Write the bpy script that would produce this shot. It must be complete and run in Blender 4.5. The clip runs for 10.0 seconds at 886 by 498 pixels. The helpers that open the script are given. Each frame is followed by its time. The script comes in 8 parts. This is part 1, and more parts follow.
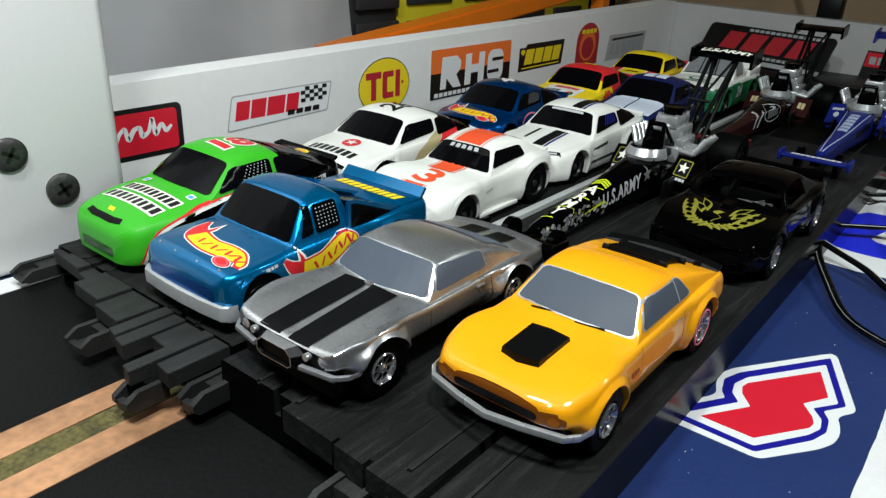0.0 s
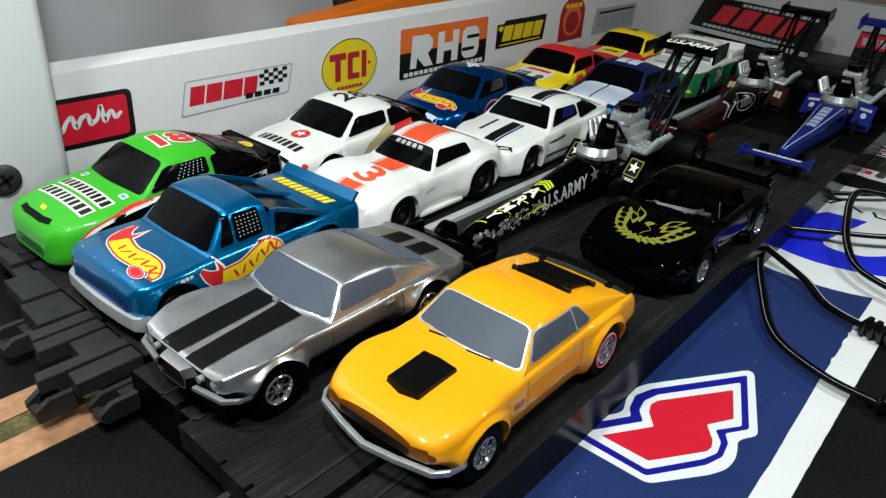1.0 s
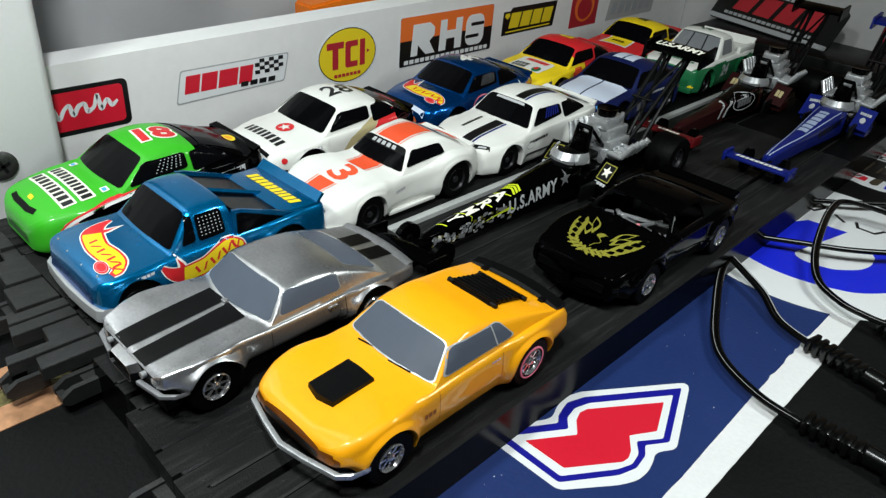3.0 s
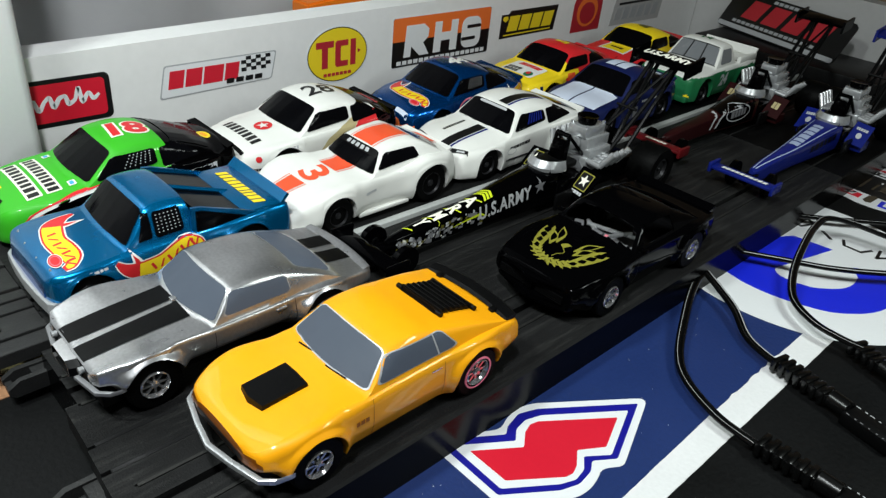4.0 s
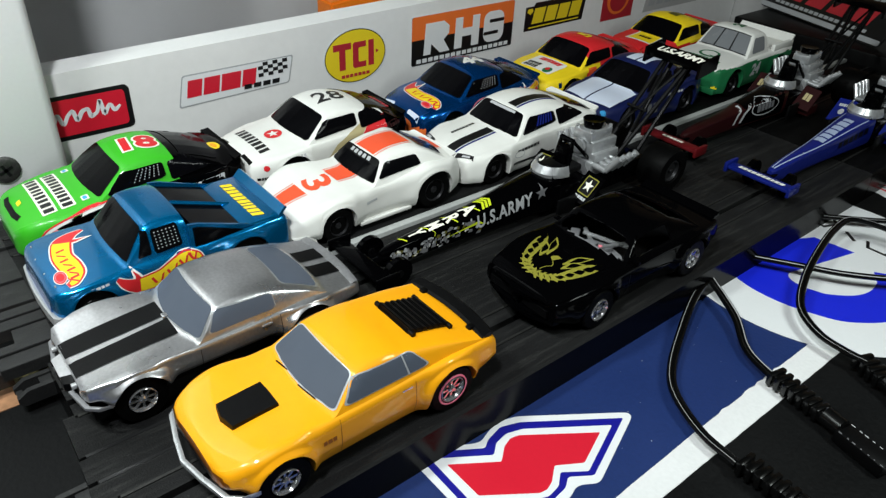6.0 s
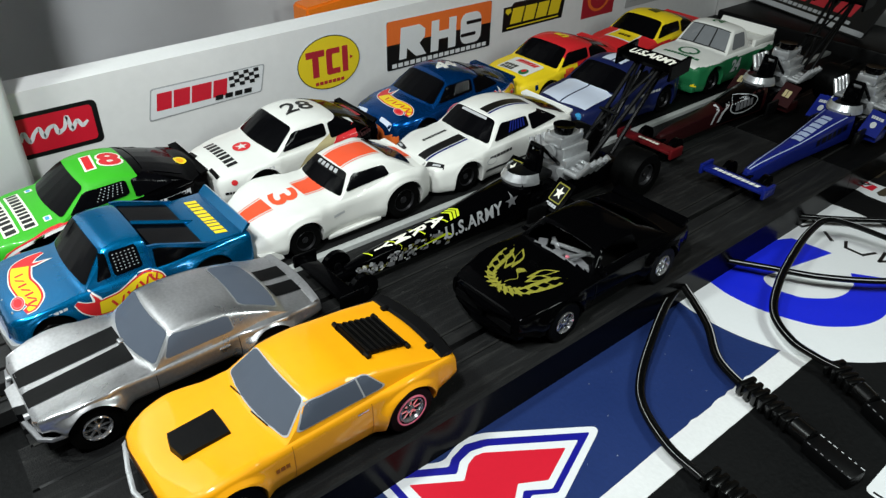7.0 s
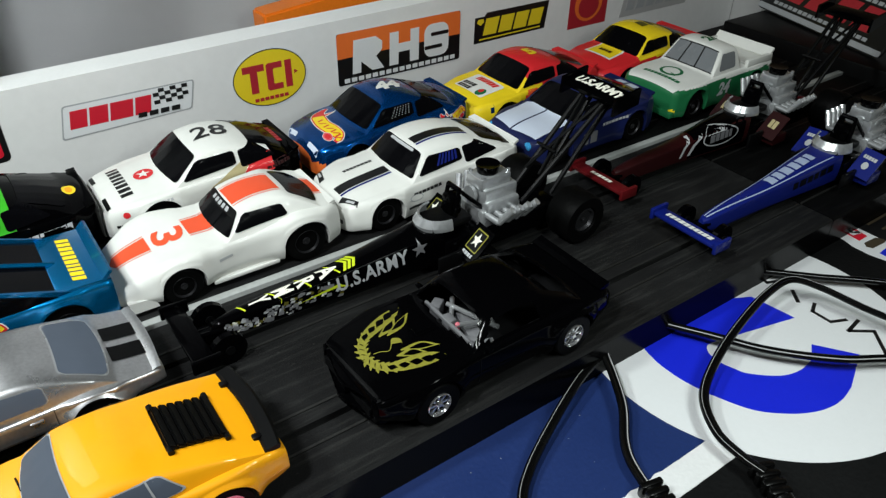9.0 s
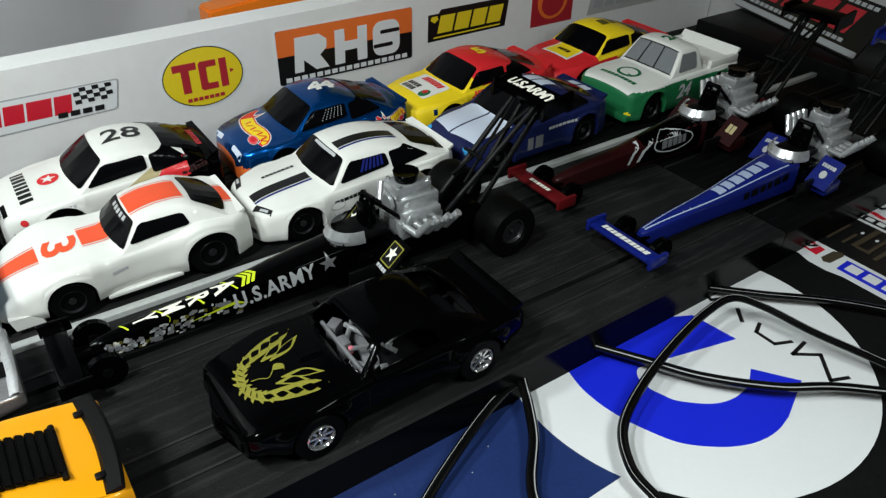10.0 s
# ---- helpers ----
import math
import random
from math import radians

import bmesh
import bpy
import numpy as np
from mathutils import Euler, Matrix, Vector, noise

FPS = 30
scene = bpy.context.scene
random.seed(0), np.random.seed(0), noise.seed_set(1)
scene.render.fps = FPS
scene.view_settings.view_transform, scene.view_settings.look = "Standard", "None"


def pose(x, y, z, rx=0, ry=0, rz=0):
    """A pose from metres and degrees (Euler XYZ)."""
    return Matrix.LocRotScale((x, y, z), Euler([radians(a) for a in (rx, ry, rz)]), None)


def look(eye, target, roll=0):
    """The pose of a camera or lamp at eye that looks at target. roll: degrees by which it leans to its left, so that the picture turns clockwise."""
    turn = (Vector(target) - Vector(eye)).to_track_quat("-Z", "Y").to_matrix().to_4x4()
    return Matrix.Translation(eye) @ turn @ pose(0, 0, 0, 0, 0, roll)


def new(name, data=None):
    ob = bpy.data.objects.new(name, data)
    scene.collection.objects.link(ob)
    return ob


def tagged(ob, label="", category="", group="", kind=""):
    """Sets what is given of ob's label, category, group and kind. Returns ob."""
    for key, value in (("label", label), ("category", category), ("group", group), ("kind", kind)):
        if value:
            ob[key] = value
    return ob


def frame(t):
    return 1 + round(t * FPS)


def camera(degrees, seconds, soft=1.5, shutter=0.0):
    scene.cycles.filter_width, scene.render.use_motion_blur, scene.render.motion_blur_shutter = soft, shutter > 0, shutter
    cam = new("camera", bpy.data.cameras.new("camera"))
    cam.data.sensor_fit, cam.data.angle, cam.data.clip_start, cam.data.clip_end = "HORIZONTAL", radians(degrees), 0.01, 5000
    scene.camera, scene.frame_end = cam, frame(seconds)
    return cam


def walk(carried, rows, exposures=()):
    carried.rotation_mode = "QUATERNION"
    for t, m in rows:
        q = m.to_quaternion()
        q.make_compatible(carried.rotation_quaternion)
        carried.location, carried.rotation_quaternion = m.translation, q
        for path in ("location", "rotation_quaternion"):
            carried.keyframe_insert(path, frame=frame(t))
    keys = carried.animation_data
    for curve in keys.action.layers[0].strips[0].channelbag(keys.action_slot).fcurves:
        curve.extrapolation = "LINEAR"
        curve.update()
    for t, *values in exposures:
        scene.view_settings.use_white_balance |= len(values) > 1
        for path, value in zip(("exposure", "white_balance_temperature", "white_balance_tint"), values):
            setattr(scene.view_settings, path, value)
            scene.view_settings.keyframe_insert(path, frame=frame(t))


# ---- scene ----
cam = camera(62.54, 10.0, 1.35)
PATH = [
    (0, (-0.03496, 0.01631, 0.08842), (-0.31519, 0.37902, -0.11136), 2.77),
    (0.5, (-0.02888, 0.02957, 0.09788), (-0.30631, 0.38334, -0.12093), 3.78),
    (1, (-0.02233, 0.03244, 0.10275), (-0.29828, 0.37974, -0.12797), 4.06),
    (1.5, (-0.01675, 0.03600, 0.10757), (-0.29640, 0.37823, -0.12624), 4.27),
    (2, (-0.01294, 0.03776, 0.11295), (-0.29206, 0.37113, -0.13395), 3.80),
    (2.5, (-0.00948, 0.03979, 0.11642), (-0.29154, 0.36565, -0.13707), 4.30),
    (4, (0.00376, 0.05634, 0.11981), (-0.29178, 0.36739, -0.13691), 6.11),
    (4.5, (0.00786, 0.06141, 0.12269), (-0.29650, 0.35746, -0.14135), 5.30),
    (5, (0.01083, 0.06543, 0.12535), (-0.30203, 0.35149, -0.13977), 4.87),
    (6.5, (0.01495, 0.07634, 0.13323), (-0.30170, 0.34627, -0.14403), 2.26),
    (7, (0.01650, 0.08282, 0.13467), (-0.29917, 0.35319, -0.14326), 1.57),
    (7.5, (0.01773, 0.09034, 0.13338), (-0.29697, 0.35521, -0.15089), 1.37),
    (8, (0.01851, 0.10223, 0.13307), (-0.30188, 0.36015, -0.15122), 2.17),
    (8.5, (0.01831, 0.11733, 0.13574), (-0.30862, 0.36648, -0.14893), 1.96),
    (9, (0.01894, 0.13381, 0.13739), (-0.31320, 0.37533, -0.14784), 1.21),
    (9.5, (0.02086, 0.14845, 0.13659), (-0.31317, 0.38661, -0.14925), 1.05),
    (10, (0.02210, 0.16256, 0.13355), (-0.31243, 0.39880, -0.15329), 1.22),
]
walk(cam, [(t, look(eye, target, roll)) for t, eye, target, roll in PATH],
     [(0, 0.0), (10, 0.0)])

# ---- light ----
world = bpy.data.worlds.new("room_light")
scene.world = world
world.use_nodes = True
world.node_tree.nodes["Background"].inputs[0].default_value = (0.85, 0.92, 1.0, 1)
world.node_tree.nodes["Background"].inputs[1].default_value = 0.003


def area_lamp(name, eye, target, w, h, watts, colour):
    data = bpy.data.lights.new(name, "AREA")
    data.shape, data.size, data.size_y, data.energy, data.color = "RECTANGLE", w, h, watts, colour
    ob = new(name, data)
    ob.matrix_world = look(eye, target)
    return ob


area_lamp("desk_lamp", (-0.14, -0.015, 0.30), (-0.11, 0.03, 0.0), 0.02, 0.05, 0.76, (0.90, 1.0, 0.96))
# unseen fill added low over the board to brighten side board, post and sheet
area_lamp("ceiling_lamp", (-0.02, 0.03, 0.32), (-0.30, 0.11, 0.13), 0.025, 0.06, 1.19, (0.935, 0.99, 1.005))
# no lamp stands here: added fill that lifts the round sticker
area_lamp("side_lamp", (0.05, 0.25, 0.17), (-0.02, 0.27, 0.0), 0.03, 0.07, 0.21, (0.90, 1.0, 0.96))


# ---- materials ----
def mat(name, colour, rough=0.45, metal=0.0, vary=0.06, grain=900.0, bump=0.0, coat=0.0, spec=0.5, big=60.0, island=0.0):
    m = bpy.data.materials.new(name)
    m.use_nodes = True
    n, l = m.node_tree.nodes, m.node_tree.links
    b = n["Principled BSDF"]
    b.inputs["Roughness"].default_value, b.inputs["Metallic"].default_value = rough, metal
    b.inputs["Coat Weight"].default_value, b.inputs["Coat Roughness"].default_value = coat, 0.045
    b.inputs["Specular IOR Level"].default_value = spec
    co = n.new("ShaderNodeTexCoord")
    fine, wide = n.new("ShaderNodeTexNoise"), n.new("ShaderNodeTexNoise")
    fine.inputs["Scale"].default_value, wide.inputs["Scale"].default_value = grain, big
    fine.inputs["Detail"].default_value = wide.inputs["Detail"].default_value = 3
    l.new(co.outputs["Object"], fine.inputs["Vector"])
    l.new(co.outputs["Object"], wide.inputs["Vector"])
    add = n.new("ShaderNodeMath")
    add.operation = "ADD"
    l.new(fine.outputs["Fac"], add.inputs[0])
    l.new(wide.outputs["Fac"], add.inputs[1])
    ramp = n.new("ShaderNodeMapRange")
    ramp.inputs["From Min"].default_value, ramp.inputs["From Max"].default_value = 0.6, 1.4
    ramp.inputs["To Min"].default_value, ramp.inputs["To Max"].default_value = 1 - vary, 1 + vary
    l.new(add.outputs[0], ramp.inputs["Value"])
    mul = n.new("ShaderNodeVectorMath")
    mul.operation = "SCALE"
    mul.inputs[0].default_value = colour
    l.new(ramp.outputs["Result"], mul.inputs["Scale"])
    l.new(mul.outputs["Vector"], b.inputs["Base Color"])
    rr = n.new("ShaderNodeMapRange")
    rr.inputs["To Min"].default_value, rr.inputs["To Max"].default_value = max(0.02, rough * 0.8), min(1, rough * 1.25)
    l.new(wide.outputs["Fac"], rr.inputs["Value"])
    l.new(rr.outputs["Result"], b.inputs["Roughness"])
    if bump:
        bp = n.new("ShaderNodeBump")
        bp.inputs["Strength"].default_value, bp.inputs["Distance"].default_value = bump, 0.0004
        l.new(fine.outputs["Fac"], bp.inputs["Height"])
        l.new(bp.outputs["Normal"], b.inputs["Normal"])
    return m


def paint(name, c, **k):
    return mat(name, c, **{**dict(rough=0.5, coat=0.35, vary=0.03, grain=300, spec=0.22), **k})


ORANGE = paint("orange_paint", (0.86, 0.355, 0.003), coat=0.6)
SILVER = paint("brushed_silver", (0.56, 0.56, 0.57), metal=0.89, rough=0.285, coat=0.0, vary=0.16, grain=1400, big=120)
BLACKP = paint("gloss_black", (0.0008, 0.0008, 0.0010), rough=0.09, coat=0.0, spec=0.06)
SATINB = mat("satin_black", (0.0018, 0.0018, 0.002), 0.42, vary=0.2, bump=0.1, spec=0.15)
WHITEP = paint("white_plastic", (0.73, 0.73, 0.69))
GREENP = paint("lime_green_paint", (0.038, 0.40, 0.016))
DGREEN = paint("green_paint", (0.012, 0.14, 0.05))
BLUEM = paint("metallic_blue", (0.0000, 0.165, 0.40), metal=0.72, rough=0.25, coat=0.6, vary=0.15, grain=4000)
BLUED = paint("deep_metallic_blue", (0.001, 0.075, 0.30), metal=0.8, rough=0.24, vary=0.15, grain=4000)
NAVY = paint("navy_paint", (0.006, 0.011, 0.065))
ROYAL = paint("royal_blue_paint", (0.003, 0.010, 0.145))
REDP = paint("red_paint", (0.62, 0.02, 0.025))
ORED = paint("orange_red_stripe", (0.80, 0.09, 0.03), coat=0.4)
DKRED = paint("dark_red_paint", (0.10, 0.004, 0.006))
MAROON = paint("maroon_paint", (0.020, 0.0015, 0.002))
YELLOWP = paint("yellow_paint", (0.85, 0.62, 0.015))
LIME = paint("lime_print", (0.55, 0.65, 0.02), coat=0.2)
GOLD = paint("gold_print", (0.215, 0.20, 0.026), coat=0.2, vary=0.3, grain=1500)
GOLDD = paint("gold_edge", (0.10, 0.09, 0.012), coat=0.2)
TAN = paint("tan_gold_paint", (0.45, 0.38, 0.2))
PALEB = paint("pale_blue_white", (0.62, 0.68, 0.80))
LGREY = paint("light_grey_print", (0.45, 0.46, 0.47), coat=0.1)
CREAM = paint("cream_print", (0.8, 0.78, 0.68), coat=0.1)
PINK = paint("pink_print", (0.75, 0.2, 0.25), coat=0.1)
PRINT = paint("pale_blue_print", (0.34, 0.40, 0.55), coat=0.1)
CYAN = paint("light_blue_print", (0.05, 0.35, 0.7), coat=0.1)
WINGREY = paint("grey_window_plastic", (0.074, 0.088, 0.115), rough=0.42, coat=0.0, spec=0.14)
WINBLK = paint("dark_window_plastic", (0.002, 0.002, 0.0026), rough=0.12, coat=0.0, spec=0.08)
WINMID = paint("smoked_window_plastic", (0.17, 0.18, 0.19), rough=0.25, coat=0.4)
CHROME = mat("chrome", (0.60, 0.60, 0.61), 0.14, 0.85, vary=0.05)
CASTAL = mat("silver_engine_plastic", (0.52, 0.53, 0.54), 0.27, 0.65, vary=0.15, bump=0.1)
GREYPL = mat("grey_plastic", (0.20, 0.20, 0.21), 0.4, 0.2, vary=0.12)
RUBBER = mat("tyre_rubber", (0.0014, 0.0014, 0.0014), 0.55, vary=0.25, bump=0.25, spec=0.06)
REDRING = paint("pink_red_line", (0.85, 0.20, 0.30))
HUBGREY = mat("dull_hub", (0.025, 0.025, 0.027), 0.38, 0.5)
CHASSIS = mat("black_chassis", (0.003, 0.003, 0.0035), 0.5, spec=0.2)

TRACK = mat("black_track_plastic", (0.0105, 0.0105, 0.0107), 0.45, vary=0.5, grain=2600, bump=0.35, big=45, spec=0.09)


def dusted(m, along, amount, colour, lo=0.50):
    """Pale dust and scuffs in long streaks along y, over a plain material."""
    n, l = m.node_tree.nodes, m.node_tree.links
    b = n["Principled BSDF"]
    co, mp, nz = n.new("ShaderNodeTexCoord"), n.new("ShaderNodeMapping"), n.new("ShaderNodeTexNoise")
    mp.inputs["Scale"].default_value = (1.0, along, 1.0)
    nz.inputs["Scale"].default_value, nz.inputs["Detail"].default_value, nz.inputs["Roughness"].default_value = 520, 6, 0.7
    l.new(co.outputs["Object"], mp.inputs["Vector"])
    l.new(mp.outputs["Vector"], nz.inputs["Vector"])
    r = n.new("ShaderNodeMapRange")
    r.inputs["From Min"].default_value, r.inputs["From Max"].default_value, r.inputs["To Max"].default_value = lo, 0.78, amount
    l.new(nz.outputs["Fac"], r.inputs["Value"])
    mix = n.new("ShaderNodeMix")
    mix.data_type = "RGBA"
    mix.inputs["B"].default_value = (*colour, 1)
    old = b.inputs["Base Color"].links[0].from_socket
    l.new(r.outputs["Result"], mix.inputs["Factor"])
    l.new(old, mix.inputs["A"])
    l.new(mix.outputs["Result"], b.inputs["Base Color"])


# far pieces: the light's fall-off is put into a darker, less dusty colour
DIMTRACK = mat("dimmed_black_track_plastic", (0.0030, 0.0030, 0.0031), 0.45, vary=0.5, grain=2600, bump=0.35, big=45, spec=0.05)
dusted(DIMTRACK, 0.06, 0.12, (0.045, 0.045, 0.042))
dusted(TRACK, 0.06, 0.36, (0.072, 0.072, 0.067))
BUMPW = mat("pale_silver_plastic", (0.50, 0.51, 0.52), 0.35, 0.35, vary=0.1, bump=0.1)
PLATE = mat("smooth_connector_plastic", (0.018, 0.018, 0.0182), 0.5, vary=0.4, grain=2400, bump=0.25, big=80, spec=0.30)
dusted(PLATE, 0.25, 0.22, (0.085, 0.085, 0.080))
dusted(TRACK, 0.7, 0.8, (0.11, 0.11, 0.10), 0.65)
dusted(PLATE, 0.8, 0.7, (0.12, 0.12, 0.11), 0.65)
# same plastic, smooth; the shade on sides and ends is put into the near-black
TRACKEDGE = mat("smooth_shaded_track_side", (0.0016, 0.0016, 0.0018), 0.22, vary=0.15, spec=0.05)
RAIL = mat("rail_metal", (0.05, 0.05, 0.048), 0.5, 0.8, vary=0.3, big=40)
STRIP = mat("light_grey_strip", (0.36, 0.37, 0.36), 0.5, vary=0.15, bump=0.1)
TABLE = mat("black_painted_board", (0.0050, 0.0052, 0.0054), 0.55, vary=0.45, grain=900, bump=0.35, big=25, spec=0.10)
BLUETBL = mat("dark_blue_painted_board", (0.012, 0.028, 0.115), 0.38, vary=0.12, grain=900, bump=0.3, big=30)
WHITELN = mat("white_painted_line", (0.70, 0.70, 0.70), 0.5, vary=0.06, bump=0.15)
COPPER = mat("worn_copper_tape", (0.62, 0.32, 0.17), 0.42, 0.6, vary=0.35, grain=420, bump=0.3, big=70)
ROUTED = mat("routed_wood_slot", (0.095, 0.078, 0.022), 0.8, vary=0.95, grain=900, bump=0.8, big=160)
VWHITE = mat("white_vinyl", (0.72, 0.73, 0.74), 0.35, vary=0.02)
VBLUE = mat("blue_vinyl", (0.009, 0.02, 0.60), 0.35, vary=0.03)
VINK = mat("dark_blue_vinyl", (0.008, 0.008, 0.24), 0.35, vary=0.03)
VRED = mat("red_vinyl", (0.60, 0.012, 0.03), 0.35, vary=0.03)
VBLACK = mat("black_vinyl", (0.006, 0.006, 0.0065), 0.35, vary=0.1)
VYEL = mat("yellow_vinyl", (0.80, 0.60, 0.02), 0.35, vary=0.03)
VORANGE = mat("orange_vinyl", (0.80, 0.16, 0.03), 0.35, vary=0.03)
VDRED = mat("dark_red_vinyl", (0.40, 0.02, 0.03), 0.4, vary=0.1)
VBROWN = mat("brown_vinyl", (0.055, 0.042, 0.026), 0.4, vary=0.15)
VGREY = mat("grey_vinyl", (0.35, 0.36, 0.37), 0.4, vary=0.1)
BOARD = mat("white_painted_side_board", (0.76, 0.755, 0.745), 0.5, vary=0.04, grain=260, bump=0.2, big=25)
# BOARD's white with the far end's dimmer light put into the colour
BOARDEND = mat("dimmed_white_end_board", (0.42, 0.415, 0.41), 0.5, vary=0.05, grain=260, bump=0.2, big=25)
BOARDTOP = mat("bright_white_edge", (0.82, 0.82, 0.81), 0.5, vary=0.03)
POST = mat("white_gloss_post", (0.80, 0.80, 0.80), 0.35, vary=0.02, big=12)
SHEET = mat("white_plastic_sheet", (0.90, 0.90, 0.91), 0.35, vary=0.05, grain=30, bump=0.5, big=9)
SCREW = mat("dark_screw", (0.09, 0.088, 0.085), 0.4, 0.7, vary=0.4)
CARD = mat("brown_cardboard", (0.30, 0.21, 0.13), 0.8, vary=0.12, big=15)
TOOLYEL = mat("yellow_moulded_plastic", (0.75, 0.62, 0.03), 0.4)
TOOLBLK = mat("dark_moulded_plastic", (0.03, 0.03, 0.032), 0.45)
TOOLOR = mat("orange_moulded_plastic", (0.85, 0.20, 0.01), 0.4)
CABLE = mat("black_cable", (0.002, 0.002, 0.002), 0.25, vary=0.1, spec=0.4)
CABLEW = mat("white_cable_stripe", (0.42, 0.42, 0.42), 0.4, vary=0.05)
WALLP = mat("dark_room_shell", (0.05, 0.048, 0.045), 0.8, vary=0.05, big=3)
FLOORM = mat("room_floor", (0.12, 0.10, 0.08), 0.7, vary=0.2, big=6)


# ---- building helpers ----
def finish(bm, name, mats, smooth=35):
    bmesh.ops.recalc_face_normals(bm, faces=bm.faces)
    me = bpy.data.meshes.new(name)
    bm.to_mesh(me)
    bm.free()
    for m in mats if isinstance(mats, (list, tuple)) else [mats]:
        me.materials.append(m)
    if smooth:
        me.shade_smooth()
        me.set_sharp_from_angle(angle=radians(smooth))
    return me


def part(name, bm, mats, parent, label="", smooth=35):
    me = bm if isinstance(bm, bpy.types.Mesh) else finish(bm, name, mats, smooth)
    ob = new(name, me)
    ob.parent = parent
    if label:
        ob["label"] = label
    return ob


def thing(name, label, category, x=0, y=0, z=0, group="", rz=0.0, kind=""):
    ob = new(name)
    ob.empty_display_size = 0.01
    ob.matrix_basis = pose(x, y, z, 0, 0, rz)
    return tagged(ob, label, category, group, kind)


def setting(name, bm, mats, label, category, smooth=35):
    ob = new(name, finish(bm, name, mats, smooth))
    return tagged(ob, label, category, kind="structure")


def box(bm, x0, x1, y0, y1, z0, z1, bevel=0.0, mi=0, segs=2):
    vs = [bm.verts.new((x, y, z)) for z in (z0, z1) for x, y in ((x0, y0), (x1, y0), (x1, y1), (x0, y1))]
    fs = [bm.faces.new([vs[i] for i in f]) for f in ((3, 2, 1, 0), (4, 5, 6, 7), (0, 1, 5, 4), (1, 2, 6, 5), (2, 3, 7, 6), (3, 0, 4, 7))]
    for f in fs:
        f.material_index = mi
    if bevel:
        es = list({e for f in fs for e in f.edges})
        for f in bmesh.ops.bevel(bm, geom=es, offset=bevel, segments=segs, affect="EDGES", profile=0.5)["faces"]:
            f.material_index = mi
    return vs


def boxes(*items, bevel=0.0):
    bm = bmesh.new()
    for it in items:
        box(bm, *it, bevel=bevel)
    return bm


def prism(bm, pts, z0, z1, m=None, mi=0):
    """A flat polygon given an upright thickness, then moved by the matrix m."""
    m = m or Matrix()
    lo = [bm.verts.new(m @ Vector((x, y, z0))) for x, y in pts]
    hi = [bm.verts.new(m @ Vector((x, y, z1))) for x, y in pts]
    n = len(pts)
    fs = [bm.faces.new(hi), bm.faces.new(lo[::-1])]
    fs += [bm.faces.new((lo[i], lo[(i + 1) % n], hi[(i + 1) % n], hi[i])) for i in range(n)]
    for f in fs:
        f.material_index = mi


def tube(bm, a, b, r0, r1=None, n=12, mi=0, caps=True):
    a, b = Vector(a), Vector(b)
    r1 = r0 if r1 is None else r1
    q = (b - a).to_track_quat("Z", "Y")
    rings = [[bm.verts.new(p + q @ Vector((r * math.cos(2 * math.pi * k / n), r * math.sin(2 * math.pi * k / n), 0))) for k in range(n)] for p, r in ((a, r0), (b, r1))]
    fs = [bm.faces.new((rings[0][k], rings[0][(k + 1) % n], rings[1][(k + 1) % n], rings[1][k])) for k in range(n)]
    if caps:
        fs += [bm.faces.new(rings[0][::-1]), bm.faces.new(rings[1])]
    for f in fs:
        f.material_index = mi


def turned(bm, prof, axis="x", n=24, at=(0, 0, 0), mi=0, caps=True):
    """A solid of revolution about an axis: prof holds (along, radius)."""
    at = Vector(at)
    rings = []
    for s, r in prof:
        ring = []
        for k in range(n):
            a = 2 * math.pi * k / n
            c, d = r * math.cos(a), r * math.sin(a)
            ring.append(bm.verts.new(at + Vector({"x": (s, c, d), "y": (c, s, d), "z": (c, d, s)}[axis])))
        rings.append(ring)
    for p, q in zip(rings, rings[1:]):
        for k in range(n):
            bm.faces.new((p[k], p[(k + 1) % n], q[(k + 1) % n], q[k])).material_index = mi
    if caps:
        bm.faces.new(rings[0][::-1]).material_index = mi
        bm.faces.new(rings[-1]).material_index = mi


def spot(c, u, v, t):
    """Bilinear point of a patch with corners c00, c10, c11, c01."""
    return c[0] * (1 - u) * (1 - v) + c[1] * u * (1 - v) + c[2] * u * v + c[3] * (1 - u) * v + t * (16 * u * (1 - u) * v * (1 - v))


def patch(bm, c, us=(0, 1), vs=(0, 1), nu=6, nv=4, bulge=(0, 0, 0), lift=0.0, thick=0.0, mi=0, trim=None):
    """A curved panel over part of a four-cornered patch; lift moves it off the patch, trim(u, v) reshapes it."""
    c, t = [Vector(p) for p in c], Vector(bulge)
    nrm = (c[1] - c[0]).cross(c[3] - c[0]).normalized()
    grid = []
    for j in range(nv + 1):
        row = []
        for i in range(nu + 1):
            a, b = i / nu, j / nv
            if trim:
                a, b = trim(a, b)
            u, v = us[0] + (us[1] - us[0]) * a, vs[0] + (vs[1] - vs[0]) * b
            row.append(bm.verts.new(spot(c, u, v, t) + nrm * lift))
        grid.append(row)
    for j in range(nv):
        for i in range(nu):
            bm.faces.new((grid[j][i], grid[j][i + 1], grid[j + 1][i + 1], grid[j + 1][i])).material_index = mi
    if thick:
        rim = [grid[0][i] for i in range(nu + 1)] + [grid[j][nu] for j in range(1, nv + 1)] + [grid[nv][i] for i in range(nu - 1, -1, -1)] + [grid[j][0] for j in range(nv - 1, 0, -1)]
        low = [bm.verts.new(v.co - nrm * thick) for v in rim]
        for k in range(len(rim)):
            bm.faces.new((rim[k], low[k], low[(k + 1) % len(rim)], rim[(k + 1) % len(rim)])).material_index = mi


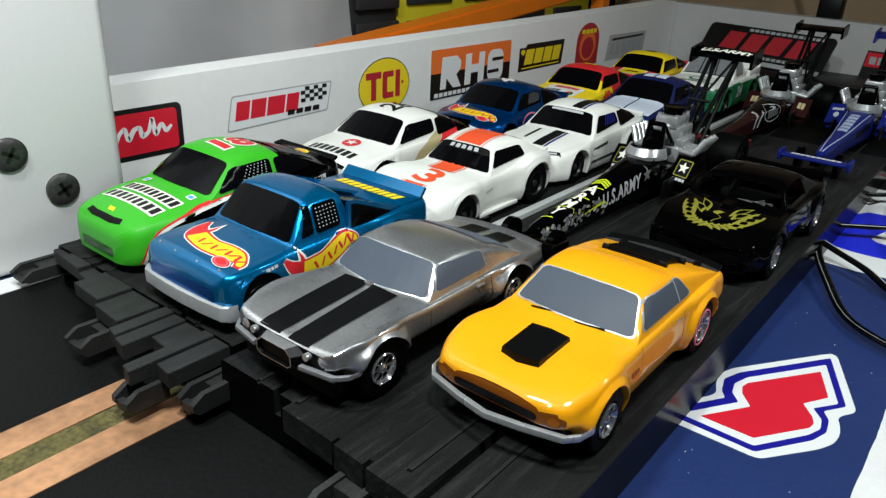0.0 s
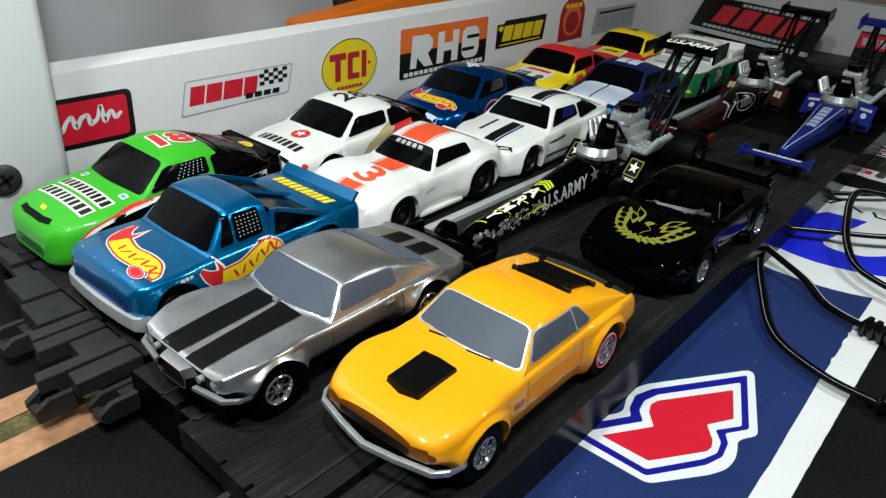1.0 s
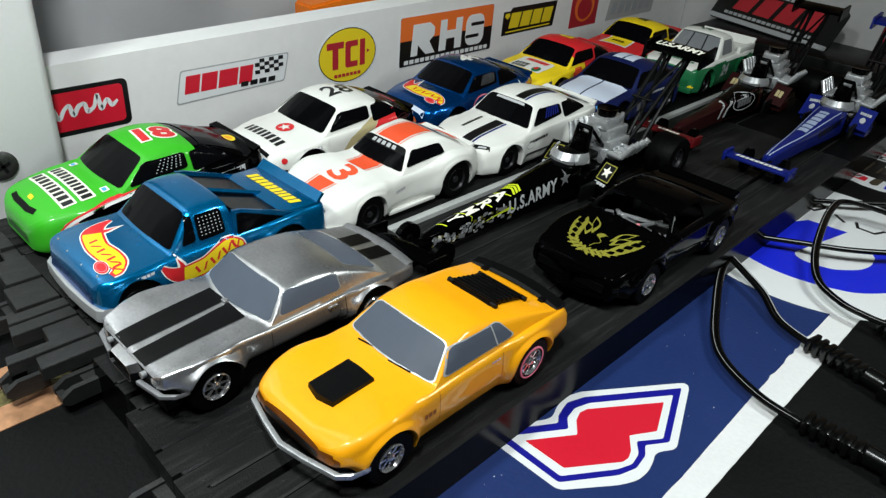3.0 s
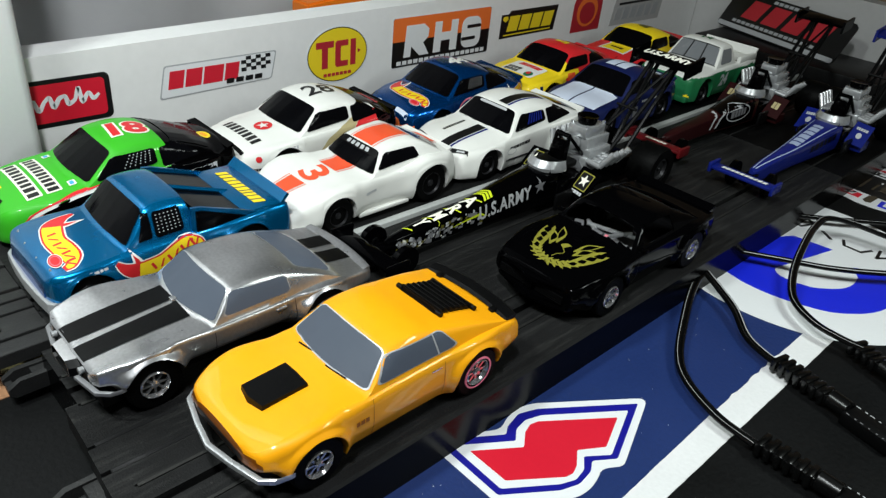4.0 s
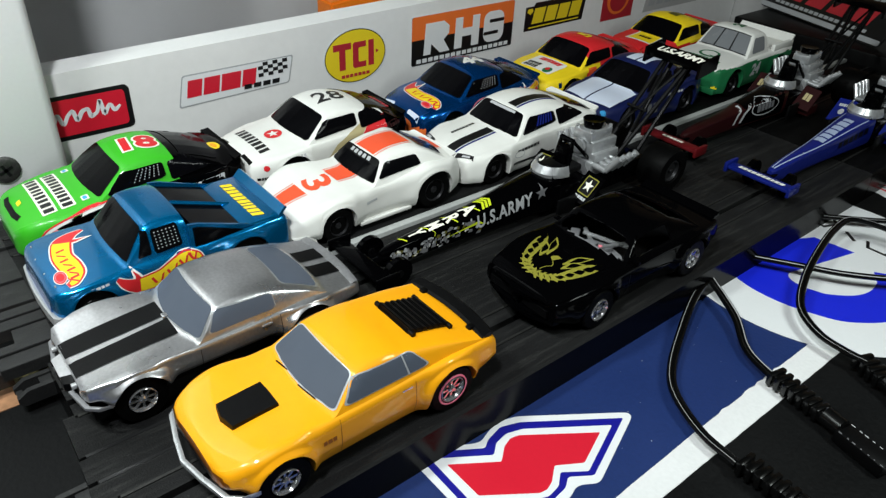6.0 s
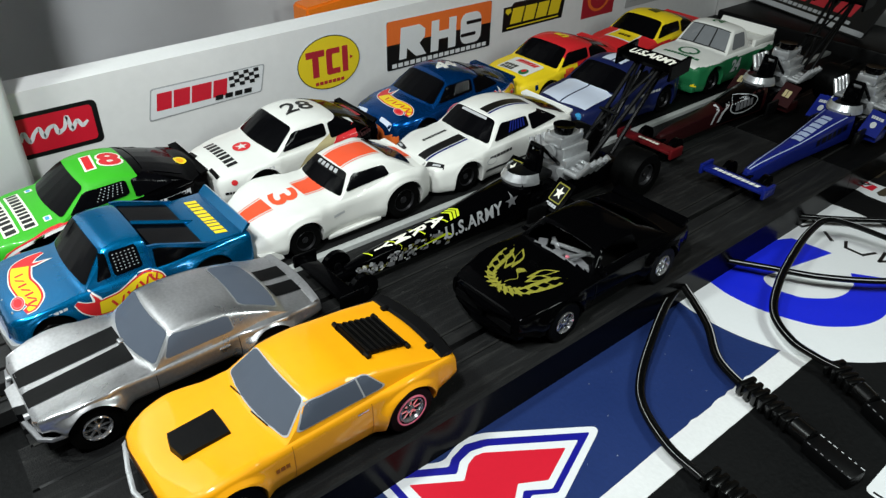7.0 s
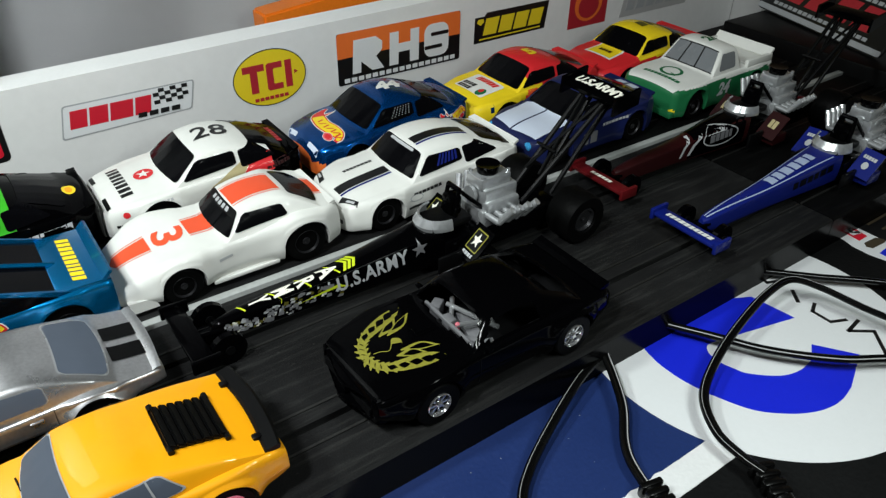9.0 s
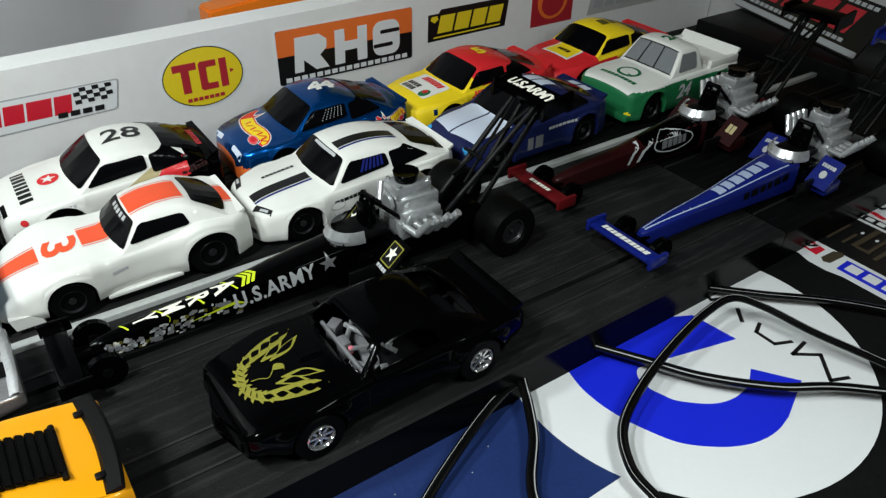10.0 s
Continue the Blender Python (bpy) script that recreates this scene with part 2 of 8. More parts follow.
def rounded(a, b):
    """Pulls the corners of the unit square in a little."""
    x, y = 2 * a - 1, 2 * b - 1
    k = 0.07 * x * x * y * y
    return (x * (1 - k) + 1) / 2, (y * (1 - k) + 1) / 2


def circle(cx, cy, rx, ry=None, n=28, a0=0.0, a1=360.0):
    ry = rx if ry is None else ry
    full = abs(a1 - a0) >= 359.9
    return [(cx + rx * math.cos(radians(a0 + (a1 - a0) * k / (n if full else n - 1))), cy + ry * math.sin(radians(a0 + (a1 - a0) * k / (n if full else n - 1)))) for k in range(n)]


def rrect(x0, x1, y0, y1, r):
    out = []
    for cx, cy, a in ((x1 - r, y1 - r, 0), (x0 + r, y1 - r, 90), (x0 + r, y0 + r, 180), (x1 - r, y0 + r, 270)):
        out += circle(cx, cy, r, n=5, a0=a, a1=a + 90)
    return out


def grown(pts, d):
    """The outline moved outward by d (a counter-clockwise polygon; for clockwise ones inward)."""
    n, out = len(pts), []
    area = sum(pts[i][0] * pts[(i + 1) % n][1] - pts[(i + 1) % n][0] * pts[i][1] for i in range(n))
    d = d if area > 0 else -d
    for i in range(n):
        a, b, c = Vector(pts[i - 1]), Vector(pts[i]), Vector(pts[(i + 1) % n])
        e, f = (b - a).normalized(), (c - b).normalized()
        m = Vector((e.y + f.y, -e.x - f.x))
        m = m / max(m.length_squared / 2, 0.7)
        out.append((b.x + m.x * d, b.y + m.y * d))
    return out


def words(text, size, bold=0.0, shear=0.0, space=1.0):
    """A flat mesh of the built-in font, centred on the origin."""
    cu = bpy.data.curves.new("text", "FONT")
    cu.body, cu.size, cu.align_x, cu.align_y, cu.offset, cu.shear, cu.space_character, cu.resolution_u = text, size, "CENTER", "CENTER", bold, shear, space, 3
    ob = new("text", cu)
    bpy.context.view_layer.update()
    me = bpy.data.meshes.new_from_object(ob.evaluated_get(bpy.context.evaluated_depsgraph_get()))
    bm = bmesh.new()
    bm.from_mesh(me)
    bpy.data.objects.remove(ob)
    bpy.data.curves.remove(cu)
    bpy.data.meshes.remove(me)
    return bm


def flat(*polys):
    """A flat mesh of filled polygons."""
    bm = bmesh.new()
    for pts in polys:
        vs = [bm.verts.new((x, y, 0)) for x, y in pts]
        f = bm.faces.new(vs)
        bmesh.ops.triangulate(bm, faces=[f])
    return bm


def laid(bm, m, tree, way, lift=0.00012, step=0.0022):
    """Lays a flat mesh, placed by m, on the surface in tree along the direction way."""
    for _ in range(5):
        es = [e for e in bm.edges if e.calc_length() > step]
        if not es:
            break
        bmesh.ops.subdivide_edges(bm, edges=es, cuts=1)
        bmesh.ops.triangulate(bm, faces=[f for f in bm.faces if len(f.verts) > 3])
    way = Vector(way)
    for v in bm.verts:
        p = m @ v.co
        hit, nrm, _, _ = tree.ray_cast(p - way * 0.05, way)
        if hit is None:
            hit, nrm, _, _ = tree.find_nearest(p)
        if nrm.dot(way) > 0:
            nrm = -nrm
        v.co = hit + nrm * lift
    return bm


DOWN, LEFT = (0, 0, -1), (-1, 0, 0)


def on_top(x, y, turn=0.0):
    """Text that is read from the car's front: turn 0; from its side towards the table: turn 90."""
    return pose(x, y, 0.0, 0, 0, turn)


def on_side(y, z, lean=0.0):
    return Matrix.Translation((0.0, y, z)) @ Matrix(((0, 0, 1, 0), (1, 0, 0, 0), (0, 1, 0, 0), (0, 0, 0, 1))) @ pose(0, 0, 0, 0, 0, lean)

# ---- setting ----
TOP = 0.0115          # upper face of the plastic track above the board
LANES = (-0.1965, -0.1602, -0.1240, -0.0875)

bm = boxes((-1.2, 0.8, -0.7, 1.5, -0.018, 0.0))
setting("table", bm, TABLE, "black painted wooden race board on a table", "table")

bm = bmesh.new()
prism(bm, [(-0.088, -0.6), (-0.0405, -0.6), (-0.0375, 0.10), (-0.0370, 0.165), (-0.0378, 0.205), (-0.0378, 0.2570), (-0.05, 0.262), (-0.0715, 0.275), (-0.088, 0.275)], 0.0, 0.00012)
prism(bm, [(-0.5, -0.6), (-0.2290, -0.6), (-0.2290, 0.10), (-0.5, 0.10)], 0.0, 0.00012)
setting("painted_blue_area", bm, BLUETBL, "dark blue painted area of the race board with dust specks", "painted area")

rng = random.Random(4)
bm = bmesh.new()
LY = (-0.6, 0.10, 0.165, 0.200, 0.2585)
LX0, LX1 = (-0.0425, -0.0392, -0.0386, -0.0394, -0.0394), (-0.0340, -0.0322, -0.0325, -0.0324, -0.0322)
edge = [(float(np.interp(y, LY, LX1)) + rng.uniform(-0.00006, 0.00006), y) for y in np.linspace(-0.6, 0.262, 420)]
back = []
wear = 0.0
for y in np.linspace(0.2585, -0.6, 420):
    wear = 0.5 * wear + rng.uniform(-0.00006, 0.00006)
    back.append((float(np.interp(y, LY, LX0)) + wear - (0.0004 if y > 0.2 and rng.random() < 0.12 else 0.0), y))
prism(bm, edge + [(-0.034, 0.2605)] + back, 0.0, 0.0002)
prism(bm, [(-0.2280, -0.6), (-0.2205, -0.6), (-0.2203, 0.0905), (-0.2215, 0.0925), (-0.2235, 0.0915), (-0.2252, 0.0945), (-0.2282, 0.0935)], 0.0, 0.0002)
setting("painted_white_line", bm, WHITELN, "hand painted white lane line with ragged edges", "painted line")

bm = bmesh.new()
for x0, x1 in ((-0.1640, -0.1568), (-0.1508, -0.1435)):
    prism(bm, [(x0, -0.6), (x1, -0.6)] + [(x1 + rng.uniform(-.0002, .0002), -0.55 + k * 0.02) for k in range(35)] + [(x0 + rng.uniform(-.0002, .0002), 0.13 - k * 0.02) for k in range(35)], 0.0, 0.00022)
setting("copper_tape", bm, COPPER, "worn copper tape along a routed slot in the board", "copper tape")
bm = bmesh.new()
prism(bm, [(-0.1567, -0.6), (-0.1509, -0.6), (-0.1509, 0.14), (-0.1567, 0.14)], 0.0, 0.0001)
setting("routed_slot", bm, ROUTED, "dirty routed wooden guide slot between copper tapes", "slot")

# the white side board with a bright upper edge, the end board and the post
def board(name, pts, x0, x1, label):
    """An upright board in the plane of y and z between x0 and x1."""
    bm = bmesh.new()
    prism(bm, pts, 0, x1 - x0, Matrix(((0, 0, 1, x0), (1, 0, 0, 0), (0, 1, 0, 0), (0, 0, 0, 1))))
    bmesh.ops.recalc_face_normals(bm, faces=bm.faces)
    for f in bm.faces:
        if f.normal.z > 0.8:
            f.material_index = 1
    return setting(name, bm, [BOARD, BOARDTOP], label, "wall", smooth=0)


board("wall_side", [(0.0, 0.0), (0.532, 0.0), (0.532, 0.0510), (0.0, 0.0412)], -0.2530, -0.2400, "low white painted side board with a bright upper edge")
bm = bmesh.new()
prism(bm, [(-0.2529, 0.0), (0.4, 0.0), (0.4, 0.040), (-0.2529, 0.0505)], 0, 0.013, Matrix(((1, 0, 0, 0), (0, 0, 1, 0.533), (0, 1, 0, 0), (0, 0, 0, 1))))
setting("wall_end", bm, BOARDEND, "low white painted end board, greyed for the dimmer light there", "wall", smooth=0)

bm = bmesh.new()
box(bm, -0.2520, -0.2280, 0.0500, 0.1168, 0.0002, 0.30, bevel=0.0028, segs=3)
setting("post_board", bm, POST, "white gloss painted upright board with black screws", "wall")


def screw(y, z, turn):
    t = thing("screw", "dark cross head screw with a countersunk head in the white post", "screw", -0.2280, y, z, group="screws in the post")
    bm = bmesh.new()
    turned(bm, [(-0.0005, 0.0043), (0.0008, 0.0043), (0.0012, 0.0037), (0.00135, 0.002)], n=28)
    part("head", bm, SCREW, t)
    bm = bmesh.new()
    for a in (0, 90):
        prism(bm, [(-0.0022, -0.0005), (0.0022, -0.0005), (0.0022, 0.0005), (-0.0022, 0.0005)], 0.00128, 0.00142, Matrix(((0, 0, 1, 0), (1, 0, 0, 0), (0, 1, 0, 0), (0, 0, 0, 1))) @ pose(0, 0, 0, 0, 0, a + turn))
    part("cross_recess", bm, VBLACK, t)


screw(0.0987, 0.0208, 25)
screw(0.0872, 0.0325, 60)

# background: white sheet, moulded case, orange bar, cardboard, room
bm = bmesh.new()
rows = []
for i in range(41):
    y = -0.5 + 0.825 * i / 40
    col = []
    for j in range(16):
        z = -0.0 + 0.5 * j / 15
        col.append(bm.verts.new((-0.335 - 0.06 * (j / 15) + 0.006 * math.sin(y * 31 + j * 0.5) + 0.004 * math.sin(y * 77 - j), y, z)))
    rows.append(col)
for a, b in zip(rows, rows[1:]):
    for j in range(15):
        bm.faces.new((a[j], b[j], b[j + 1], a[j + 1]))
bmesh.ops.solidify(bm, geom=list(bm.faces), thickness=0.0015)
me = finish(bm, "hanging_sheet", SHEET, 60)
tagged(new("hanging_sheet", me), "wrinkled white plastic sheet hanging behind the side board", "sheet")


def tool_case():
    t = thing("tool_case", "yellow and black moulded plastic case with ribbed sides behind the board", "case", -0.36, 0.46, 0.0)
    bm = bmesh.new()
    box(bm, -0.06, 0.010, -0.135, -0.092, 0.0, 0.16, bevel=0.004)
    part("end_cap", bm, TOOLBLK, t, "dark moulded end cap")
    for k in range(9):
        bm = bmesh.new()
        box(bm, 0.011, 0.0145, -0.132, -0.096, 0.012 + k * 0.016, 0.021 + k * 0.016, bevel=0.001)
        part("rib", bm, TOOLBLK, t)
    bm = bmesh.new()
    box(bm, -0.06, 0.008, -0.091, 0.16, 0.0, 0.15, bevel=0.004)
    part("body", bm, TOOLYEL, t, "yellow moulded body")
    for c in range(4):
        for k in range(9):
            bm = bmesh.new()
            y0 = -0.084 + c * 0.06
            box(bm, 0.0085, 0.0105, y0, y0 + 0.045, 0.014 + k * 0.0155, 0.020 + k * 0.0155, bevel=0.0008)
            part("vent_slot", bm, TOOLBLK, t)


tool_case()
t = thing("orange_bar", "orange moulded plastic track bar lying behind the side board", "bar", -0.302, 0.36, 0.0)
bm = bmesh.new()
prism(bm, [(-0.10, 0.024), (0.22, 0.058), (0.22, 0.069), (-0.10, 0.035)], 0, 0.014, Matrix(((0, 0, 1, -0.007), (1, 0, 0, 0), (0, 1, 0, 0), (0, 0, 0, 1))))
bmesh.ops.bevel(bm, geom=list(bm.edges), offset=0.001, segments=2, affect="EDGES")
part("bar", bm, TOOLOR, t)
for y in (-0.06, 0.18):
    bm = boxes((-0.005, 0.005, y - 0.005, y + 0.005, 0.0, 0.030 + (y + 0.1) * 0.106))
    part("foot", bm, TOOLOR, t)

t = thing("cardboard_box", "plain brown cardboard box behind the end board", "box", -0.05, 0.62, 0.0)
bm = boxes((-0.28, 0.5, 0.0, 0.25, 0.0, 0.30), bevel=0.003)
part("carton", bm, CARD, t)
bm = boxes((-0.279, 0.499, -0.0015, 0.06, 0.3001, 0.3015))
part("flap", bm, CARD, t)

# unseen room shell; walls and ceiling are near black to keep bounce low
bm = boxes((-2.0, 2.0, -2.0, 2.4, -0.77, -0.75))
setting("floor", bm, FLOORM, "dark room floor", "floor")
bm = boxes((-2.0, 2.0, -2.0, 2.4, 1.65, 1.67))
setting("ceiling", bm, WALLP, "unseen room ceiling, near black to cut bounced light", "ceiling")
for nm, b in (("wall_north", (-2.0, 2.0, 2.4, 2.5, -0.75, 1.65)), ("wall_south", (-2.0, 2.0, -2.1, -2.0, -0.75, 1.65)), ("wall_west", (-2.1, -2.0, -2.0, 2.4, -0.75, 1.65)), ("wall_east", (2.0, 2.1, -2.0, 2.4, -0.75, 1.65))):
    setting(nm, boxes(b), WALLP, "unseen room wall, near black to cut bounced light", "wall")


# ---- the plastic track ----
def track_piece(cx, lanes, x0, x1, y0, y1, label, top=None):
    """A two-lane piece: upper face with slots and rail grooves, smooth sides and ends with shade in their colour."""
    t = thing("track_piece", label, "slot track", cx, 0.5 * (y0 + y1), 0.0, group="slot car track")
    y0, y1 = y0 - 0.5 * (y0 + y1), y1 - 0.5 * (y0 + y1)
    prof = [(x0 - cx, 0.0), (x0 - cx, TOP - 0.0006), (x0 - cx + 0.0006, TOP)]
    for ln in lanes:
        c = ln - cx
        for g, w, d in ((-0.0052, 0.0005, 0.0005), (0.0, 0.0009, 0.005), (0.0052, 0.0005, 0.0005)):
            prof += [(c + g - w, TOP), (c + g - w + 0.00005, TOP - d), (c + g + w - 0.00005, TOP - d), (c + g + w, TOP)]
    prof += [(x1 - cx - 0.0006, TOP), (x1 - cx, TOP - 0.0006), (x1 - cx, 0.0)]
    bm = bmesh.new()
    prism(bm, prof, 0, y1 - y0, Matrix(((1, 0, 0, 0), (0, 0, 1, y0), (0, 1, 0, 0), (0, 0, 0, 1))))
    bmesh.ops.recalc_face_normals(bm, faces=bm.faces)
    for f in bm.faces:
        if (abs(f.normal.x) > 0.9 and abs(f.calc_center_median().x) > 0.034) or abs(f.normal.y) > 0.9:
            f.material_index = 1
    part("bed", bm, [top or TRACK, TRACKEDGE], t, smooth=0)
    for ln in lanes:
        for g in (-0.0052, 0.0052):
            bm = boxes((ln - cx + g - 0.00035, ln - cx + g + 0.00035, y0 + 0.0005, y1 - 0.0005, TOP - 0.0007, TOP + 0.00015))
            part("rail", bm, RAIL, t, "thin metal power rail")
    return t


near1 = track_piece(-0.1787, LANES[:2], -0.2145, -0.1433, 0.0895, 0.262, "two-lane black plastic slot car track piece with connector tabs")
far1 = track_piece(-0.1787, LANES[:2], -0.2145, -0.1433, 0.2624, 0.475, "two-lane black plastic slot car track piece", DIMTRACK)
near2 = track_piece(-0.1053, LANES[2:], -0.1405, -0.0700, 0.0850, 0.356, "two-lane black plastic slot car track piece with connector tabs")
far2 = track_piece(-0.1053, LANES[2:], -0.1405, -0.0700, 0.3564, 0.50, "two-lane black plastic slot car track piece", DIMTRACK)


def finger(t, x0, x1, y0, z1=None, z0=0.0030, skew=0.0, name="connector_finger"):
    """A flat plate that runs out of the track's end, with a slanting front edge."""
    c = t.matrix_basis.translation
    z1 = min(TOP - 0.00015, z1)
    yb = (0.0897 if t is near1 else 0.0852) - c.y
    bm = bmesh.new()
    prism(bm, [(x0 - c.x, y0 - c.y), (x1 - c.x, y0 + skew - c.y), (x1 - c.x, yb), (x0 - c.x, yb)], z0, z1)
    bmesh.ops.bevel(bm, geom=list(bm.edges), offset=0.00012, segments=2, affect="EDGES")
    part(name, bm, PLATE, t)


def hook(t, x0, x1, y0, y1, z0=0.0030, z1=0.0070):
    """A locking hook: a low frame with an open pocket and a sloped nose."""
    c = t.matrix_basis.translation
    x0, x1, y0, y1 = x0 - c.x, x1 - c.x, y0 - c.y, y1 - c.y
    w = 0.0013
    bm = bmesh.new()
    prism(bm, [(y0, z0 + 0.001), (y0 + 0.0012, z0), (y1, z0), (y1, z1), (y0 + 0.0026, z1), (y0, z1 - 0.0016)], x0, x0 + w, SIDEM2)
    prism(bm, [(y0, z0 + 0.001), (y0 + 0.0012, z0), (y1, z0), (y1, z1), (y0 + 0.0026, z1), (y0, z1 - 0.0016)], x1 - w, x1, SIDEM2)
    box(bm, x0 + w, x1 - w, y0 + 0.0002, y0 + 0.0016, z0, z1 - 0.0022)
    box(bm, x0 + w, x1 - w, y0 + 0.0055, y1, z0, z1 - 0.0006)
    box(bm, x0 + w, x1 - w, y0 + 0.0016, y0 + 0.0055, z0, z0 + 0.0012)
    part("connector_hook", bm, PLATE, t)


SIDEM2 = Matrix(((0, 0, 1, 0), (1, 0, 0, 0), (0, 1, 0, 0), (0, 0, 0, 1)))
for x0, x1, y0, z1 in ((-0.2073, -0.1979, 0.0868, TOP), (-0.1915, -0.1797, 0.0820, TOP), (-0.1795, -0.1690, 0.0804, 0.0107), (-0.1667, -0.1632, 0.0768, TOP), (-0.1630, -0.1590, 0.0760, 0.0109), (-0.1588, -0.1524, 0.0815, 0.0105), (-0.1521, -0.1490, 0.0716, TOP), (-0.1488, -0.1440, 0.0765, 0.0108), (-0.2142, -0.2075, 0.0880, 0.0106), (-0.1977, -0.1917, 0.0860, 0.0104)):
    finger(near1, x0, x1, y0, z1, z1 - 0.0034, -0.0006)
hook(near1, -0.1800, -0.1726, 0.0732, 0.0840)
hook(near1, -0.2225, -0.2150, 0.0800, 0.0930, 0.0030, 0.0060)
hook(near1, -0.1532, -0.1478, 0.0692, 0.0780)
bm = bmesh.new()
prism(bm, [(x + 0.1053, y - 0.2205) for x, y in ((-0.1196, 0.0826), (-0.1068, 0.0821), (-0.1068, 0.0834), (-0.1060, 0.0834), (-0.1060, 0.0818), (-0.0992, 0.0815), (-0.0992, 0.0832), (-0.0982, 0.0832), (-0.0982, 0.0812), (-0.0884, 0.0808), (-0.0884, 0.0850), (-0.1196, 0.0850))], 0.0066, TOP)
prism(bm, [(x + 0.1053, y - 0.2205) for x, y in ((-0.0866, 0.0807), (-0.0706, 0.0803), (-0.0706, 0.0850), (-0.0866, 0.0850))], 0.0066, TOP)
part("end_plate", bm, TRACK, near2, smooth=0)
hook(near2, -0.1440, -0.1385, 0.0770, 0.0895)
hook(near2, -0.1045, -0.0975, 0.0735, 0.0835)
for x in (-0.1066, -0.0986):
    part("groove", boxes((x + 0.1053 - 0.0004, x + 0.1053 + 0.0004, 0.0834 - 0.2205, 0.1000 - 0.2205, TOP - 0.0003, TOP + 0.00008)), VBLACK, near2, "short dark groove in the track's end")

bm = boxes((-0.1432, -0.1406, 0.100, 0.50, 0.0, TOP + 0.0010), bevel=0.0002)
t = thing("centre_strip", "light grey strip standing between the two tracks", "strip", 0, 0, 0)
part("strip", bm, STRIP, t)

# ---- cars: shared builders ----
def soft_line(keys, length, at):
    """A smooth line through keys (y, value) that never overshoots them, read at the places at."""
    k = np.array(keys, dtype=float)
    x, v = k[:, 0], k[:, 1]
    h, d = np.diff(x), np.diff(v) / np.diff(x)
    m = np.zeros(len(x))
    for i in range(1, len(x) - 1):
        if d[i - 1] * d[i] > 0:
            w1, w2 = 2 * h[i] + h[i - 1], h[i] + 2 * h[i - 1]
            m[i] = (w1 + w2) / (w1 / d[i - 1] + w2 / d[i])
    m[0], m[-1] = d[0], d[-1]
    at = np.clip(at, x[0], x[-1])
    i = np.clip(np.searchsorted(x, at, side="right") - 1, 0, len(h) - 1)
    s = (at - x[i]) / h[i]
    return v[i] * (1 + 2 * s) * (1 - s) ** 2 + h[i] * m[i] * s * (1 - s) ** 2 + v[i + 1] * s * s * (3 - 2 * s) + h[i] * m[i + 1] * s * s * (s - 1)


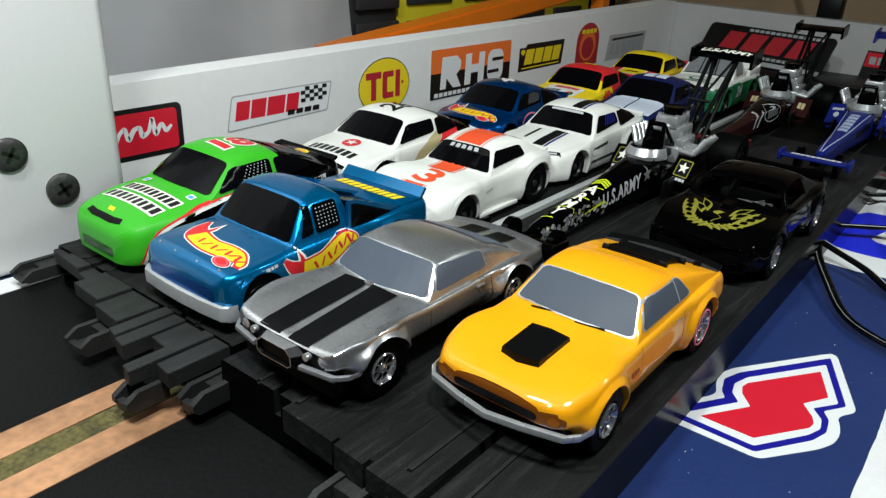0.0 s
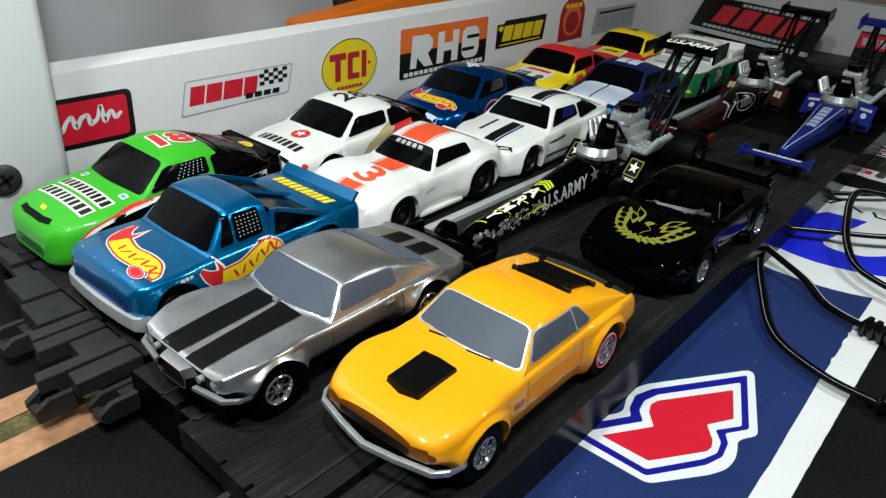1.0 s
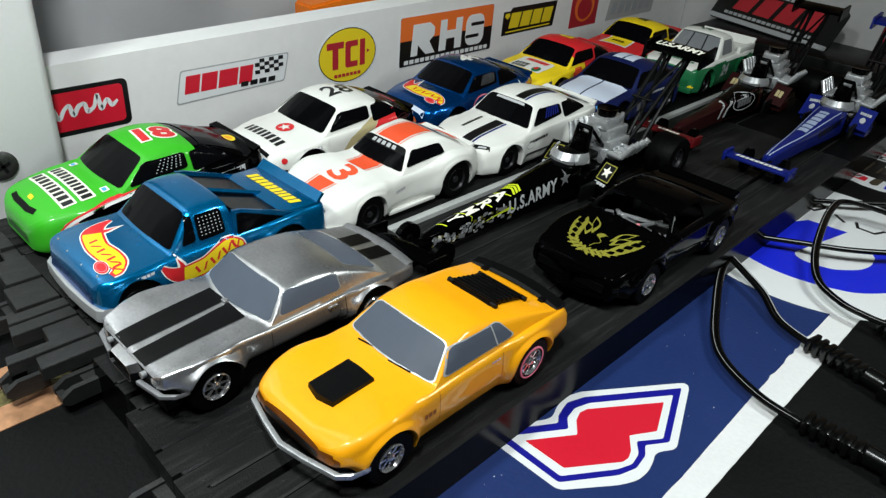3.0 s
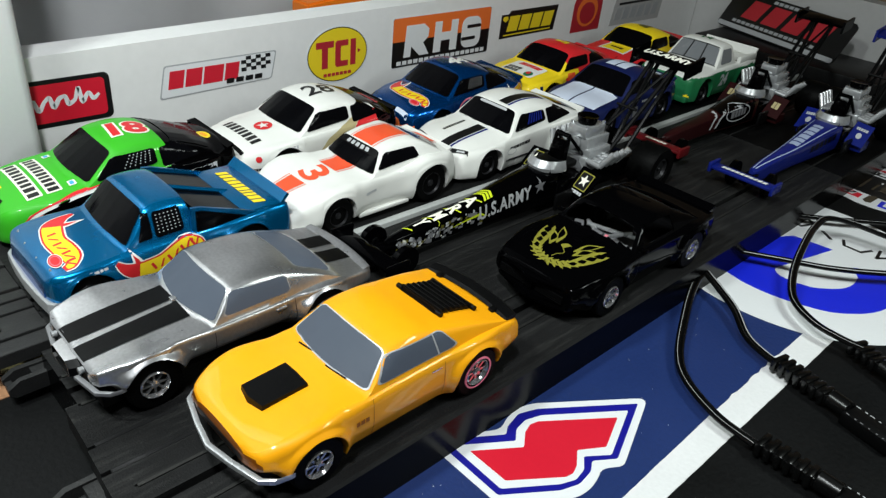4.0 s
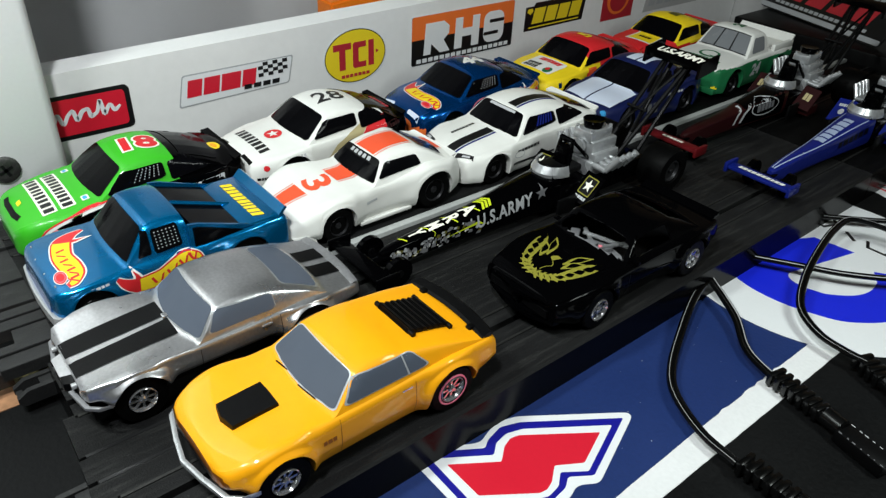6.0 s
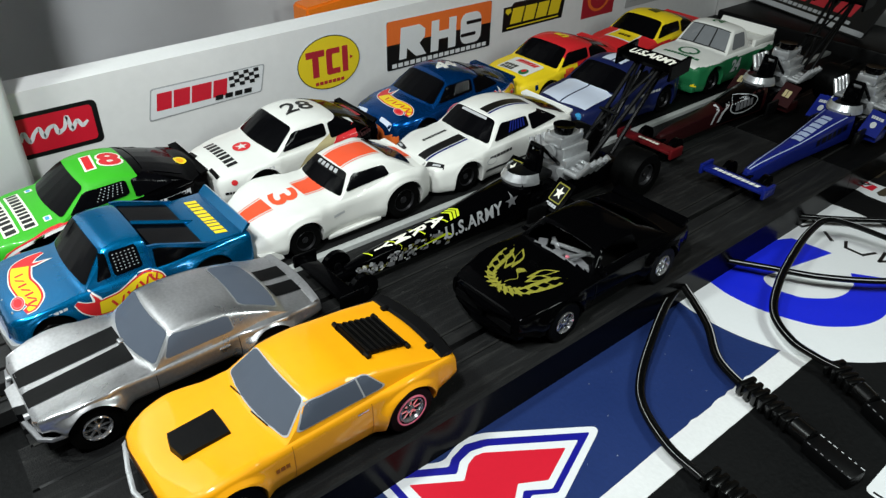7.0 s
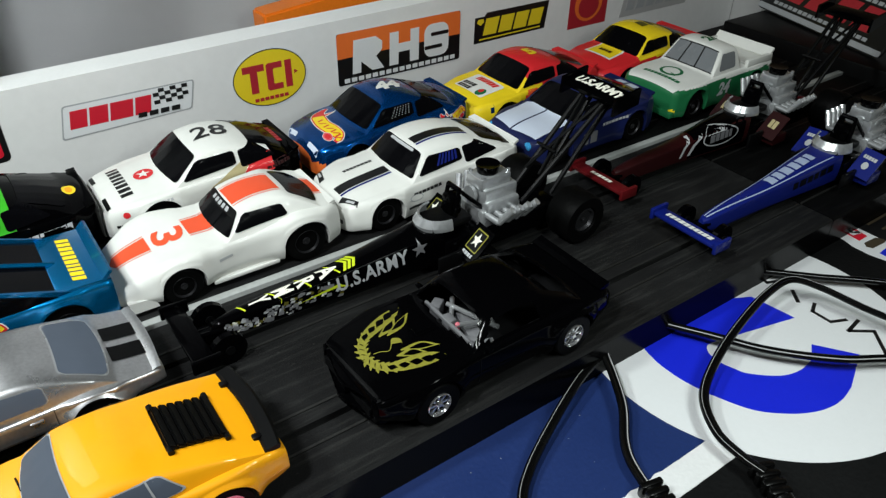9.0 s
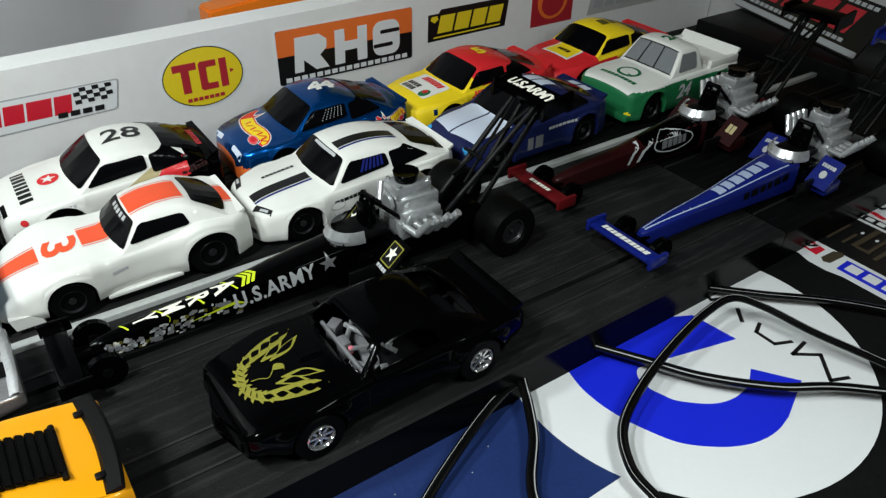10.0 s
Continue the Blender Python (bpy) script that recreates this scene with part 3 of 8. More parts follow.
def shell(length, keys, zb, arches, paint_at=None, under=None, cab=None, sh=0.10, hs=0.0028, cuts=(), tuck=0.04, crease=0.45, flare=0.0007, fw=0.0021, belly=None, az=1.0, step=0.0007):
    """A whole car body from nose to tail. keys: (y, half width, edge height, centre height); belly: (y, height) of the lower edge, else zb;
    arches: (y, radius, height) wheel openings with a flared lip; cab: the greenhouse that swells out of the deck;
    tuck: share of the width lost below the side crease; az: upright stretch of the arches. paint_at(x, y, z) gives a material number."""
    y0, y1 = keys[0][0], keys[-1][0]
    ys = set(np.linspace(y0, y1, int((y1 - y0) / step)).round(5))
    for a, r, _ in arches:
        ys |= {round(a + r * math.cos(radians(q)), 5) for q in range(0, 181, 9)} | {round(a - r * 1.03, 5), round(a + r * 1.03, 5)}
    ys |= set(cuts)
    ys = np.array(sorted(y for y in ys if y0 <= y <= y1))
    hw, ze, zc = (soft_line([(k[0], k[i]) for k in keys], length, ys) for i in (1, 2, 3))
    zl = soft_line(belly, length, ys) if belly else np.full(len(ys), zb)
    if cab:
        top = max(cab["zr"] - cab["zw"], cab["zr2"] - cab["zb"]) + cab.get("crown", 0.0008)
        fy = np.linspace(-0.01, length + 0.01, 900)
        ease, lines = cab.get("ease", 31), {}

        def roof_line(q):
            """The greenhouse's height over the deck along y; q: squared share of the half width."""
            q = round(min(q, 1.0) * 20) / 20
            if q not in lines:
                b1, b2 = cab.get("bow", 0.0012) * q, cab.get("bow2", 0.0008) * q
                y2, y3, h2, h3 = cab["rf"] + 0.25 * b1, cab["rr"] - 0.25 * b2, cab["zr"] - cab["zw"], cab["zr2"] - cab["zb"]
                mid = top - 0.5 * (h2 + h3)
                roof = [(y2 + (y3 - y2) * f, h2 + (h3 - h2) * f + mid * 4 * f * (1 - f)) for f in (k / 10 for k in range(11))]
                prof = [(-0.01, 0), (cab["ws"] + b1, 0)] + roof + [(cab["bl"] - b2, 0), (length + 0.01, 0)]
                fh = np.interp(fy, [k[0] for k in prof], [k[1] for k in prof])
                lines[q] = np.convolve(np.pad(fh, ease // 2, mode="edge"), np.hanning(ease) / np.hanning(ease).sum(), "valid")
            return lines[q]

    def bulge(y, z, top):
        """How far the lip of the nearest wheel arch stands out at a place of the side; it fades towards the shoulder at height top."""
        out = 0.0
        for a, r, zw in arches:
            d = (math.hypot(y - a, (z - zw) / az) if z > zw else abs(y - a)) - r
            out = max(out, flare * math.exp(-(max(d, 0.0) / fw) ** 2))
        return out * min(1.0, max(0.35, (top + 0.0006 - z) / 0.0024))

    round_edge = sh
    bm = bmesh.new()
    rings = []
    for y, w, e, c, low in zip(ys, hw, ze, zc, zl):
        b = low
        for a, r, zw in arches:
            if abs(y - a) <= r:
                b = max(b, zw + az * math.sqrt(max(0.0, r * r - (y - a) ** 2)))
        b = min(b, e - 0.0006)
        d = min(hs, 0.5 * (e - b))
        sh = round_edge
        if cab:
            near = min(1.0, max(0.0, (y - cab["ws"] + 0.004) / 0.004)) * min(1.0, max(0.0, (cab["bl"] + 0.003 - y) / 0.004))
            sh += (min(sh, max(0.03, 0.985 - cab["wb"] / w)) - sh) * near

        def deck(x):
            q = min(abs(x) / w, 1 - sh) / (1 - sh)
            return c + (e - c) * q ** 2.2

        def flank(z):
            g = (z - low) / max(e - d - low, 1e-6)
            return w * (1 - tuck * max(0.0, (crease - g) / crease) ** 1.2 - 0.012 * max(0.0, (g - crease) / (1 - crease)) ** 2) + bulge(y, z, e - 0.5 * d)

        xi = flank(b) * 0.82
        half = [(0, min(b, c - 0.0012)), (xi, min(b, deck(xi) - 0.0008))]
        for f in (0.0, 0.08, 0.18, 0.30, 0.42, 0.54, 0.66, 0.78, 0.90):
            z = b + f * (e - d - b)
            half.append((flank(z) * (0.988 if f == 0.0 else 1.0), z))
        wt = flank(e - d)
        for k in range(6):
            a = radians(18 * k)
            z = e - d + d * math.sin(a)
            half.append((wt - w * sh * (1 - math.cos(a)), z))
        if cab:
            wb, wr = min(cab["wb"], (0.985 - sh) * w), cab["wr"]

            def lift(x):
                return float(np.interp(y, fy, roof_line((x / wb) ** 2)))

            full = lift(wb * 0.86)
            xt = wb - (wb - wr) * min(1.0, full / top)
            half += [(wb, deck(wb))]
            for f, g in ((0.12, 0.14), (0.35, 0.40), (0.60, 0.66), (0.80, 0.83)):
                x = wb + (xt - wb) * f
                half.append((x, deck(x) + lift(x) * g * (full / max(lift(x), 1e-9) if lift(x) > 1e-9 else 0)))
            half.append((xt * 0.985, deck(xt) + full * 0.935))
            for f in (0.92, 0.80, 0.60, 0.35, 0.0):
                x = xt * f
                q = f / 0.985
                half.append((x, deck(x) + lift(x) * (1 - 0.055 * q ** 5)))
        else:
            half += [(f * w, deck(f * w)) for f in (0.8, 0.65, 0.5, 0.35, 0.18, 0.0)]
        ring = [bm.verts.new((x, y, z)) for x, z in half] + [bm.verts.new((-x, y, z)) for x, z in half[-2:0:-1]]
        rings.append(ring)
    n = len(rings[0])
    for p, q in zip(rings, rings[1:]):
        for i in range(n):
            f = bm.faces.new((p[i], p[(i + 1) % n], q[(i + 1) % n], q[i]))
            c = f.calc_center_median()
            if i in (0, n - 1):
                f.material_index = under or 0
            elif paint_at:
                f.material_index = paint_at(c.x, c.y, c.z)
    for ring, at in ((rings[0], ys[0]), (rings[-1], ys[-1])):
        f = bm.faces.new(ring)
        if paint_at:
            f.material_index = paint_at(0, at, f.calc_center_median().z)
    return bm


def uv_round(u0, u1, v0, v1, ru=0.06, rv=0.12, n=5):
    """A rounded rectangle in the unit square, counter-clockwise, with extra points on its long sides."""
    out = []
    for cu, cv, a0 in ((u1 - ru, v1 - rv, 0), (u0 + ru, v1 - rv, 90), (u0 + ru, v0 + rv, 180), (u1 - ru, v0 + rv, 270)):
        out += [(cu + ru * math.cos(radians(a0 + 90 * k / n)), cv + rv * math.sin(radians(a0 + 90 * k / n))) for k in range(n + 1)]
    full = []
    for (a, b), (c, d) in zip(out, out[1:] + out[:1]):
        m = max(1, int(max(abs(a - c), abs(b - d)) / 0.12))
        full += [(a + (c - a) * k / m, b + (d - b) * k / m) for k in range(m)]
    return full


def ws_point(s, u, v):
    q = 2 * u - 1
    return ((s["wb"] * (1 - v) + s["wr"] * v) * q, s["ws"] + (s["rf"] - s["ws"]) * v + s.get("bow", 0.0012) * q * q * (1 - 0.75 * v))


def rear_point(s, u, v):
    q = 2 * u - 1
    return ((s["wb"] * (1 - v) + s["wr"] * v) * q, s["bl"] + (s["rr"] - s["bl"]) * v - s.get("bow2", 0.0008) * q * q * (1 - 0.75 * v))


def side_point(s, u, v):
    ws, rf = s["ws"] + 0.85 * s.get("bow", 0.0012), s["rf"] + 0.25 * s.get("bow", 0.0012)
    bl, rr = s["bl"] - 0.85 * s.get("bow2", 0.0008), s["rr"] - 0.25 * s.get("bow2", 0.0008)
    y = (ws * (1 - u) + bl * u) * (1 - v) + (rf * (1 - u) + rr * u) * v
    z = (s["zw"] * (1 - u) + s["zb"] * u) * (1 - v) + (s["zr"] * (1 - u) + s["zr2"] * u) * v
    return (y, z)


SIDEM = Matrix(((0, 0, 1, 0), (1, 0, 0, 0), (0, 1, 0, 0), (0, 0, 0, 1)))


def pane(t, tree, s, kind, box_uv, material, name, lift=0.00022, ru=0.06, rv=0.12, label=""):
    """A window panel or printed band laid on the greenhouse."""
    at = {"front": ws_point, "rear": rear_point, "side": side_point, "off": side_point}[kind]
    pts = [at(s, u, v) for u, v in uv_round(*box_uv, ru, rv)]
    if kind in ("front", "rear"):
        return decal(t, tree, flat(pts), Matrix(), DOWN, material, name, lift, label, 0.0011)
    return decal(t, tree, flat(pts), SIDEM, LEFT if kind == "side" else (1, 0, 0), material, name, lift, label, 0.0011)


def glaze(t, tree, s, side=((0.14, 0.80),), front=(0.07, 0.93, 0.10, 0.90), rear=(0.10, 0.90, 0.10, 0.90), glass=None, glass_side=None, glass_rear=None, trim=None, sv=(0.05, 0.86)):
    """Window panels a hair proud of the greenhouse, with an optional bright surround."""
    glass = glass or WINBLK
    todo = [("front", "windshield", front, glass, 0.05, 0.10)]
    if rear:
        todo.append(("rear", "rear_window", rear, glass_rear or glass, 0.06, 0.12))
    for w in side:
        for kind in ("side", "off"):
            if len(w) > 3:
                todo.append((kind, "side_window", (0.0, 1.0, sv[0], w[4] if len(w) > 4 else sv[1]), glass_side or glass, 0.10, 0.14, dict(s, ws=w[0], rf=w[1], bl=w[2], rr=w[3], bow=0.0, bow2=0.0)))
            else:
                todo.append((kind, "side_window", (*w, *sv), glass_side or glass, min(0.04, (w[1] - w[0]) * 0.3), 0.10))
    for kind, nm, bx, g, ru, rv, *own in todo:
        f = own[0] if own else s
        ob = pane(t, tree, f, kind, bx, g, nm, 0.00022, ru, rv)
        if trim and not (own and own[0]["bl"] - own[0]["ws"] < 0.006):
            du, dv = (0.014, 0.030) if kind in ("front", "rear") else (0.020 if own else 0.012, 0.035)
            pane(ob, tree, f, kind, (bx[0] - du, bx[1] + du, bx[2] - dv, bx[3] + dv), trim, "window_trim", 0.00012, ru, rv, "bright window surround")


def net(t, tree, s, u0, u1, v0, v1, rows=5, cols=6, at=None):
    """A window net: rows of small light dots on the dark side window."""
    dots = []
    if at:
        s = dict(s, ws=at[0], rf=at[1], bl=at[2], rr=at[3], bow=0.0, bow2=0.0)
    for i in range(cols):
        for j in range(rows):
            y, z = side_point(s, u0 + (u1 - u0) * (i + 0.5) / cols, v0 + (v1 - v0) * (j + 0.5) / rows)
            dots.append(circle(y, z, 0.00021, 0.00016, 6))
    decal(t, tree, flat(*dots), SIDEM, LEFT, LGREY, "window_net", 0.0004, "small light dots of a window net")


WHEELS = {}


def wheel(t, x, y, z, r, w, style):
    """A wheel with its outer face towards +x or -x: hub, tyre and rim."""
    side = 1 if x > 0 else -1
    key = (r, w, style, side)
    if key not in WHEELS:
        s = side
        bm = bmesh.new()
        turned(bm, [(s * a, q) for a, q in ((-w, r * 0.60), (-w, r * 0.90), (-w * 0.92, r * 0.98), (-w * 0.7, r), (-w * 0.22, r), (-w * 0.05, r * 0.975), (0, r * 0.92), (0.0, r * 0.60), (-0.0007, r * 0.55), (-0.0008, r * 0.3))], n=32)
        tyre = finish(bm, "tyre", RUBBER)
        bm = bmesh.new()
        if style == "dull":
            turned(bm, [(s * a, q) for a, q in ((-0.0018, r * 0.6), (-0.0003, r * 0.62), (0.0, r * 0.58), (-0.0012, r * 0.5), (-0.0014, r * 0.2), (-0.0004, r * 0.16), (-0.0004, r * 0.02))], n=28)
            rim = finish(bm, "rim", HUBGREY)
            bm = bmesh.new()
            turned(bm, [(-0.0016 * s, r * 0.1), (-0.0001 * s, r * 0.09)], n=12)
        else:
            turned(bm, [(s * a, q) for a, q in ((-0.0018, r * 0.504), (0.0001, r * 0.538), (0.0003, r * 0.504), (-0.0004, r * 0.445), (-0.0012, r * 0.420))], n=28, mi=0, caps=False)
            turned(bm, [(s * a, q) for a, q in ((-0.0018, r * 0.437), (-0.0014, r * 0.428), (-0.0015, r * 0.042))], n=28, mi=1)
            for k in range(8):
                a = k * math.pi / 4
                m = pose(0, 0, 0, k * 45, 0, 0)
                vs = box(bm, -0.0013, -0.0004, -r * 0.046, r * 0.046, r * 0.101, r * 0.445)
                for v in vs:
                    v.co = m @ Vector((v.co.x * s, v.co.y, v.co.z))
            rim = finish(bm, "rim", [CHROME, SATINB], 30)
            bm = bmesh.new()
            turned(bm, [(-0.0012 * s, r * 0.17), (-0.0001 * s, r * 0.15), (0.0002 * s, r * 0.08)], n=14)
        hub = finish(bm, "wheel", CHROME if style != "dull" else HUBGREY)
        ring = None
        if style == "redline":
            bm = bmesh.new()
            turned(bm, [(0.00002 * s, r * 0.66), (0.00026 * s, r * 0.65), (0.00030 * s, r * 0.60), (0.00020 * s, r * 0.585)], n=32, caps=False)
            ring = finish(bm, "red_ring", REDRING)
        WHEELS[key] = (hub, tyre, rim, ring)
    hub, tyre, rim, ring = WHEELS[key]
    h = part("wheel", hub, None, t)
    h.matrix_basis = pose(x, y, z)
    part("tyre", tyre, None, h)
    part("rim", rim, None, h)
    if ring:
        part("red_ring", ring, None, h, "pink-red line round the rim")


def rolling(t, yf, yr, x=0.0148, r=0.0057, rr=None, w=0.0050, style="chrome", rear_style=None, length=0.07, zb=0.003):
    rr = rr or r
    for s in (-1, 1):
        wheel(t, s * x, yf, r, r, w, style)
        wheel(t, s * x, yr, rr, rr, w + 0.0008, rear_style or style)
    bm = bmesh.new()
    box(bm, -0.0085, 0.0085, 0.006, length - 0.006, 0.0012, 0.0085, bevel=0.0006)
    box(bm, -0.0008, 0.0008, yf - 0.008, yf - 0.002, -0.0020, 0.0015)
    tube(bm, (-x + 0.002, yf, r), (x - 0.002, yf, r), 0.0008)
    tube(bm, (-x + 0.002, yr, rr), (x - 0.002, yr, rr), 0.0008)
    part("chassis", bm, CHASSIS, t)


from mathutils.bvhtree import BVHTree


def tree_of(*obs):
    """One search tree over the meshes of some parts, in their thing's own space."""
    vs, fs = [], []
    for ob in obs:
        base = len(vs)
        vs += [v.co.copy() for v in ob.data.vertices]
        fs += [[base + i for i in p.vertices] for p in ob.data.polygons]
    return BVHTree.FromPolygons(vs, fs)


def decal(t, tree, bm, m, way, material, name="decal", lift=0.00014, label="", step=0.0018):
    return part(name, laid(bm, m, tree, way, lift, step), material, t, label, 60)


def bars(n, w, h, gap=0.25, seed=1, slant=0.0):
    """n upright blocks in a row w long and h high, of uneven width, standing for writing that is not spelled out."""
    r = random.Random(seed)
    ws = [r.uniform(0.7, 1.2) for _ in range(n)]
    unit = w / (sum(ws) + gap * (n - 1))
    x, out = -w / 2, []
    for q in ws:
        out.append([(x, -h / 2), (x + q * unit, -h / 2), (x + q * unit + slant * h, h / 2), (x + slant * h, h / 2)])
        x += (q + gap) * unit
    return flat(*out)


def edged(t, tree, pts, m, way, fill, rim, grow=0.0004, name="decal", rim2=None):
    """A printed shape with one or two outlines."""
    if rim2:
        decal(t, tree, flat(grown(pts, 2 * grow)), m, way, rim2, name, 0.00010)
    decal(t, tree, flat(grown(pts, grow)), m, way, rim, name, 0.00014)
    decal(t, tree, flat(pts), m, way, fill, name, 0.00018)


STOCKW = ((0.0239, 0.0314, 0.0420, 0.0418), (0.0433, 0.0430, 0.0556, 0.0478))


def stock_car(label, lane, y0, body_m, spec, paint_at, mats, windows=None, spoil=None, style="dull", grow=1.0, nose=None, group="row of slot cars"):
    """A rounded stock car; spec overrides the shared shape."""
    L, hw = spec.get("L", 0.070), spec.get("hw", 0.0158)
    rise = spec.get("rise", 0.0)
    t = thing("slot_car", label, "slot car", LANES[lane], y0, TOP, group=group)
    yf, yr = spec.get("yf", 0.0165), spec.get("yr", 0.0550)
    keys = spec.get("keys") or [(0, hw * 0.56, 0.0086 + rise, 0.0096 + rise), (0.0010, hw * 0.74, 0.0102 + rise, 0.0112 + rise), (0.0032, hw * 0.88, 0.0118 + rise, 0.0129 + rise), (0.0085, hw * 0.965, 0.0130 + rise, 0.0143 + rise), (0.016, hw, 0.0138 + rise, 0.0152 + rise), (0.024, hw, 0.0144 + rise, 0.0160 + rise),
            (0.040, hw * 0.985, 0.0150 + rise, 0.0168 + rise), (0.056, hw * 0.99, 0.0156 + rise, 0.0172 + rise), (L - 0.004, hw * 0.93, 0.0158 + rise, 0.0170 + rise), (L - 0.001, hw * 0.84, 0.0152 + rise, 0.0162 + rise), (L, hw * 0.74, 0.0142 + rise, 0.0150 + rise)]
    s = dict(ws=0.0204, rf=0.0310, rr=0.0470, bl=0.0625, zw=0.0152 + rise, zb=0.0168 + rise, zr=0.0221 + rise, zr2=0.0223 + rise, wb=0.0146, wr=0.0116, crown=0.0006, bow=0.0024, bow2=0.0020, ease=25)
    s.update(spec.get("cab", {}))
    bm = shell(L, keys, spec.get("zb", 0.0026), [(yf, 0.0064, 0.0060), (yr, 0.0066, 0.0062)], paint_at, len(mats) - 1, s, spec.get("sh", 0.15), 0.0040, spec.get("cuts", ()), az=1.07)
    body = part("body", bm, mats, t)
    tree = tree_of(body)
    glaze(t, tree, s, **(windows or dict(side=STOCKW)))
    rolling(t, yf, yr, r=0.0056, rr=0.0058, style=style, length=L, x=spec.get("wx", 0.0142))
    if spoil:
        bm = bmesh.new()
        patch(bm, ((-hw * 0.84, L - 0.0040, 0.0160 + rise), (hw * 0.84, L - 0.0040, 0.0160 + rise), (hw * 0.80, L - 0.0010, 0.0166 + rise), (-hw * 0.80, L - 0.0010, 0.0166 + rise)), nu=8, nv=3, bulge=(0, 0.0006, 0), lift=0.0004, thick=0.0008)
        part("spoiler", bm, spoil, t)
    return t, body, body, tree, s


BLK = CHASSIS


def uv_scaled(x0, x1, z0, z1):
    """A rounded rectangle in metres with close points along its edges."""
    return [(x0 + (x1 - x0) * u, z0 + (z1 - z0) * v) for u, v in uv_round(0, 1, 0, 1, 0.08, 0.35)]



def ribbon(keys, f0=0.0, f1=1.0, n=26):
    """The outline of a ribbon along a smooth centre line; keys: (x, y, half width)."""
    k = np.array(keys)
    u = np.linspace(0, 1, len(k))
    f = np.linspace(f0, f1, n)
    x, y, w = (np.array([soft_line(list(zip(u, k[:, i])), 1.0, np.array([g]))[0] for g in f]) for i in range(3))
    dx, dy = np.gradient(x), np.gradient(y)
    ln = np.hypot(dx, dy)
    nx, ny = -dy / ln * w, dx / ln * w
    return [(float(a), float(b)) for a, b in zip(x - nx, y - ny)] + [(float(a), float(b)) for a, b in zip((x + nx)[::-1], (y + ny)[::-1])]


def proportion(t, yf, yr, length, front=0.0, back=0.0, sx=0.965, sz=0.90):
    """Fits a finished body to its wheels: overhangs shortened by front and back, width and height scaled. Wheels and chassis stay."""
    seen = set()
    for ob in t.children_recursive:
        if ob.type != "MESH" or ob.name.split(".")[0] in ("wheel", "tyre", "rim", "red_ring", "chassis") or ob.data.name in seen:
            continue
        seen.add(ob.data.name)
        for v in ob.data.vertices:
            v.co.x *= sx
            v.co.z *= sz
            v.co.y = float(np.interp(v.co.y, (-0.003, 0, yf, yr, length, length + 0.004), (front - 0.003, front, yf, yr, length - back, length - back + 0.004)))


def bumper(t, pts, w, h, material, z, name="front_bumper"):
    """A bar bent along points (x, y) at height z."""
    bm = bmesh.new()
    rings = []
    for x, y in pts:
        rings.append([bm.verts.new((x, y + dy, z + dz)) for dy, dz in ((-w, -h * 0.4), (-w * 1.15, 0), (-w, h * 0.4), (-w * 0.3, h * 0.5), (w, h * 0.4), (w, -h * 0.4), (-w * 0.3, -h * 0.5))])
    for p, q in zip(rings, rings[1:]):
        for i in range(7):
            bm.faces.new((p[i], p[(i + 1) % 7], q[(i + 1) % 7], q[i]))
    bm.faces.new(rings[0][::-1])
    bm.faces.new(rings[-1])
    return part(name, bm, material, t)

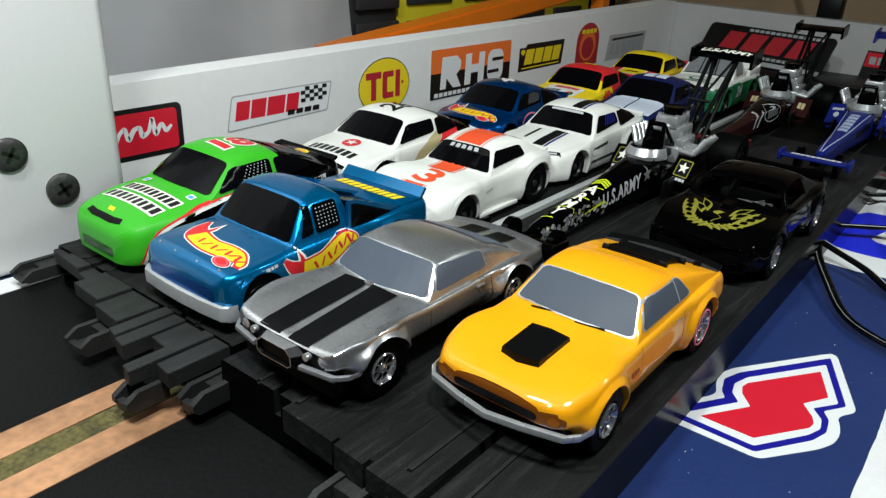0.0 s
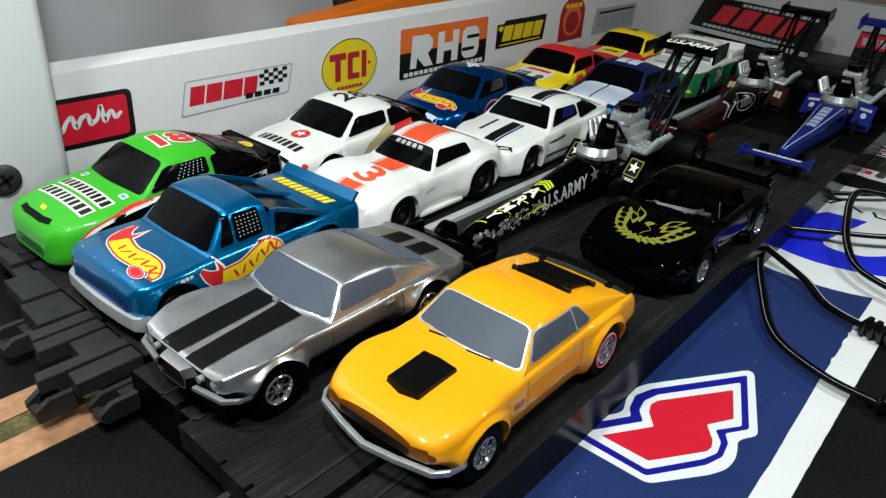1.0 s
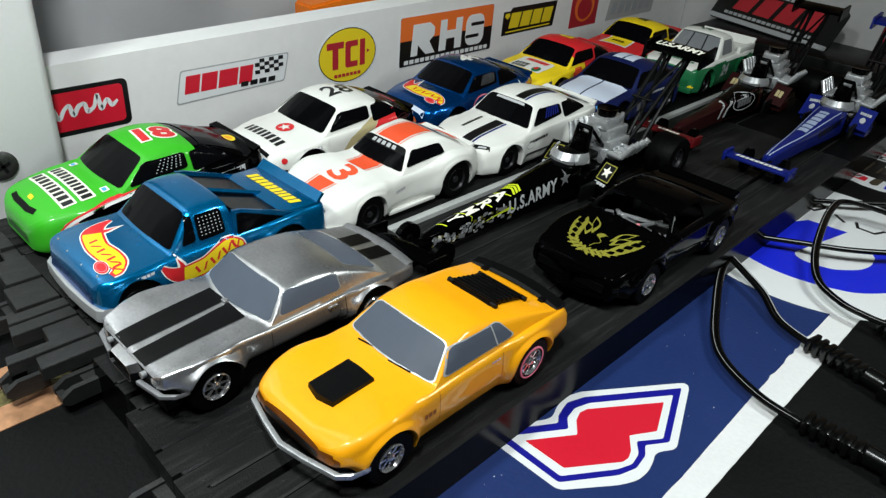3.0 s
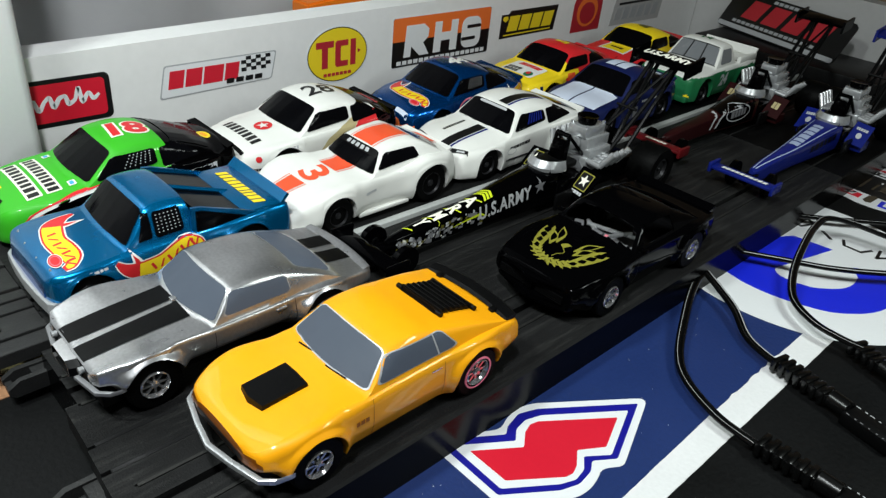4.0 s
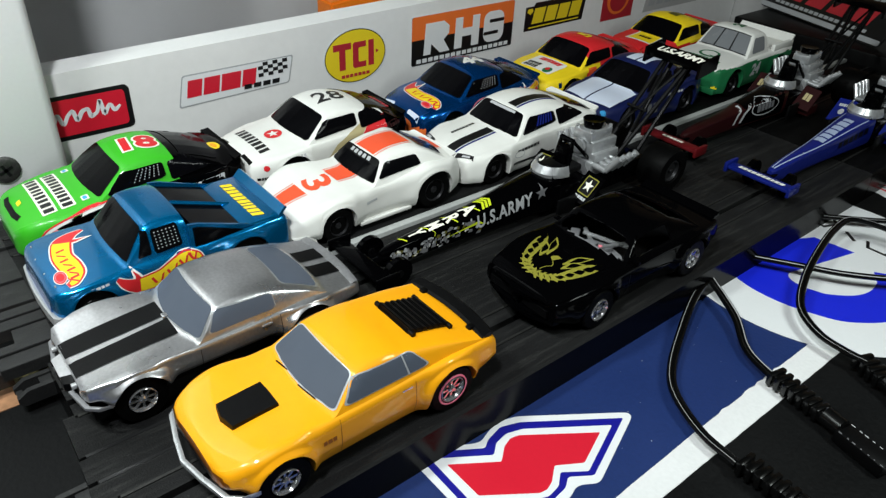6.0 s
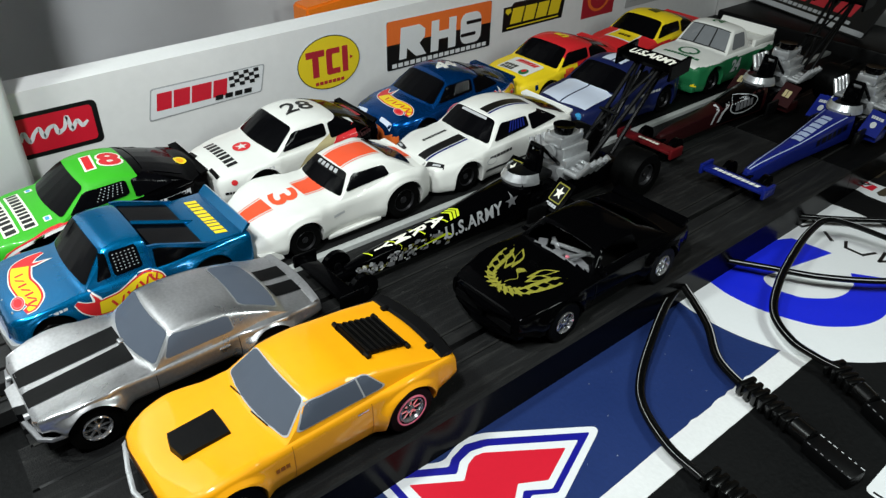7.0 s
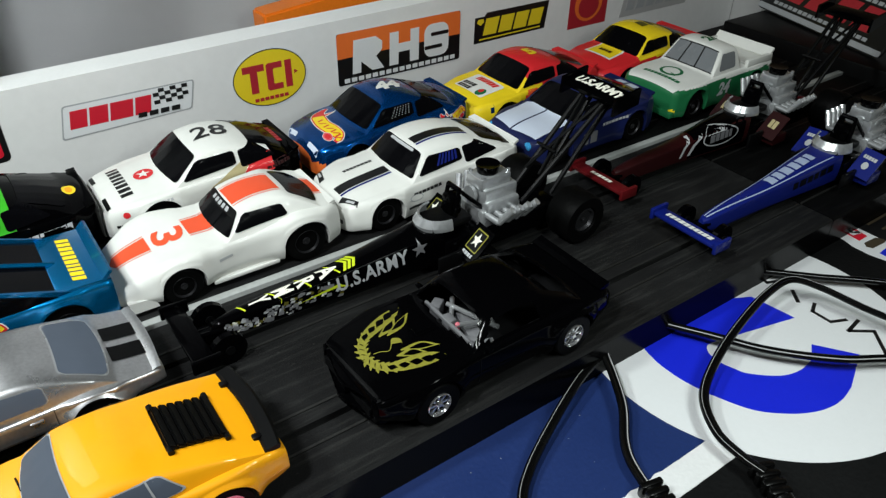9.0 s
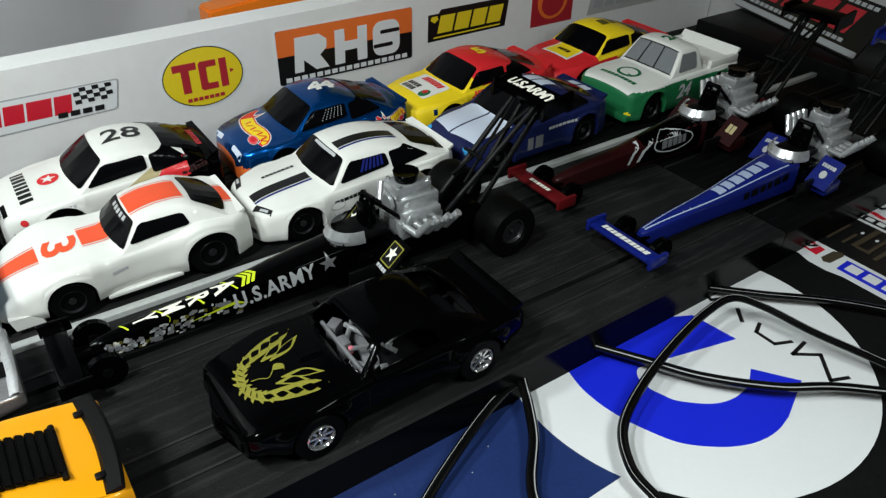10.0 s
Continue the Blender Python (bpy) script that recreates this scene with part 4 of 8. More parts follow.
# ---- lane four: orange muscle car ----
def orange_car():
    L = 0.0680
    t = thing("slot_car", "orange muscle car slot car with black hood scoop and louvres", "slot car", LANES[3] + 0.0003, 0.0970, TOP, group="row of slot cars")
    keys = [(0.0022, 0.0084, 0.0109, 0.0117), (0.0027, 0.0110, 0.0113, 0.0121), (0.0038, 0.0127, 0.0118, 0.0125), (0.0060, 0.0138, 0.0128, 0.0128), (0.0095, 0.0143, 0.0137, 0.0132), (0.0135, 0.0144, 0.0142, 0.0135), (0.0190, 0.0143, 0.0140, 0.0139), (0.0250, 0.0142, 0.0136, 0.0144), (0.0360, 0.0141, 0.0137, 0.0146),
            (0.0440, 0.0142, 0.0140, 0.0147), (0.0490, 0.0144, 0.0143, 0.0147), (0.0543, 0.0145, 0.0145, 0.0146), (0.0610, 0.0143, 0.0142, 0.0142), (0.0662, 0.0140, 0.0138, 0.0138), (L, 0.0136, 0.0129, 0.0129)]
    belly = [(0.0022, 0.0080), (0.0050, 0.0074), (0.0080, 0.0048), (0.0190, 0.0037), (0.0470, 0.0036), (0.0610, 0.0052), (L, 0.0068)]
    s = dict(ws=0.0240, rf=0.0316, rr=0.0445, bl=0.0655, zw=0.0142, zb=0.0144, zr=0.0199, zr2=0.0196, wb=0.0130, wr=0.0102, crown=0.0007, bow=0.0022, bow2=0.0004, ease=15)
    body = part("body", shell(L, keys, 0.0034, [(0.0134, 0.0062, 0.0057), (0.0543, 0.0065, 0.0060)], lambda x, y, z: 2 if y < 0.0026 and z < 0.0106 else 0, 1, s, 0.13, 0.0026, tuck=0.07, crease=0.5, flare=0.0012, fw=0.0015, belly=belly), [ORANGE, BLK, GRILLE], t)
    tree = tree_of(body)
    glaze(t, tree, s, side=((0.0276, 0.0322, 0.0494, 0.0446),), rear=None, glass=WINGREY, trim=BUMPW, sv=(0.12, 0.88), front=(0.04, 0.96, 0.06, 0.94))
    for kind in ("side", "off"):
        pane(t, tree, dict(s, ws=0.0436, rf=0.0425, bl=0.0440, rr=0.0429, bow=0.0, bow2=0.0), kind, (0.0, 1.0, 0.10, 0.90), BUMPW, "window_divider", 0.0003, 0.01, 0.01)
    # hood scoop
    bm = bmesh.new()
    vs = [bm.verts.new(p) for p in ((-0.0036, 0.0086, 0.0127), (0.0038, 0.0086, 0.0127), (0.0040, 0.0186, 0.0133), (-0.0039, 0.0186, 0.0133), (-0.0035, 0.0088, 0.0142), (0.0037, 0.0088, 0.0142), (0.0038, 0.0184, 0.0146), (-0.0037, 0.0184, 0.0146), (0.0001, 0.0080, 0.0145), (0.0001, 0.0184, 0.0149), (0.0001, 0.0078, 0.0127))]
    for f in ((4, 8, 9, 7), (8, 5, 6, 9), (0, 10, 8, 4), (10, 1, 5, 8), (1, 2, 6, 5), (2, 3, 7, 9, 6), (3, 0, 4, 7)):
        bm.faces.new([vs[i] for i in f])
    bmesh.ops.bevel(bm, geom=[e for e in bm.edges if len(e.link_faces) == 2 and e.calc_face_angle() > 0.3], offset=0.0003, segments=2, affect="EDGES")
    part("hood_scoop", bm, SATINB, t, "matt black hood scoop")
    # slatted louvre on the fastback
    A, B = Vector((0.0006, 0.0484, 0.0187)), Vector((0.0006, 0.0593, 0.0158))
    way = (B - A).normalized()
    up = Vector((0, -way.z, way.y))
    bm = bmesh.new()
    vs = box(bm, -0.0058, 0.0058, -0.0003, (B - A).length + 0.0003, -0.0012, 0.0007)
    for v in vs:
        v.co = Vector((v.co.x, 0, 0)) + A + way * v.co.y + up * v.co.z
    bmesh.ops.bevel(bm, geom=list(bm.edges), offset=0.0003, segments=2, affect="EDGES")
    louvre = part("rear_louvre", bm, SATINB, t, "black slatted rear louvre")
    for k in range(7):
        p = A + (B - A) * (k + 0.5) / 7
        bm = bmesh.new()
        vs = box(bm, -0.0061, 0.0061, -0.00080, 0.00080, 0.0002, 0.0011)
        for v in vs:
            v.co = Vector((v.co.x, 0, 0)) + p + way * v.co.y + up * (v.co.z + (0.0004 if v.co.y < 0 else 0))
        bmesh.ops.bevel(bm, geom=list(bm.edges), offset=0.00028, segments=2, affect="EDGES")
        part("slat", bm, SATINB, louvre)
    for sx in (-1, 1):
        for f in (0.02, 0.97):
            p = A + (B - A) * f + up * 0.0006
            bm = bmesh.new()
            tube(bm, p + Vector((sx * 0.0054, 0, 0)), p + Vector((sx * 0.0069, 0, 0)), 0.0006, n=10)
            part("louvre_hinge", bm, SATINB, louvre)
    # rear wing, bowed, on two short posts
    bm = bmesh.new()
    for sx in (-1, 1):
        box(bm, sx * 0.0085 - 0.0007, sx * 0.0085 + 0.0007, 0.0632, 0.0650, 0.0132, 0.0152, bevel=0.0002)
    rings = []
    for i in range(13):
        u = i / 6 - 1
        x, yy = 0.0128 * u, 0.0636 + 0.0012 * (1 - u * u)
        rings.append([bm.verts.new((x, yy + dy, dz - 0.0005 * u * u)) for dy, dz in ((0.0, 0.0146), (0.0006, 0.0152), (0.0030, 0.0156), (0.0036, 0.0153), (0.0034, 0.0144), (0.0008, 0.0142))])
    for p, q in zip(rings, rings[1:]):
        for i in range(6):
            bm.faces.new((p[i], p[(i + 1) % 6], q[(i + 1) % 6], q[i]))
    bm.faces.new(rings[0][::-1])
    bm.faces.new(rings[-1])
    part("spoiler", bm, SATINB, t, "black rear spoiler on two posts")
    bumper(t, [(-0.0152, 0.0076), (-0.0146, 0.0048), (-0.0128, 0.0026), (-0.0060, 0.0008), (0, -0.0003), (0.0060, 0.0008), (0.0128, 0.0026), (0.0146, 0.0048), (0.0152, 0.0076)], 0.0005, 0.0013, CASTAL, 0.0072)
    part("chin", boxes((-0.0118, 0.0118, 0.0030, 0.0085, 0.0052, 0.0080), bevel=0.0006), SATINB, t, "dark valance under the bumper")
    front = Matrix(((1, 0, 0, 0), (0, 0, 1, 0), (0, 1, 0, 0), (0, 0, 0, 1)))
    grille = decal(t, tree, flat(uv_scaled(-0.0124, 0.0124, 0.0081, 0.0103)), front, (0, 1, 0), GRILLE, "grille", 0.00016, "dark grille with the recess's shade in its colour", 0.0012)
    decal(grille, tree, flat(uv_scaled(-0.0080, 0.0080, 0.0084, 0.0099)), front, (0, 1, 0), SATINB, "grille_mesh", 0.00026, "", 0.0012)
    for sx in (-1, 1):
        decal(t, tree, flat(circle(sx * 0.0106, 0.0093, 0.0009, 0.0008, 16)), front, (0, 1, 0), BADGE, "headlight", 0.0003)
        bm = boxes((sx * 0.0136 - 0.0005, sx * 0.0136 + 0.0004, 0.0412, 0.0440, 0.0118, 0.0123), bevel=0.0001)
        part("door_handle", bm, CHROME, t)
        bm = bmesh.new()
        tube(bm, (sx * 0.0045 - 0.0030, 0.0241, 0.0144), (sx * 0.0045 + 0.0026, 0.0247, 0.0147), 0.00018, n=6)
        part("wiper", bm, SATINB, t)
    decal(t, tree, bars(3, 0.0030, 0.0010, seed=3), on_side(0.0236, 0.0096), LEFT, BADGE, "badge")
    for y0, y1 in ((0.0262, 0.02635), (0.0446, 0.04475)):
        decal(t, tree, flat([(y0, 0.0046), (y1, 0.0046), (y1, 0.0132), (y0, 0.0132)]), SIDEM, LEFT, SEAM, "door_seam", 0.00008)
    rolling(t, 0.0134, 0.0543, r=0.0057, rr=0.0060, style="chrome", rear_style="redline", length=L)


# grille and nose face: the hood lip's shade is put into the orange
GRILLE = paint("shaded_orange_grille", (0.20, 0.055, 0.003), coat=0.3)
BADGE = paint("dark_orange_badge", (0.30, 0.09, 0.004))
SEAM = paint("door_gap", (0.42, 0.14, 0.004))
orange_car()


# ---- lane three: silver coupe ----
def silver_car():
    L = 0.0694
    t = thing("slot_car", "brushed silver coupe slot car with two black hood stripes", "slot car", LANES[2], 0.0838, TOP, group="row of slot cars")
    keys = [(0.0030, 0.0108, 0.0107, 0.0105), (0.0033, 0.0124, 0.0114, 0.0108), (0.0044, 0.0132, 0.0119, 0.0110), (0.0070, 0.0138, 0.0125, 0.0112), (0.0100, 0.0141, 0.0129, 0.0115), (0.0133, 0.0143, 0.0132, 0.0118), (0.0175, 0.0142, 0.0131, 0.0122), (0.0215, 0.0140, 0.0128, 0.0126), (0.0280, 0.0138, 0.0123, 0.0132), (0.0380, 0.0138, 0.0123, 0.0133),
            (0.0455, 0.0139, 0.0126, 0.0134), (0.0500, 0.0142, 0.0130, 0.0135), (0.0542, 0.0145, 0.0132, 0.0135), (0.0585, 0.0143, 0.0128, 0.0132), (0.0630, 0.0138, 0.0121, 0.0126), (0.0684, 0.0129, 0.0114, 0.0118), (L, 0.0122, 0.0109, 0.0111)]
    belly = [(0.0026, 0.0072), (0.0060, 0.0060), (0.0080, 0.0042), (0.0195, 0.0034), (0.0475, 0.0034), (0.0610, 0.0046), (L, 0.0064)]
    s = dict(ws=0.0250, rf=0.0322, rr=0.0484, bl=0.0608, zw=0.0131, zb=0.0134, zr=0.0187, zr2=0.0179, wb=0.0129, wr=0.0101, crown=0.0005, bow=0.0032, bow2=0.0016, ease=21)
    # nose face and lower front are painted black for the shade under the bumper
    body = part("body", shell(L, keys, 0.0032, [(0.0133, 0.0062, 0.0057), (0.0542, 0.0064, 0.0059)], lambda x, y, z: 2 if y < 0.0032 or (z < 0.0084 - 0.5 * max(0, y - 0.002) and y < 0.0066) else 0, 1, s, 0.05, 0.0013, tuck=0.36, crease=0.60, flare=0.0019, fw=0.0015, belly=belly), [SILVER, BLK, SATINB], t)
    tree = tree_of(body)
    glaze(t, tree, s, side=((0.0296, 0.0332, 0.0462, 0.0458),), glass=WINGREY, trim=CASTAL, sv=(0.10, 0.86), front=(0.03, 0.97, 0.05, 0.95), rear=(0.07, 0.93, 0.12, 0.86))
    for sx in (-1, 1):
        x0 = sx * 0.0038
        decal(t, tree, flat([(x0 - 0.0027, 0.0034), (x0 + 0.0027, 0.0034), (x0 + 0.0033, 0.0252), (x0 - 0.0031, 0.0252)]), Matrix(), DOWN, SATINB, "hood_stripe")
        decal(t, tree, flat([(x0 - 0.0026, 0.0602), (x0 + 0.0026, 0.0602), (x0 + 0.0026, 0.0684), (x0 - 0.0026, 0.0684)]), Matrix(), DOWN, SATINB, "tail_stripe")
        bm = bmesh.new()
        turned(bm, [(-0.0008, 0.0005), (-0.0005, 0.0011), (0.0006, 0.0014), (0.0028, 0.0014)], axis="y", n=18, at=(sx * 0.0100, 0.0036, 0.0096))
        part("headlight", bm, CASTAL, t)
        bm = bmesh.new()
        tube(bm, (sx * 0.0070, 0.0020, 0.0098), (sx * 0.0070, 0.0042, 0.0098), 0.0007, n=12)
        part("marker_light", bm, CASTAL, t)
        bumper(t, [(sx * 0.0150, 0.0072), (sx * 0.0147, 0.0052), (sx * 0.0128, 0.0030), (sx * 0.0060, 0.0018)], 0.0005, 0.0010, GREYPL, 0.0077, "bumper_half")
        bm = boxes((sx * 0.0137 - 0.0006, sx * 0.0137 + 0.0004, 0.0418, 0.0444, 0.0108, 0.0113), bevel=0.0001)
        part("door_handle", bm, CHROME, t)
    bm = bmesh.new()
    hexagon = [(-0.0040, 0.0066), (0.0040, 0.0066), (0.0049, 0.0073), (0.0048, 0.0093), (0.0034, 0.0105), (-0.0034, 0.0105), (-0.0048, 0.0093), (-0.0049, 0.0073)]
    steps = ((0.0046, 1.36, 1.10), (0.0030, 1.18, 1.04), (0.0014, 1.0, 0.96), (0.0009, 0.94, 0.90), (0.0009, 0.90, 0.85), (0.0020, 0.86, 0.80))
    rings = [[bm.verts.new((x * kx, y, 0.0086 + (z - 0.0086) * kz)) for x, z in hexagon] for y, kx, kz in steps]
    # flanks carry their shade as black; only rim and top facet stay silver
    for j, (p, q) in enumerate(zip(rings, rings[1:])):
        for i in range(8):
            bm.faces.new((p[i], p[(i + 1) % 8], q[(i + 1) % 8], q[i])).material_index = 0 if j == 3 or (i == 4 and j < 3) else 1
    g = part("grille_surround", bm, [SILVER, SATINB], t)
    bm = bmesh.new()
    prism(bm, [(x * 0.84, 0.0086 + (z - 0.0086) * 0.82) for x, z in hexagon], 0, 0.0004, Matrix(((1, 0, 0, 0), (0, 0, 1, 0.0016), (0, 1, 0, 0), (0, 0, 0, 1))))
    part("grille", bm, SATINB, g, "black grille mesh")
    bm = boxes((-0.0120, 0.0120, 0.0038, 0.0078, 0.0026, 0.0060), bevel=0.0006)
    part("chin_spoiler", bm, SATINB, t)
    bm = bmesh.new()
    rings = []
    for i in range(11):
        u = i / 5 - 1
        x, yy = 0.0124 * u, 0.0690 - 0.0008 * u * u
        rings.append([bm.verts.new((x, yy + dy, dz - 0.0006 * u * u)) for dy, dz in ((-0.0026, 0.0117), (-0.0004, 0.0127), (0.0006, 0.0127), (0.0002, 0.0112))])
    for p, q in zip(rings, rings[1:]):
        for i in range(4):
            bm.faces.new((p[i], p[(i + 1) % 4], q[(i + 1) % 4], q[i]))
    bm.faces.new(rings[0][::-1])
    bm.faces.new(rings[-1])
    part("spoiler", bm, SILVER, t)
    bm = boxes((-0.0009, 0.0009, 0.0242, 0.0256, 0.0129, 0.0137), bevel=0.0002)
    part("cowl_badge", bm, CHROME, t)
    for y0, y1 in ((0.0272, 0.02735), (0.0466, 0.04675)):
        decal(t, tree, flat([(y0, 0.0044), (y1, 0.0044), (y1, 0.0124), (y0, 0.0124)]), SIDEM, LEFT, HUBGREY, "door_seam", 0.00008)
    rolling(t, 0.0133, 0.0542, r=0.0057, rr=0.0059, style="chrome", length=L)


silver_car()


# ---- lane four: black coupe with a gold bird ----
def black_car():
    L = 0.0685
    t = thing("slot_car", "gloss black coupe slot car with gold hood emblem, windows open", "slot car", LANES[3] + 0.0004, 0.1845, TOP, group="row of slot cars")
    keys = [(0.0010, 0.0098, 0.0096, 0.0102), (0.0018, 0.0118, 0.0107, 0.0112), (0.0040, 0.0130, 0.0115, 0.0121), (0.0090, 0.0138, 0.0123, 0.0130), (0.0155, 0.0143, 0.0130, 0.0137), (0.0220, 0.0142, 0.0133, 0.0142), (0.0300, 0.0139, 0.0134, 0.0143), (0.0420, 0.0139, 0.0135, 0.0143),
            (0.0500, 0.0142, 0.0138, 0.0143), (0.0560, 0.0145, 0.0141, 0.0143), (0.0620, 0.0142, 0.0139, 0.0141), (0.0675, 0.0136, 0.0134, 0.0138), (0.0690, 0.0130, 0.0126, 0.0130)]
    belly = [(0.0010, 0.0060), (0.0050, 0.0050), (0.0085, 0.0040), (0.0215, 0.0033), (0.0490, 0.0033), (0.0620, 0.0046), (0.0690, 0.0062)]
    s = dict(ws=0.0246, rf=0.0318, rr=0.0480, bl=0.0606, zw=0.0143, zb=0.0143, zr=0.0193, zr2=0.0193, wb=0.0126, wr=0.0094, crown=0.0009, bow=0.0028, bow2=0.0020, ease=15)
    bm = shell(L, keys, 0.0033, [(0.0155, 0.0064, 0.0060), (0.0560, 0.0066, 0.0060)], None, 1, s, 0.05, 0.0013, tuck=0.10, crease=0.55, flare=0.0009, belly=belly, step=0.0004)
    # open windows: windshield, sides and rear, and a hollow floor
    bm.normal_update()
    gone = []
    for f in bm.faces:
        c = f.calc_center_median()
        if f.material_index == 1:
            if 0.0225 < c.y < 0.0640:
                gone.append(f)
            continue
        for at, low, high, wide in ((ws_point, s["ws"], s["rf"], 0.90), (rear_point, s["bl"], s["rr"], 0.84)):
            v = 0.5
            for _ in range(4):
                w = s["wb"] * (1 - v) + s["wr"] * v
                edge = at(s, 0.5 + 0.5 * min(1.0, abs(c.x) / w), 0.0)[1]
                v = min(1.0, max(0.0, (c.y - edge) / (high - edge)))
            if 0.10 < v < 0.90 and abs(c.x) < wide * (s["wb"] * (1 - v) + s["wr"] * v) and c.z > 0.0140:
                gone.append(f)
                break
        else:
            v = (c.z - s["zw"]) / (s["zr"] - s["zw"])
            if 0.06 < v < 0.84 and abs(c.x) > 0.0086 and 0.0290 + 0.0046 * v < c.y < 0.0462 - 0.0014 * v:
                gone.append(f)
    bmesh.ops.delete(bm, geom=list(set(gone)), context="FACES")
    bmesh.ops.solidify(bm, geom=list(bm.faces), thickness=0.00045)
    body = part("body", bm, [BLACKP, BLK], t)
    # pointed nose above two recessed grilles, and the bumper below them
    for z0, z1, d, name in ((0.0092, 0.0107, 0.0, "nose"), (0.0044, 0.0064, 0.0003, "front_bumper")):
        bm = bmesh.new()
        prism(bm, [(-0.0122, 0.0040), (-0.0116, 0.0016), (-0.0042, 0.0004 - d), (-0.0012, -0.0010 - d), (0.0012, -0.0010 - d), (0.0042, 0.0004 - d), (0.0116, 0.0016), (0.0122, 0.0040)], z0, z1)
        bmesh.ops.bevel(bm, geom=list(bm.edges), offset=0.0004, segments=2, affect="EDGES")
        part(name, bm, BLACKP, t)
    bm = boxes((-0.0011, 0.0011, -0.0004, 0.0030, 0.0060, 0.0098), bevel=0.0004)
    part("nose_bridge", bm, BLACKP, t)
    for sx in (-1, 1):
        for k in range(4):
            part("grille_bar", boxes((sx * 0.0060 - 0.0042, sx * 0.0060 + 0.0042, 0.0005, 0.0011, 0.0068 + 0.0006 * k, 0.0071 + 0.0006 * k)), SATINB, t)
        decal(t, tree_of(body), flat([(0.0272, 0.0050), (0.0274, 0.0050), (0.0274, 0.0124), (0.0272, 0.0124)]), SIDEM, (-sx, 0, 0), SATINB, "door_seam", 0.00008)
        part("wing_mirror", boxes((sx * 0.0140 - 0.0014, sx * 0.0140 + 0.0008, 0.0290, 0.0304, 0.0136, 0.0146), bevel=0.0004), BLACKP, t)
        part("tail_light", boxes((sx * 0.0080 - 0.0040, sx * 0.0080 + 0.0040, 0.0686, 0.0693, 0.0086, 0.0112), bevel=0.0002), VDRED, t)
    ch = part("slot_chassis", boxes((-0.0086, 0.0086, 0.0276, 0.0560, 0.0034, 0.0064), bevel=0.0004), SATINB, t, "slot car chassis seen through the open windshield")
    for x0, x1, y0, y1, z in ((-0.0086, -0.0050, 0.0308, 0.0335, 0.0112), (-0.0030, 0.0004, 0.0306, 0.0330, 0.0118), (0.0030, 0.0072, 0.0306, 0.0322, 0.0110), (-0.0040, 0.0060, 0.0345, 0.0380, 0.0090), (0.0060, 0.0090, 0.0326, 0.0350, 0.0104)):
        bm = boxes((x0, x1, y0 - 0.002, y1 - 0.002, 0.0060, z + 0.001), bevel=0.0003)
        bmesh.ops.rotate(bm, verts=list(bm.verts), cent=(0.5 * (x0 + x1), 0.5 * (y0 + y1), 0.0), matrix=Matrix.Rotation(radians(9000 * x0 + 21), 3, "Z"))
        part("gear_block", bm, GREYPL, ch)
    for a, b in (((-0.0070, 0.0330, 0.0118), (0.0066, 0.0385, 0.0112)), ((0.0016, 0.0296, 0.0124), (0.0040, 0.0390, 0.0116)), ((-0.0088, 0.0360, 0.0110), (-0.0010, 0.0300, 0.0121))):
        bm = bmesh.new()
        tube(bm, a, b, 0.0006, n=8)
        part("shaft", bm, CASTAL, ch)
    part("dash_bar", boxes((-0.0100, 0.0100, 0.0282, 0.0291, 0.0118, 0.0129), bevel=0.0003), GREYPL, ch, "grey bar behind the windshield opening")
    bm = bmesh.new()
    turned(bm, [(0.0100, 0.0006), (0.0116, 0.0006), (0.0118, 0.0003)], axis="z", n=14, at=(0.0016, 0.0300, 0.0012))
    part("motor_cap", bm, PINK, ch)
    tree = tree_of(body)
    # the bird: open feathers along each wing, short quills below, a curved neck between
    m = on_top(0, 0.0130)

    def leaf(a, b, w, bend):
        d = (b - a).normalized()
        c1 = (a + b) * 0.5 + Vector((d.y, -d.x)) * bend
        return ribbon([(a.x, a.y, w * 0.15), (c1.x, c1.y, w), (b.x, b.y, 0.00004)], 0, 1, 9)

    for sx in (-1, 1):
        def put(pts, material, name, lift):
            pts = [(sx * p[0] * 1.18, p[1] * 1.18) for p in (pts if sx > 0 else pts[::-1])]
            decal(t, tree, flat(pts), m, DOWN, material, name, lift, step=0.0012)

        def arm(f):
            f = np.array([f])
            return Vector((soft_line(((-0.05, -0.0006), (0, 0.0), (0.2, 0.0031), (0.4, 0.0052), (0.6, 0.0063), (0.8, 0.0073), (1.05, 0.0087)), 1, f)[0],
                           soft_line(((-0.05, -0.0062), (0, -0.0061), (0.2, -0.0052), (0.4, -0.0028), (0.6, 0.0004), (0.8, 0.0036), (1.05, 0.0072)), 1, f)[0]))

        def fan(f, out):
            d = (arm(f + 0.02) - arm(f - 0.02)).normalized()
            c, q = math.cos(out), math.sin(out)
            return Vector((d.x * c + d.y * q, d.y * c - d.x * q))

        # the wing as one band, with dark almond openings that grow towards its tip
        put(ribbon([(*arm(f), w) for f, w in ((0, 0.0007), (0.17, 0.0008), (0.34, 0.0010), (0.5, 0.0014), (0.67, 0.0016), (0.84, 0.0013), (1, 0.0002))], 0, 1, 30), GOLD, "wing", 0.00014)
        for k in range(5):
            f = 0.36 + 0.135 * k
            a = arm(f) - fan(f, radians(14)) * (0.0007 + 0.00012 * k)
            b = arm(f) + fan(f, radians(14)) * (0.0010 + 0.00026 * k)
            put(leaf(a, b, 0.00060 + 0.00008 * k, 0.0001), BLACKP, "wing_opening", 0.00022)
